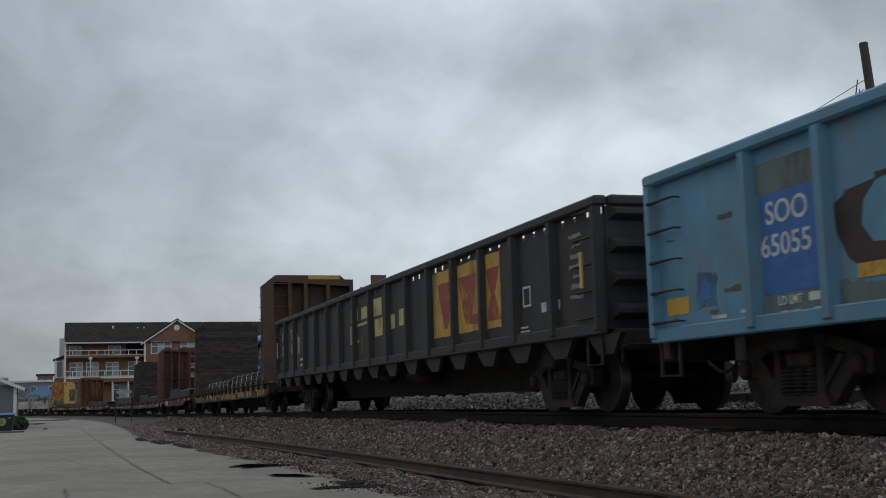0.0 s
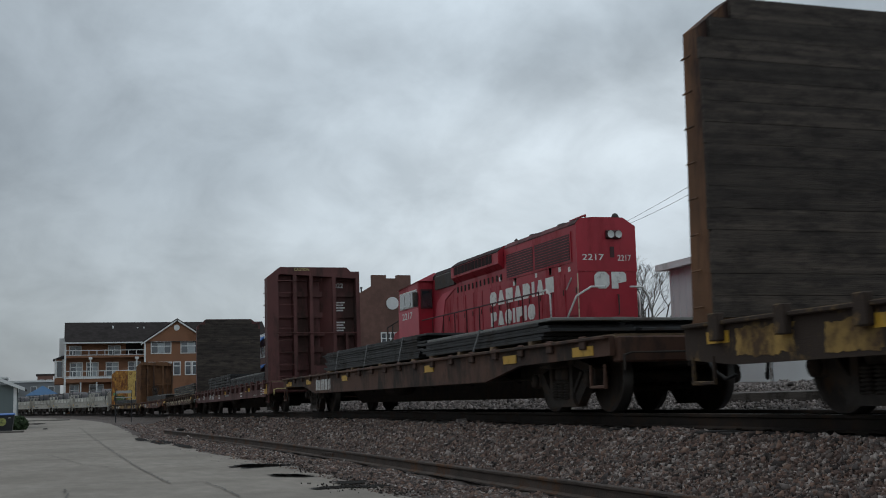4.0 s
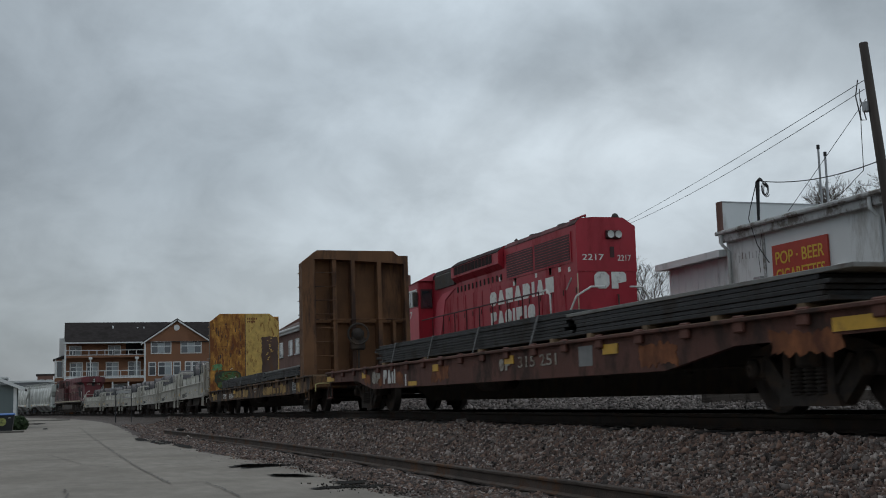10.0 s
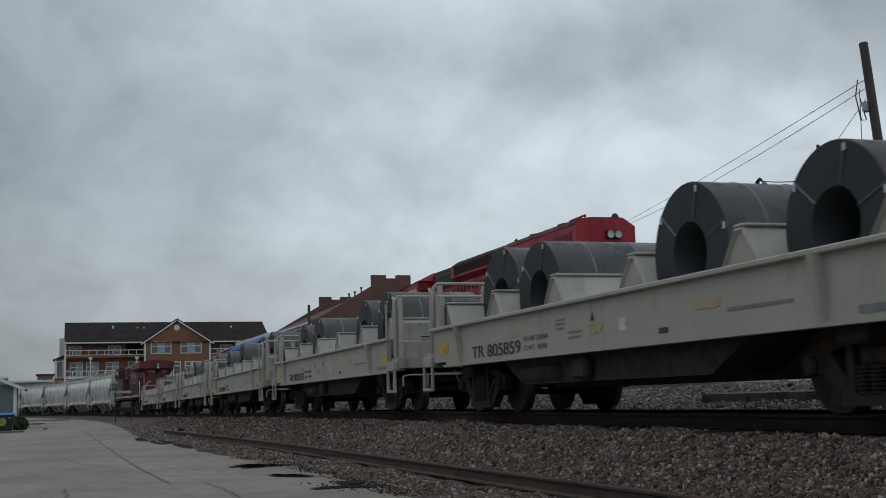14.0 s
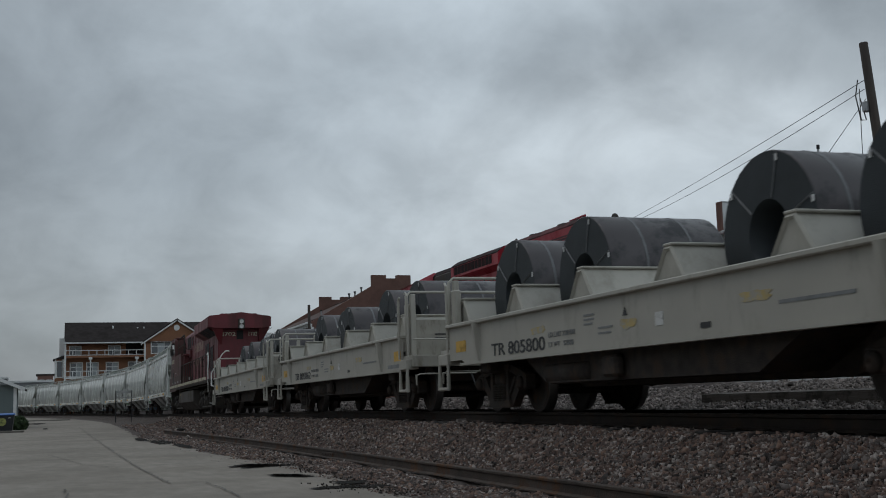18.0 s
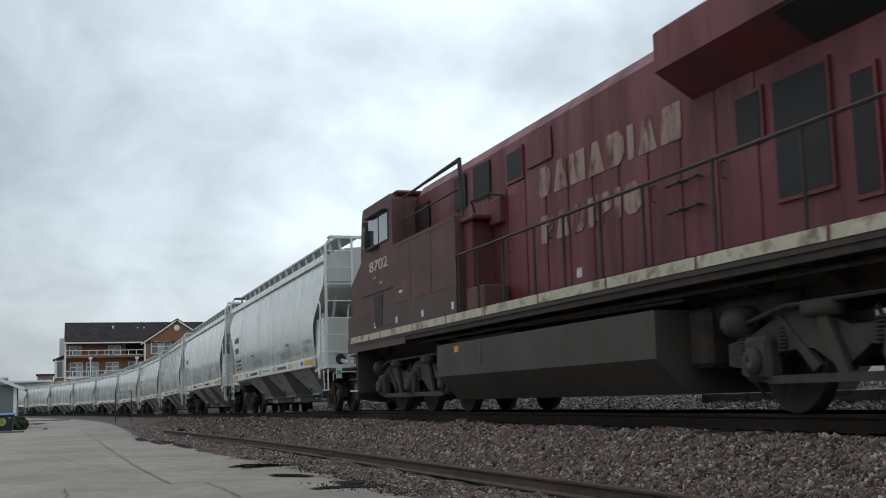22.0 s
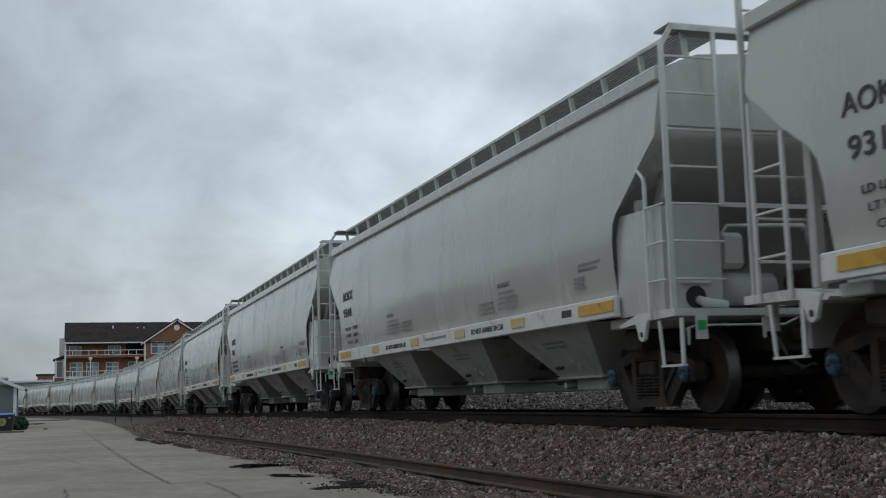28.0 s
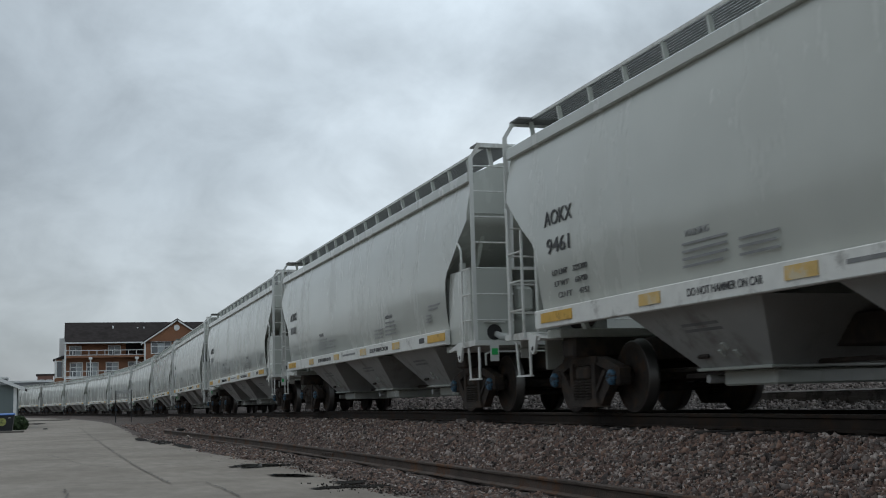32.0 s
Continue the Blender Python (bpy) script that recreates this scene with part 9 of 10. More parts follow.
blob("damp_patch", -70.0, -8.2, 2.4, 0.12, M["mud"], "damp dark patch on the far yard", 15)
for cx, cy, rx, ry, sd in ((-15.0, -4.22, 0.22, 0.46, 6), (-15.7, -3.98, 0.34, 0.24, 12), (-14.7, -3.86, 0.16, 0.20, 13)):
    blob("damp_patch", cx, cy, rx, ry, M["wet"], "muddy spill of crumbs beside the stones", sd, GROUND + 0.012 + 0.001 * (sd - 6))


def crack(points, width, seed):
    """A crack in the asphalt along points."""
    bm = bmesh.new()
    r = random.Random(seed)
    L_, R_ = [], []
    for (x0, y0), (x1, y1) in zip(points, points[1:]):
        n = max(3, int(math.hypot(x1 - x0, y1 - y0) / 0.18))
        for i in range(n):
            t = i / n
            x, y = x0 + (x1 - x0) * t, y0 + (y1 - y0) * t
            j = r.uniform(-0.035, 0.035)
            w = width * r.uniform(0.4, 1.3) / 2
            dx, dy = x1 - x0, y1 - y0
            q = math.hypot(dx, dy)
            nx, ny = -dy / q, dx / q
            L_.append(bm.verts.new((x + nx * (j + w), y + ny * (j + w), GROUND + 0.018)))
            R_.append(bm.verts.new((x + nx * (j - w), y + ny * (j - w), GROUND + 0.018)))
    for i in range(len(L_) - 1):
        bm.faces.new((L_[i], L_[i + 1], R_[i + 1], R_[i]))
    return tagged(part("pavement_crack", bm, M["crack"], None), "dark crack in the worn asphalt", kind="structure")


crack([(-71.6, -6.37), (-35.6, -6.38), (-22.0, -6.34), (-17.3, -6.2)], 0.025, 1)
crack([(-17.7, -7.78), (-17.58, -6.67), (-17.2, -5.72), (-14.1, -5.67)], 0.022, 2)
crack([(-17.1, -7.62), (-15.6, -7.64), (-13.0, -7.66)], 0.025, 3)
crack([(-30.0, -7.9), (-24.0, -7.2), (-21.5, -6.4)], 0.02, 4)
rgc = random.Random(17)
crumbs = bmesh.new()
for i in range(340):
    x = rgc.uniform(-24, -13) if i % 3 else rgc.gauss(-15.0, 0.5)
    y = edge_y(x) + (rgc.gauss(-0.02, 0.13) if i % 3 else rgc.gauss(-0.35, 0.25))
    s = rgc.uniform(0.005, 0.015)
    m4 = Matrix.Translation((x, y, GROUND + 0.012 + s * 0.4)) @ Euler((rgc.random() * 3, rgc.random() * 3, rgc.random() * 3)).to_matrix().to_4x4()
    bmesh.ops.create_icosphere(crumbs, subdivisions=1, radius=s, matrix=m4)
tagged(part("asphalt_crumbs", crumbs, M["mud"], None), "dark crumbs of broken asphalt at the yard's edge", "rubble", kind="stuff")
lump = empty("earth_lump")
lb = bmesh.new()
bmesh.ops.create_icosphere(lb, subdivisions=3, radius=0.17)
for v in lb.verts:
    v.co *= 1 + 0.35 * noise.noise(v.co * 3)
    v.co.z *= 0.42
bmesh.ops.translate(lb, verts=lb.verts, vec=(-50.5, -2.75, -0.74))
part("clod", lb, M["tie"], lump)
tagged(lump, "dark clod of earth beside the loose rail", "clod")


# ---- buildings ----
M["tan_siding"] = material("tan_siding", (0.225, 0.103, 0.053), 0.8, vary=0.08, vary_scale=0.6, stain=(0.185, 0.086, 0.046), stain_amount=0.4, stain_scale=0.35, bump=0.3, bump_scale=6)
M["trim_white"] = material("trim_white", (0.66, 0.67, 0.66), 0.6, vary=0.05, bump=0.05)
M["shingle"] = material("shingle", (0.034, 0.029, 0.028), 0.95, spec=0.08, vary=0.25, vary_scale=1.6, stain=(0.026, 0.022, 0.021), stain_amount=0.4, stain_scale=0.5, bump=0.5, bump_scale=8)
M["window_glass"] = glass("window_glass", (0.06, 0.07, 0.08), 0.06)
M["curtain"] = material("curtain", (0.33, 0.36, 0.37), 0.8, vary=0.1, bump=0.1)
M["brick_red"] = material("brick_red", (0.155, 0.082, 0.064), 0.85, vary=0.12, vary_scale=3, stain=(0.125, 0.070, 0.056), stain_amount=0.45, stain_scale=0.5, bump=0.5, bump_scale=12)
M["store_white"] = material("store_white", (0.68, 0.70, 0.70), 0.7, vary=0.05, vary_scale=1.0, stain=(0.45, 0.45, 0.43), stain_amount=0.36, stain_scale=0.9, streak=3.5, bump=0.12, bump_scale=20)
M["flaked_trim"] = material("flaked_trim", (0.46, 0.47, 0.47), 0.8, vary=0.1, stain=(0.17, 0.15, 0.13), stain_amount=0.48, stain_scale=2.4, bump=0.3)
M["sign_red"] = material("sign_red", (0.42, 0.050, 0.030), 0.5, vary=0.08, bump=0.05)
M["sign_yellow"] = material("sign_yellow", (0.66, 0.44, 0.05), 0.5, vary=0.06, bump=0.05)
M["canopy_blue"] = material("canopy_blue", (0.03, 0.115, 0.24), 0.6, vary=0.12, bump=0.1)
M["awning_navy"] = material("awning_navy", (0.02, 0.07, 0.22), 0.6, vary=0.12, bump=0.1)
M["roof_brown"] = material("roof_brown", (0.085, 0.05, 0.042), 0.85, vary=0.25, vary_scale=3, bump=0.3)
M["awning_blue"] = material("awning_blue", (0.028, 0.15, 0.46), 0.6, vary=0.12, bump=0.1)
M["grey_wall"] = material("grey_wall", (0.20, 0.21, 0.215), 0.85, vary=0.1, vary_scale=0.4, bump=0.1)
M["green_grey"] = material("green_grey", (0.135, 0.165, 0.165), 0.75, vary=0.08, vary_scale=1.5, bump=0.2, squash=(1, 1, 0.1))
M["pole_wood"] = material("pole_wood", (0.042, 0.033, 0.028), 0.9, vary=0.3, vary_scale=6, bump=0.6, bump_scale=30, squash=(1, 1, 0.15))
M["wire"] = material("wire", (0.012, 0.012, 0.013), 0.6, vary=0.1, bump=0)
M["galvanised"] = material("galvanised", (0.36, 0.37, 0.38), 0.45, 0.6, vary=0.1, bump=0.05)
M["bark"] = material("bark", (0.085, 0.072, 0.062), 0.95, vary=0.3, bump=0.5, bump_scale=20)
M["lime_label"] = material("lime_label", (0.32, 0.34, 0.10), 0.6, vary=0.2, stain=(0.08, 0.09, 0.04), stain_amount=0.45, stain_scale=9, bump=0.05)
M["bin_black"] = material("bin_black", (0.018, 0.020, 0.024), 0.5, vary=0.15, bump=0.05)
M["leaf"] = material("leaf", (0.035, 0.060, 0.022), 0.8, vary=0.3, islands=0.4, bump=0.1)


def window_x(parent, X, y0, y1, z0, z1, cols=2, rows=1, rail=None, frame_w=0.12, glassmat="window_glass", curtain=False):
    """A window in a wall that faces +x: frame, panes and bars."""
    fr = bmesh.new()
    for a, b, c, d in ((y0 - frame_w, y1 + frame_w, z1, z1 + frame_w), (y0 - frame_w, y1 + frame_w, z0 - frame_w, z0), (y0 - frame_w, y0, z0, z1), (y1, y1 + frame_w, z0, z1)):
        bm_box(X - 0.05, X + 0.06, a, b, c, d, bm=fr)
    w = part("window", fr, M["trim_white"], parent)
    for i in range(cols):
        for j in range(rows):
            a, b = y0 + (y1 - y0) * i / cols, y0 + (y1 - y0) * (i + 1) / cols
            c, d = z0 + (z1 - z0) * j / rows, z0 + (z1 - z0) * (j + 1) / rows
            part("pane", bm_box(X - 0.02, X + 0.015, a + 0.03, b - 0.03, c + 0.03, d - 0.03), M["curtain" if curtain and (i + j) % 2 else glassmat], w)
    for i in range(1, cols):
        a = y0 + (y1 - y0) * i / cols
        part("bar", bm_box(X - 0.03, X + 0.04, a - 0.035, a + 0.035, z0, z1), M["trim_white"], w)
    for j in range(1, rows):
        c = z0 + (z1 - z0) * j / rows
        part("bar", bm_box(X - 0.03, X + 0.035, y0, y1, c - 0.03, c + 0.03), M["trim_white"], w)
    if rail:
        part("bar", bm_box(X - 0.03, X + 0.045, y0, y1, rail - 0.05, rail + 0.05), M["trim_white"], w)
    return w


def apartment_house():
    h = empty("apartment_house")
    X = -170.0
    part("wall", bm_box(X - 14, X - 1.6, -6.4, 21.4, GROUND - 0.6, 9.25), M["tan_siding"], h, "orange-tan siding wall")
    for a, b in ((-6.4, 4.2), (13.4, 21.4)):
        part("balcony_floor", bm_box(X - 1.6, X, a, b, 7.15, 7.42), M["tan_siding"], h)
        part("balcony_floor", bm_box(X - 1.6, X, a, b, 4.25, 4.48), M["trim_white"], h)
        part("porch_beam", bm_box(X - 0.25, X - 0.05, a, b, 3.75, 4.25), M["tan_siding"], h)
        n = int((b - a) / 2.6) + 1
        for zt, zb in ((8.2, 7.42), (5.35, 4.48)):
            r = part("balustrade", bm_box(X - 0.12, X, a, b, zt - 0.10, zt), M["trim_white"], h, "white balcony railing")
            part("bottom_rail", bm_box(X - 0.10, X - 0.02, a, b, zb + 0.05, zb + 0.13), M["trim_white"], r)
            for i in range(n * 2 + 1):
                y = a + (b - a) * i / (n * 2)
                part("baluster", bm_box(X - 0.10, X - 0.02, y - 0.05, y + 0.05, zb, zt - 0.1), M["trim_white"], r)
        for i in range(n + 1):
            y = a + (b - a) * i / n
            part("porch_post", bm_box(X - 0.2, X - 0.05, y - 0.10, y + 0.10, GROUND, 3.8), M["trim_white"], h)
    for y in (-6.35, 4.3, 13.3):
        part("corner_board", bm_box(X - 0.15, X + 0.05, y - 0.12, y + 0.12, GROUND, 9.3), M["trim_white"], h)
    for y in (-3.0, 3.2, 15.0, 21.0):
        part("downspout", bm_box(X - 0.1, X + 0.02, y - 0.08, y + 0.08, 4.5, 7.1), M["trim_white"], h)
        part("lantern", bm_box(X - 0.15, X + 0.1, y - 0.25, y + 0.25, 6.85, 7.2, 0.05), M["trim_white"], h)
    # flat dark panel on the wall, standing in for the shade of a recess
    part("dark_recess", bm_box(X - 1.65, X - 1.55, 1.8, 4.1, 7.5, 9.2), M["shingle"], h)
    # middle pavilion with a gable
    pav = part("pavilion", bm_prism([(4.3, GROUND - 0.6), (4.3, 9.2), (8.7, 12.05), (13.3, 9.2), (13.3, GROUND - 0.6)], X - 9, X, "x"), M["tan_siding"], h, "tan gabled middle pavilion")
    for sy, (a, b) in enumerate((((3.7, 8.95), (8.75, 12.4)), ((13.9, 8.95), (8.65, 12.4)))):
        d = Vector((b[0] - a[0], b[1] - a[1])).normalized()
        nrm = Vector((-d.y, d.x)) * (0.16 if sy == 0 else -0.16)
        part("barge_board", bm_prism([a, b, (b[0] - nrm.x, b[1] - nrm.y - 0.05), (a[0] - nrm.x, a[1] - nrm.y)], X, X + 0.35, "x"), M["trim_white"], pav)
        part("pavilion_roof", bm_prism([a, b, (b[0] + nrm.x * 0.8, b[1] + abs(nrm.y) * 0.8), (a[0] + nrm.x * 0.8, a[1] + abs(nrm.y) * 0.8)], X - 9, X + 0.32, "x"), M["shingle"], pav)
    part("round_vent", bm_lathe([(0.01, 0.0), (0.42, 0.0), (0.42, 0.1), (0.01, 0.1)], 20, "x", (X, 8.65, 11.2)), M["trim_white"], pav)
    # main roof
    part("roof", bm_prism([(X + 0.3, 9.15), (X - 7.2, 12.5), (X - 14.6, 9.15)], -6.4, 22.0), M["shingle"], h, "dark grey shingle roof")
    part("gutter", bm_box(X + 0.2, X + 0.4, -6.6, 4.0, 9.08, 9.25), M["trim_white"], h)
    part("gutter", bm_box(X + 0.2, X + 0.4, 13.7, 22.0, 9.08, 9.25), M["trim_white"], h)
    for y, z in ((0.2, 11.4), (-1.9, 10.9), (3.6, 11.2), (4.5, 11.2), (17.0, 11.3)):
        part("roof_vent", bm_rod((X - 5.0, y, z - 0.7), (X - 5.0, y, z + 0.45), 0.12, 8), M["trim_white"], h)
    for a, b, c, d, n in ((-5.7, -4.3, 7.6, 8.75, 2), (-0.5, 1.0, 7.6, 8.75, 2), (15.0, 16.6, 7.6, 8.75, 2), (19.0, 20.5, 7.6, 8.75, 2)):
        window_x(h, X - 1.55, a, b, c, d, n, curtain=True)
    for a, b, c, d, n in ((-5.6, -4.1, 4.55, 6.45, 2), (-3.4, -2.0, 4.55, 6.45, 2), (-0.8, 0.7, 4.55, 6.45, 2), (2.2, 3.7, 4.55, 6.45, 2), (15.0, 16.5, 4.55, 6.45, 2), (18.5, 20.0, 4.55, 6.45, 2)):
        window_x(h, X - 1.55, a, b, c, d, n, 1, 5.9, curtain=True)
    for a, b in ((-3.0, -1.3), (0.2, 1.8), (-5.6, -4.6)):
        window_x(h, X - 1.55, a, b, 1.2, 3.4, 2, 1, 2.7, curtain=True)
    for a, b in ((5.2, 7.8), (9.3, 12.0)):
        window_x(pav, X + 0.02, a, b, 7.65, 9.2 - 0.05, 3, 1, 8.6, curtain=True)
    for a, b, n in ((4.9, 5.7, 1), (6.2, 7.9, 2), (8.3, 9.1, 1), (9.9, 10.6, 1), (10.9, 12.4, 2)):
        window_x(pav, X + 0.02, a, b, 4.6, 6.3, n, 1, 5.8, curtain=True)
    # bay at the corner
    bay = part("bay", bm_box(X - 8, X - 1.2, -7.7, -6.4, 3.6, 7.0), M["tan_siding"], h, "corner bay with white trim")
    part("bay_roof", bm_prism([(-7.95, 7.0), (-6.4, 7.6), (-6.4, 7.0)], X - 8.2, X - 1.0, "x"), M["shingle"], bay)
    for y in (-7.6, -6.6):
        part("bay_trim", bm_box(X - 1.25, X - 1.12, y - 0.08, y + 0.08, 4.4, 7.0), M["trim_white"], bay)
    window_x(bay, X - 1.18, -7.4, -6.75, 4.6, 6.7, 1)
    part("side_dormer", bm_box(X - 8, X - 3, -7.1, -6.4, 7.2, 10.0), M["trim_white"], h)
    return h


tagged(apartment_house(), "three-storey tan apartment house with white balconies", "apartment house")


def side_window(h, x, w, y, z0, z1):
    """A white-framed window in a wall that faces -y, with its glass set back behind frame and glazing bar."""
    bm = bm_box(x - w / 2, x - w / 2 + 0.06, y - 0.05, y + 0.03, z0, z1)
    bm_box(x + w / 2 - 0.06, x + w / 2, y - 0.05, y + 0.03, z0, z1, bm=bm)
    bm_box(x - w / 2 + 0.06, x + w / 2 - 0.06, y - 0.05, y + 0.03, z1 - 0.06, z1, bm=bm)
    bm_box(x - w / 2 - 0.05, x + w / 2 + 0.05, y - 0.10, y + 0.03, z0 - 0.07, z0, bm=bm)
    bm_box(x - w / 2 + 0.06, x + w / 2 - 0.06, y - 0.04, y + 0.02, (z0 + z1) / 2 - 0.025, (z0 + z1) / 2 + 0.025, bm=bm)
    f = part("window", bm, M["trim_white"], h)
    part("pane", bm_box(x - w / 2 + 0.055, x + w / 2 - 0.055, y - 0.02, y - 0.005, z0, z1 - 0.055), M["window_glass"], f)
    return f


def brick_hall():
    h = empty("brick_hall")
    X, y0, y1 = -75.0, 8.06, 18.88
    mid = (y0 + y1) / 2

    def stepped(x0, x1, name, label):
        half = [(y0, GROUND), (y0, 5.42), (12.14, 7.76), (12.14, 8.48), (13.1, 8.48), (13.1, 8.26)]
        part(name, bm_prism(half + [(2 * mid - y, z) for y, z in reversed(half)], x0, x1, "x"), M["brick_red"], h, label)

    stepped(X - 0.4, X, "gable_wall", "stepped red brick gable wall")
    stepped(X - 16.6, X - 16.2, "far_gable_wall", "stepped red brick gable wall")
    part("side_wall", bm_box(X - 16.2, X - 0.4, y0, y0 + 0.35, GROUND, 5.3), M["brick_red"], h)
    part("back_wall", bm_box(X - 16.2, X - 0.4, y1 - 0.35, y1, GROUND, 5.3), M["brick_red"], h)
    for sgn, name in ((-1, "roof"), (1, "rear_roof")):
        e = mid + sgn * (mid - y0 + 0.22)
        part(name, bm_prism([(e, 5.28), (e, 5.40), (mid, 7.86), (mid, 7.72)], X - 16.2, X - 0.4, "x"), M["roof_brown"], h, "dark brown shingled roof slope")
    part("ridge_cap", bm_box(X - 16.2, X - 0.4, mid - 0.16, mid + 0.16, 7.80, 7.90, 0.02), M["roof_brown"], h)
    part("cornice", bm_box(X - 16.5, X + 0.02, y0 - 0.20, y0 - 0.003, 5.08, 5.27), M["trim_white"], h, "white cornice")
    part("gutter", bm_box(X - 16.5, X + 0.02, y0 - 0.34, y0 - 0.23, 5.24, 5.39, 0.02), M["trim_white"], h)
    part("corner_board", bm_box(X - 0.09, X + 0.03, y0 - 0.06, y0 + 0.10, 0.0, 5.07), M["trim_white"], h)
    part("corner_board", bm_box(X - 16.7, X - 16.5, y0 - 0.06, y0 + 0.10, 0.0, 5.45), M["trim_white"], h)
    for x in (-88.8, -85.85, -82.2, -79.85, -76.3):
        side_window(h, x, 1.35, y0, 3.56, 4.6)
        side_window(h, x, 1.35, y0, 0.9, 2.2)
    window_x(h, X + 0.02, 9.72, 11.05, 3.6, 4.6, 5, 3, frame_w=0.07)
    window_x(h, X + 0.02, 12.72, 14.2, 3.6, 4.6, 5, 3, frame_w=0.07)
    window_x(h, X + 0.02, 15.9, 17.2, 3.6, 4.6, 5, 3, frame_w=0.07)
    part("round_sign", bm_lathe([(0.01, -0.02), (0.42, -0.02), (0.42, 0.08), (0.01, 0.08)], 28, "x", (X, 13.49, 6.59)), M["trim_white"], h, "round white plaque")
    for x, y, top in ((X - 2, 11.05, 7.44), (X - 2, 11.45, 7.57), (X - 2, 11.9, 7.86), (X - 4.2, 9.6, 6.5)):
        z = 5.40 + (y - y0 + 0.22) * 0.437
        v = part("roof_vent", bm_rod((x, y, z - 0.08), (x, y, top), 0.05, 8), M["wire"] if x > X - 3 else M["galvanised"], h)
        part("vent_cap", bm_rod((x, y, top - 0.10), (x, y, top), 0.085, 8), M["wire"], v)
    part("porch_roof", bm_prism([(8.3, 2.9), (9.6, 3.3), (13.4, 3.3), (14.6, 2.9)], X + 0.03, X + 3.0, "x"), M["shingle"], h, "dark hipped porch roof")
    for y in (8.7, 11.4, 14.2):
        part("porch_post", bm_box(X + 2.7, X + 2.9, y - 0.1, y + 0.1, GROUND, 2.95), M["trim_white"], h)
    return h


tagged(brick_hall(), "red brick hall with a stepped gable and round plaque", "brick building")


def awning(h, a, b, y, z, drop=0.55, out=0.75):
    """A sloped canvas awning with a hanging valance and darker folds between its ribs."""
    y -= 0.03
    aw = part("awning", bm_hull([(a, y, z), (b, y, z), (b, y - out, z - drop), (a, y - out, z - drop), (a, y, z - 0.05), (b, y, z - 0.05), (b, y - out, z - drop - 0.16), (a, y - out, z - drop - 0.16)],
                                [(0, 1, 2, 3), (4, 7, 6, 5), (0, 4, 5, 1), (1, 5, 6, 2), (2, 6, 7, 3), (3, 7, 4, 0)]), M["awning_blue"], h, "bright blue canvas awning")
    n = max(3, int((b - a) / 1.5))
    for i in range(n):
        x = a + (i + 0.55) * (b - a) / n
        part("stripe", bm_hull([(x, y, z + 0.012), (x + 0.5, y, z + 0.012), (x + 0.5, y - out - 0.012, z - drop + 0.012), (x, y - out - 0.012, z - drop + 0.012), (x, y, z - 0.02), (x + 0.5, y, z - 0.02), (x + 0.5, y - out - 0.012, z - drop - 0.17), (x, y - out - 0.012, z - drop - 0.17)],
                               [(0, 1, 2, 3), (4, 7, 6, 5), (0, 4, 5, 1), (1, 5, 6, 2), (2, 6, 7, 3), (3, 7, 4, 0)]), M["awning_navy"], aw, "navy stripe")


def awning_row():
    h = empty("shop_row")
    y0 = 8.10
    part("wall", bm_box(-119, -91.8, y0, y0 + 9, GROUND, 5.45), M["brick_red"], h, "brown brick shop front")
    for a, b, z in ((-101.2, -91.8, 5.72), (-108.6, -101.2, 5.78), (-119.0, -108.6, 5.55)):
        part("parapet", bm_box(a + 0.01, b - 0.01, y0 - 0.10, y0 + 0.3, 5.45, z), M["trim_white"], h, "white parapet band")
        part("pilaster", bm_box(a - 0.14, a + 0.14, y0 - 0.12, y0 - 0.003, GROUND, 5.44), M["trim_white"], h)
    for a, b in ((-101.0, -92.1), (-108.4, -101.5), (-118.8, -112.0)):
        awning(h, a, b, y0 - 0.10, 5.50 if a > -110 else 5.1)
        awning(h, a, b, y0 - 0.10, 3.3)
    for i in range(6):
        side_window(h, -99.5 + i * 1.32, 0.72, y0, 3.92, 4.72)
    for i in range(5):
        side_window(h, -107.6 + i * 1.3, 0.72, y0, 3.92, 4.72)
    for i in range(3):
        side_window(h, -117.2 + i * 2.6, 0.9, y0, 3.7, 4.5)
    return h


tagged(awning_row(), "brown brick shop row with bright blue awnings", "shop building")


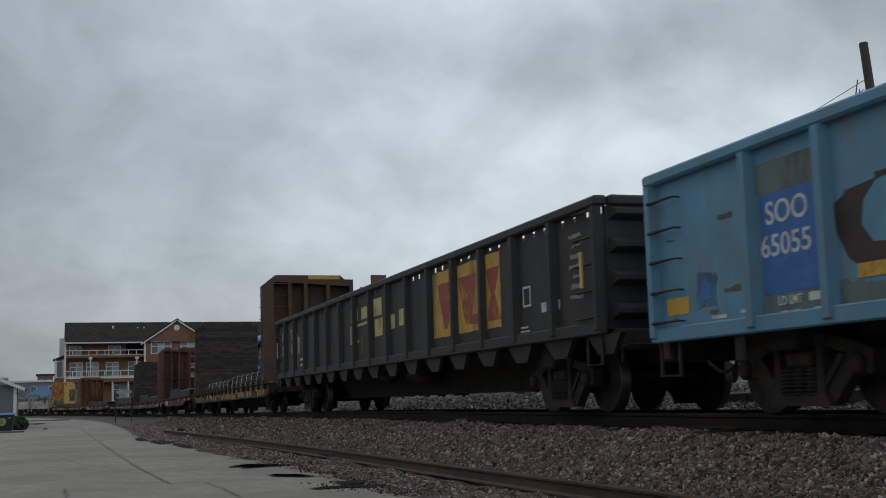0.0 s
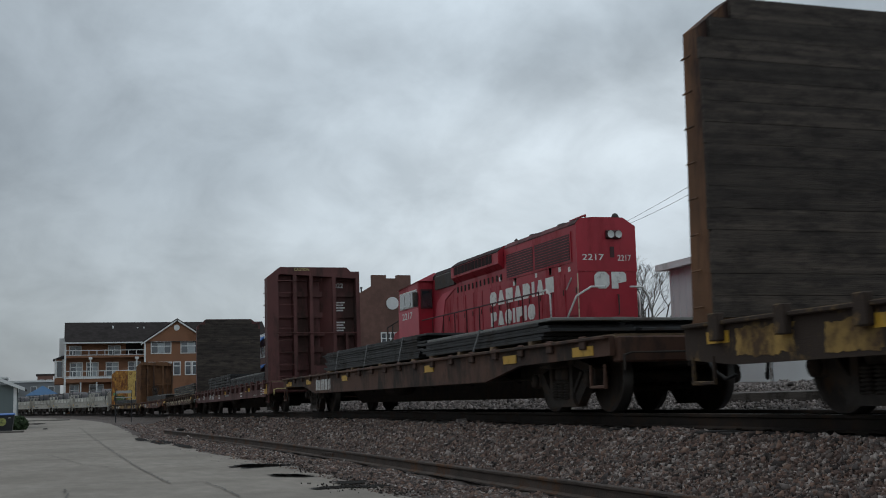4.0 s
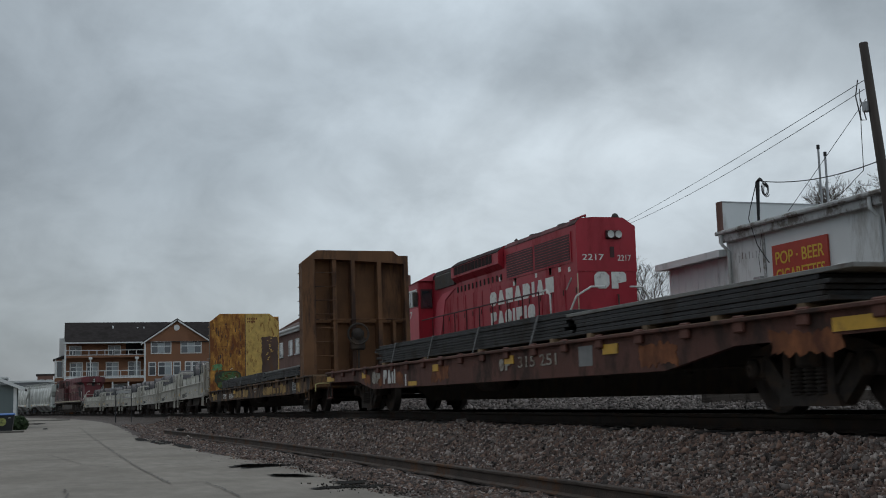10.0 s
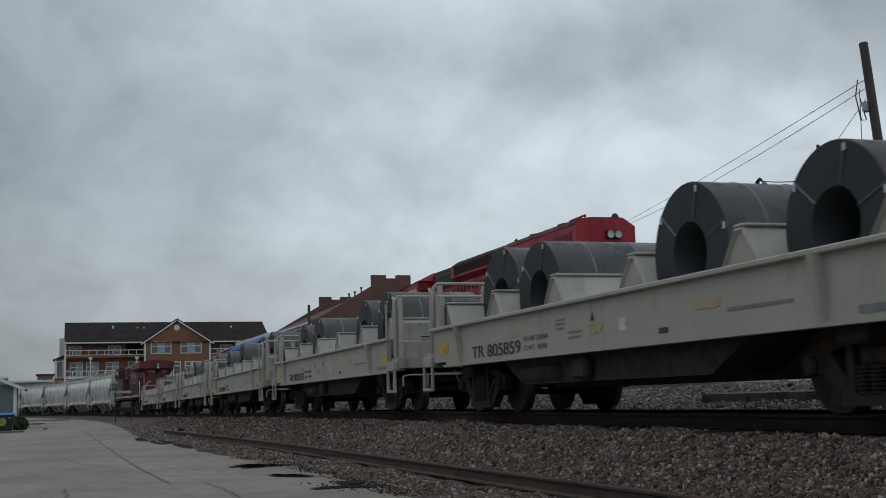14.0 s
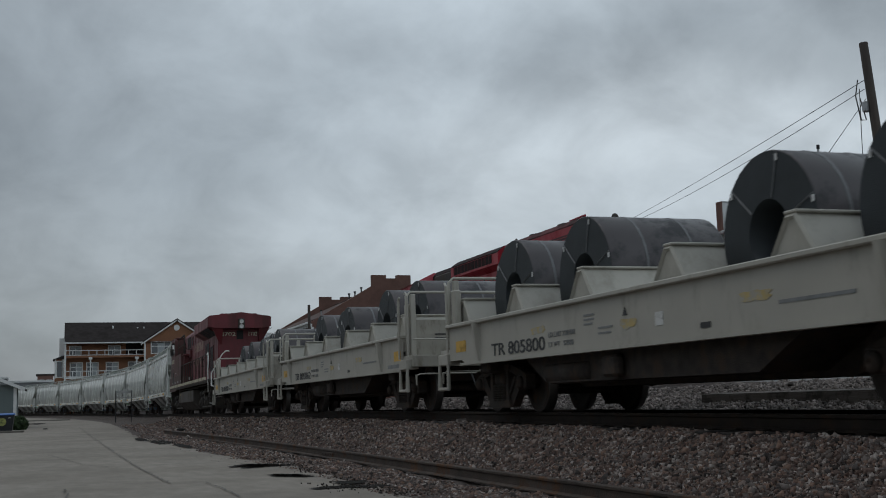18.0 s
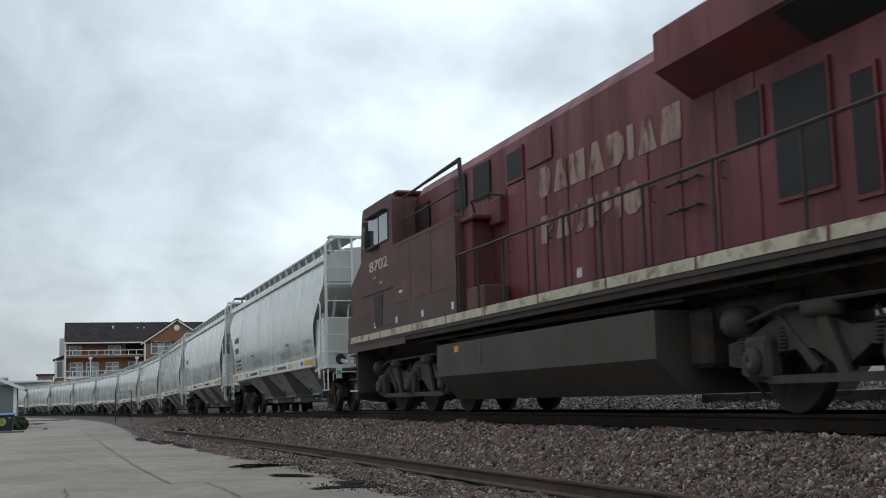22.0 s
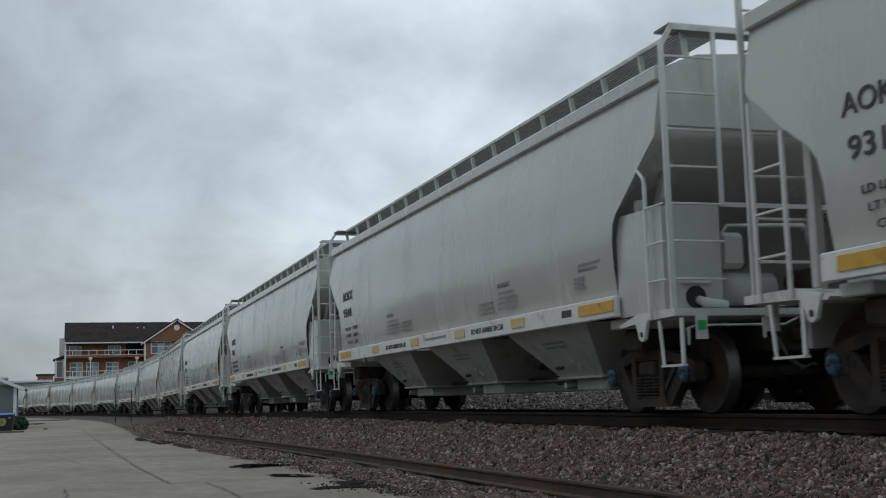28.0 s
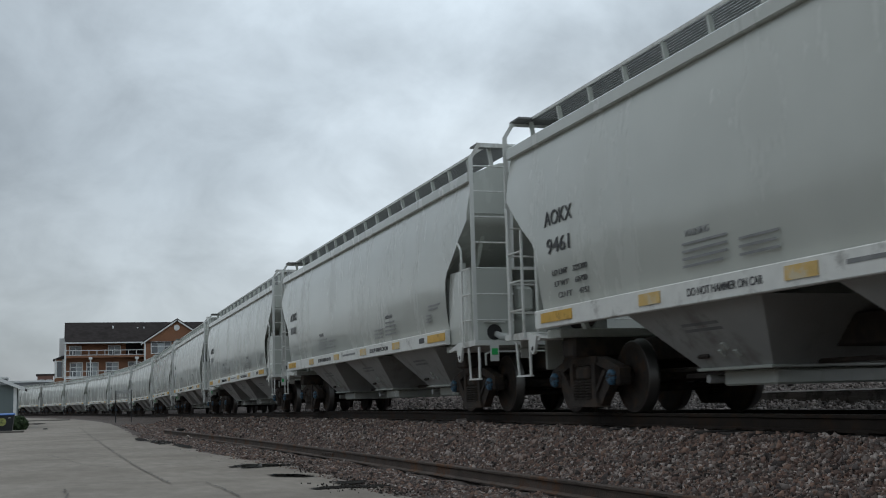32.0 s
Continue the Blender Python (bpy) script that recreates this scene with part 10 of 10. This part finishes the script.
def corner_store():
    h = empty("corner_store")
    y0 = 9.3
    part("wall", bm_box(-27.3, -3, y0, y0 + 14, -0.7, 4.28), M["store_white"], h, "white-painted wall with peeling paint")
    part("fascia", bm_box(-27.42, -2.6, y0 - 0.17, y0 - 0.09, 4.16, 4.46, 0.02), M["flaked_trim"], h, "weathered white fascia with flaking paint")
    part("soffit", bm_box(-27.4, -2.6, y0 - 0.10, y0 + 0.02, 4.20, 4.28), M["flaked_trim"], h)
    part("gutter", bm_box(-27.44, -2.6, y0 - 0.28, y0 - 0.17, 4.37, 4.48, 0.03), M["flaked_trim"], h)
    part("roof", bm_prism([(y0 - 0.16, 4.465), (y0 + 7, 5.0), (y0 + 14, 4.465), (y0 + 14, 4.3), (y0 - 0.08, 4.3)], -27.4, -2.6, "x"), M["grey_wall"], h)
    for x in (-27.2, -21.15):
        part("downspout", bm_pipe([(x, y0 - 0.22, 4.37), (x, y0 - 0.21, 4.12), (x + 0.08, y0 - 0.06, 3.92), (x + 0.08, y0 - 0.06, -0.3)], 0.045, 8), M["store_white"], h)
    s = part("sign", bm_box(-25.15, -22.92, y0 - 0.06, y0 - 0.01, 2.58, 3.80), M["sign_red"], h, "red sign with yellow letters")
    lettering(s, "POP \u00b7 BEER", -25.0, y0 - 0.065, 3.32, 0.32, M["sign_yellow"], 1.95)
    lettering(s, "CIGARETTES", -25.0, y0 - 0.065, 2.88, 0.32, M["sign_yellow"], 1.95)
    bars(s, -24.85, y0 - 0.064, 2.76, (0.7,), M["sign_yellow"], 0.10)
    bars(s, -23.8, y0 - 0.064, 2.76, (0.7,), M["sign_yellow"], 0.10)
    part("seam_board", bm_box(-25.6, -25.5, y0 - 0.03, y0 + 0.01, -0.3, 4.2), M["flaked_trim"], h)
    part("meter_box", bm_box(-25.9, -25.6, y0 - 0.16, y0, 2.75, 3.1, 0.02), M["galvanised"], h)
    part("lamp", bm_box(-22.55, -22.3, y0 - 0.18, y0, 2.85, 3.05, 0.03), M["store_white"], h)
    part("conduit", bm_pipe([(-25.55, y0 - 0.05, 4.2), (-25.75, y0 - 0.05, 3.6), (-25.7, y0 - 0.05, 3.2)], 0.006, 6), M["wire"], h)
    rg = random.Random(2)
    for i in range(7):
        x = -26.9 + i * 0.16
        part("bare_patch", bm_box(x, x + 0.03, y0 - 0.006, y0 + 0.002, 3.55 + rg.random() * 0.12, 3.75 + rg.random() * 0.1), M["flaked_trim"], h)
    # board on the roof's end
    b = part("roof_board", bm_box(-27.28, -27.1, y0 - 0.2, y0 + 3.4, 4.46, 5.24), M["store_white"], h, "white board standing on the roof edge")
    part("board_edge", bm_box(-27.30, -27.08, y0 - 0.26, y0 - 0.2, 4.46, 5.26), M["brick_red"], b)
    part("board_cap", bm_box(-27.30, -27.08, y0 - 0.2, y0 + 3.4, 5.24, 5.27), M["galvanised"], b)
    # service mast and vent pipes
    part("service_mast", bm_pipe([(-25.55, y0 - 0.12, 4.42), (-25.5, y0 - 0.12, 5.50), (-25.38, y0 - 0.12, 5.56), (-25.30, y0 - 0.12, 5.50)], 0.032, 8), M["wire"], h)
    for x, z in ((-22.96, 5.82), (-22.72, 5.60)):
        v = part("vent_pipe", bm_rod((x, y0 - 0.10, 4.44), (x, y0 - 0.10, z), 0.026, 8), M["galvanised"], h)
        part("cap", bm_rod((x, y0 - 0.10, z), (x, y0 - 0.10, z + 0.10), 0.038, 8), M["wire"], v)
    # low annex
    part("annex_wall", bm_box(-30.55, -27.32, y0 + 0.05, y0 + 8, -0.7, 3.80), M["store_white"], h, "low white annex")
    part("annex_roof", bm_hull([(-30.85, y0 - 0.25, 3.78), (-27.3, y0 - 0.25, 3.80), (-27.3, y0 + 8, 4.3), (-30.85, y0 + 8, 4.3), (-30.85, y0 - 0.25, 3.97), (-27.3, y0 - 0.25, 3.99), (-27.3, y0 + 8, 4.5), (-30.85, y0 + 8, 4.5)],
                               [(3, 2, 1, 0), (4, 5, 6, 7), (0, 1, 5, 4), (1, 2, 6, 5), (2, 3, 7, 6), (3, 0, 4, 7)]), M["store_white"], h)
    for i in range(9):
        x = -30.4 + i * 0.36
        part("batten", bm_box(x, x + 0.03, y0 + 0.03, y0 + 0.06, -0.6, 3.78), M["store_white"], h)
    return h


tagged(corner_store(), "white corner store with a red and yellow sign", "store")


def sag(p, q, drop, n=14):
    p, q = Vector(p), Vector(q)
    return [p.lerp(q, i / n) - Vector((0, 0, drop * 4 * (i / n) * (1 - i / n))) for i in range(n + 1)]


def utility_pole(x, y, z0, z1, lean=(0, 0), r=0.13, label="dark weathered wooden utility pole"):
    h = empty("utility_pole")
    part("pole", bm_rod((x - lean[0], y - lean[1], z0), (x, y, z1), r * 1.25, 14, r2=r), M["pole_wood"], h, smooth=True)
    tagged(h, label, "utility pole")
    return h


pole = utility_pole(-19.86, 8.2, -0.4, 7.38, (-0.85, 0.0), 0.09)
part("service_box", bm_box(-19.84, -19.72, 8.02, 8.16, 5.88, 6.1, 0.02), M["galvanised"], pole)
part("drop_cable", bm_pipe([(-20.0, 8.1, 6.62), (-20.1, 8.1, 6.3), (-19.95, 8.08, 5.75), (-19.75, 8.05, 5.7), (-19.9, 8.05, 6.2)], 0.012, 6), M["wire"], pole)
part("drop_cable", bm_pipe([(-19.9, 8.05, 6.4), (-20.25, 8.3, 5.6), (-20.9, 8.8, 4.9), (-22.0, 9.05, 4.6), (-22.3, 9.02, 4.5)], 0.008, 6), M["wire"], pole)
utility_pole(-53.6, 19.2, -0.5, 8.9, label="wooden utility pole behind the locomotive")
utility_pole(-70.6, 6.95, -0.5, 6.12, r=0.085, label="short dark pole beside the brick hall")


def cable(points, r, label):
    h = empty("overhead_wire")
    part("strand", bm_pipe(points, r, 5), M["wire"], h)
    return tagged(h, label, "wire")


cable(sag((-19.94, 8.2, 6.60), (-53.6, 19.2, 8.60), 0.10), 0.008, "thin black overhead wire between the poles")
cable(sag((-19.93, 8.2, 6.41), (-53.6, 19.2, 8.52), 0.25), 0.008, "thin black overhead wire between the poles")
cable(sag((-19.64, 8.2, 4.83), (-25.3, 9.18, 5.48), 0.16), 0.013, "slack service cable from the pole to the store")
cable(sag((-19.9, 8.2, 6.2), (-24.1, 9.05, 4.5), 0.0), 0.007, "thin guy wire down to the store roof")
loop = []
for i in range(34):
    a = i * 0.55
    loop.append((-25.12 + 0.12 * math.cos(a) + i * 0.004, 9.1, 5.28 + 0.16 * math.sin(a) - i * 0.003))
cable([(-25.3, 9.18, 5.48)] + loop, 0.012, "coil of spare cable hanging from the mast")
cable([(-25.5, 9.15, 5.5), (-25.75, 9.1, 4.9), (-25.8, 9.05, 4.6), (-25.7, 9.2, 3.9), (-25.3, 9.25, 3.4)], 0.012, "loose cable hanging down the store wall")


# ---- bare trees ----
def bare_tree(x, y, z0, height, spread, seed, label, levels=8):
    """A leafless tree: a tapered trunk, limbs and ever finer twigs."""
    r = random.Random(seed)
    t = empty("bare_tree")
    trunk, twigs = bmesh.new(), bmesh.new()

    def grow(p, d, length, rad, depth):
        q = p + d * length
        if depth < 4:
            mid = p.lerp(q, 0.5) + Vector((r.uniform(-1, 1), r.uniform(-1, 1), 0)) * length * 0.06
            bm_pipe([p, mid, q], rad, 6 if depth < 2 else 4, trunk if depth < 2 else twigs)
        else:
            side = d.cross((0.3, 0.2, 1)).normalized()
            up = side.cross(d)
            A = [twigs.verts.new(p + (side * math.cos(a) + up * math.sin(a)) * rad) for a in (0, 2.1, 4.2)]
            B = [twigs.verts.new(q + (side * math.cos(a) + up * math.sin(a)) * rad * 0.6) for a in (0, 2.1, 4.2)]
            for j in range(3):
                twigs.faces.new((A[j], A[(j + 1) % 3], B[(j + 1) % 3], B[j]))
        if depth >= levels:
            return
        n = 3 if depth < 2 else r.choice((2, 2, 3))
        for i in range(n):
            side = Vector((r.uniform(-1, 1), r.uniform(-1, 1), r.uniform(-0.45, 0.55)))
            nd = (d * 0.85 + side * 0.78 * spread + Vector((0, 0, 0.05))).normalized()
            grow(p.lerp(q, r.uniform(0.75, 1.0)) if depth else q, nd, length * r.uniform(0.62, 0.82), max(rad * 0.58, 0.0065), depth + 1)

    grow(Vector((x, y, z0)), Vector((r.uniform(-0.05, 0.05), r.uniform(-0.05, 0.05), 1)).normalized(), height * 0.27, height * 0.013, 0)
    part("trunk", trunk, M["bark"], t)
    part("crown", twigs, M["bark"], t, "bare grey-brown twigs without leaves")
    return tagged(t, label, "tree", "bare trees behind the store")


bare_tree(-49.5, 18.9, -0.6, 8.8, 0.75, 3, "leafless grey tree behind the annex", 7)
bare_tree(-51.0, 20.3, -0.6, 8.6, 0.75, 4, "leafless grey tree behind the annex", 7)
bare_tree(-42.0, 24.2, -0.6, 12.3, 0.85, 5, "tall leafless tree behind the store", 9)
bare_tree(-41.0, 26.6, -0.6, 12.0, 0.85, 6, "tall leafless tree behind the store", 9)


# ---- the far end of the yard ----
def small_shed():
    h = empty("yard_shed")
    part("wall", bm_box(-83, -75, -15, -10.0, GROUND, 1.75), M["green_grey"], h, "grey-green boarded wall")
    part("corner_post", bm_box(-75.06, -74.9, -10.06, -9.88, GROUND, 1.6), M["trim_white"], h)
    part("roof", bm_prism([(-9.45, 1.42), (-9.45, 1.54), (-12.5, 2.82), (-15.55, 1.54), (-15.55, 1.42), (-12.5, 2.68)], -83.3, -74.6, "x"), M["shingle"], h)
    part("barge_board", bm_prism([(-9.42, 1.36), (-9.42, 1.56), (-12.5, 2.86), (-15.58, 1.56), (-15.58, 1.36), (-12.5, 2.66)], -74.62, -74.55, "x"), M["trim_white"], h)
    return h


tagged(small_shed(), "grey-green yard shed with white trim", "shed")


def waste_bin():
    b = empty("waste_bin")
    part("tub", bm_hull([(-65.2, -11.2, GROUND + 0.06), (-64, -11.2, GROUND + 0.06), (-64, -9.78, GROUND + 0.06), (-65.2, -9.78, GROUND + 0.06), (-65.3, -11.3, 0.0), (-63.9, -11.3, 0.0), (-63.9, -9.68, 0.0), (-65.3, -9.68, 0.0)],
                        [(3, 2, 1, 0), (4, 5, 6, 7), (0, 1, 5, 4), (1, 2, 6, 5), (2, 3, 7, 6), (3, 0, 4, 7)]), M["bin_black"], b)
    part("lid", bm_prism([(-65.35, 0.0), (-65.35, 0.10), (-63.85, 0.04), (-63.85, 0.0)], -11.32, -9.66), M["deep_blue"], b, "dark blue lid")
    part("emblem", bm_lathe([(0.01, 0.0), (0.20, 0.0), (0.20, 0.02), (0.01, 0.02)], 24, "x", (-63.93, -10.25, -0.33)), M["lime_label"], b)
    part("label_plate", bm_box(-63.93, -63.915, -9.95, -9.85, -0.15, -0.02), M["trim_white"], b)
    for x in (-65.0, -64.2):
        for y in (-11.0, -9.95):
            part("wheel", bm_rod((x, y - 0.03, GROUND + 0.07), (x, y + 0.03, GROUND + 0.07), 0.07, 10), M["black"], b)
    return b


tagged(waste_bin(), "black wheeled waste bin with a yellow emblem", "waste bin")


def leafy_bush(x, y, rx, ry, rz, seed, label):
    r = np.random.RandomState(seed)
    n = 1500
    d = r.normal(size=(n, 3))
    d /= np.linalg.norm(d, axis=1)[:, None]
    rad = r.uniform(0.55, 1.05, n)[:, None]
    c = d * rad * np.array((rx, ry, rz)) + np.array((x, y, GROUND + rz * 0.75))
    c[:, 2] = np.maximum(c[:, 2], GROUND + 0.02)
    v, f = [], []
    for i in range(n):
        a, b = r.normal(size=3) * 0.055, r.normal(size=3) * 0.04
        k = len(v)
        v += [tuple(c[i] - a), tuple(c[i] + b), tuple(c[i] + a), tuple(c[i] - b)]
        f.append((k, k + 1, k + 2, k + 3))
    me = bpy.data.meshes.new("foliage")
    me.from_pydata(v, [], f)
    me.materials.append(M["leaf"])
    b = empty("bush")
    part("foliage", me, None, b)
    part("stem", bm_rod((x, y, GROUND), (x, y, GROUND + rz), 0.03, 6), M["bark"], b)
    return tagged(b, label, "bush")


leafy_bush(-70.0, -9.55, 0.6, 0.42, 0.42, 3, "small dark green bush beside the shed")
leafy_bush(-71.2, -9.75, 0.6, 0.40, 0.40, 4, "small dark green bush beside the shed")


M["pale_board"] = material("pale_board", (0.36, 0.36, 0.35), 0.7, vary=0.1, bump=0.05)


def board_frame():
    h = empty("notice_board")
    for y, q in ((-3.85, 0.035), (-2.83, 0.022)):
        part("post", bm_box(-81.95, -81.88, y - q, y + q, -0.75, 1.36), M["wire"], h)
    part("board", bm_box(-81.93, -81.88, -3.85, -2.83, 1.16, 1.34), M["pale_board"], h)
    part("rail", bm_box(-81.93, -81.88, -3.85, -2.83, 0.86, 0.92), M["pale_board"], h)
    return h


tagged(board_frame(), "narrow grey notice board on two dark posts", "notice board")
kerb = part("kerb", bm_box(-62.2, -61.9, -16, -9.15, GROUND, GROUND + 0.10, 0.02), M["crack"], None)
tagged(kerb, "dark kerb across the side of the yard", kind="structure")
kerb = part("kerb", bm_box(-118, -117.6, -14, -6.3, GROUND, GROUND + 0.12, 0.02), M["patch"], None)
tagged(kerb, "pale kerb at the far end of the yard", kind="structure")


def far_house(name, x, y0, y1, z, depth, mat, label, roof=True):
    h = empty(name)
    part("wall", bm_box(x - depth, x, y0, y1, -1.4, z), M[mat], h)
    part("roof_edge", bm_box(x - depth - 0.2, x + 0.3, y0 - 0.3, y1 + 0.3, z, z + 0.35), M["trim_white" if mat == "grey_wall" else "shingle"], h)
    n = max(2, int((y1 - y0) / 3))
    for i in range(n):
        y = y0 + (y1 - y0) * (i + 0.5) / n
        w = part("window", bm_box(x, x + 0.08, y - 0.6, y + 0.6, z - 2.2, z - 0.9), M["trim_white"], h)
        part("pane", bm_box(x + 0.06, x + 0.12, y - 0.5, y + 0.5, z - 2.1, z - 1.0), M["window_glass"], w)
    return tagged(h, label, "building")


far_house("low_building", -262, -24, -6.5, 5.9, 14, "grey_wall", "low grey flat-roofed building beyond the yard")
far_house("brick_block", -275, -11.2, -7.9, 7.6, 8, "brick_red", "dark brick block beyond the yard")
far_house("low_building", -255, -40, -17, 6.6, 12, "grey_wall", "low grey building beyond the shed")


def tent(x, y, z):
    h = empty("blue_canopy")
    part("canopy", bm_hull([(x - 2.6, y - 2.6, z), (x + 2.6, y - 2.6, z), (x + 2.6, y + 2.6, z), (x - 2.6, y + 2.6, z), (x, y, z + 1.55)], [(0, 1, 4), (1, 2, 4), (2, 3, 4), (3, 0, 4), (3, 2, 1, 0)]), M["canopy_blue"], h)
    for a, b in ((-2.4, -2.4), (2.4, -2.4), (2.4, 2.4), (-2.4, 2.4)):
        part("leg", bm_rod((x + a, y + b, -1.4), (x + a, y + b, z), 0.05, 6), M["trim_white"], h)
    return tagged(h, "bright blue pitched canopy on thin legs", "canopy")


tent(-200, -9.45, 2.45)


# a plain unseen tree belt, added to close the place behind the camera for reflections
def tree_belt():
    r = np.random.RandomState(12)
    v, f = [], []
    for i in range(9000):
        x = r.uniform(-160, 120)
        top = 8.5 + 4.0 * noise.noise((x * 0.06, 0, 3)) + 2.0 * noise.noise((x * 0.25, 0, 7))
        z = r.uniform(-1.2, top)
        y = -43 + r.uniform(-2.5, 2.5)
        s = r.uniform(0.35, 0.9)
        a, b = r.normal(size=3) * s, r.normal(size=3) * s
        k = len(v)
        c = np.array((x, y, z))
        v += [tuple(c - a), tuple(c + b), tuple(c + a), tuple(c - b)]
        f.append((k, k + 1, k + 2, k + 3))
    me = bpy.data.meshes.new("tree_belt")
    me.from_pydata(v, [], f)
    me.materials.append(M["bark"])
    tagged(new("tree_belt", me), "dull belt of bare trees, added unseen for reflections", "trees", kind="stuff")


tree_belt()


# ---- what moves ----
def roll_wheels(axle, u, x, r):
    """A wheelset turns while its car is on the near stretch; its rows are in the car's space."""
    t0 = 28.0 + (-48.0 - u) / SPEED
    t1 = 28.0 + (14.0 - u) / SPEED
    step = 0.055 * r / 0.457
    rows = [(0.0, pose(x, 0, r))]
    t, turn = max(0.0, t0), 0.0
    while t <= min(32.0, t1):
        if t > 0.0:
            rows.append((t, pose(x, 0, r, 0, math.degrees(turn), 0)))
        t += step
        turn += SPEED * step / r
    rows.append((max(32.0, rows[-1][0] + step), rows[-1][1]))
    walk(axle, rows)


def motions():
    for thing, u, half, wheelsets in TRAIN:
        rows = []
        for i in range(33):
            t = float(i)
            rows.append((t, car_pose(u + SPEED * (t - 28.0), half)))
        walk(thing, rows)
        for axle in wheelsets:
            roll_wheels(axle, u, axle.location.x, axle.location.z)


motions()
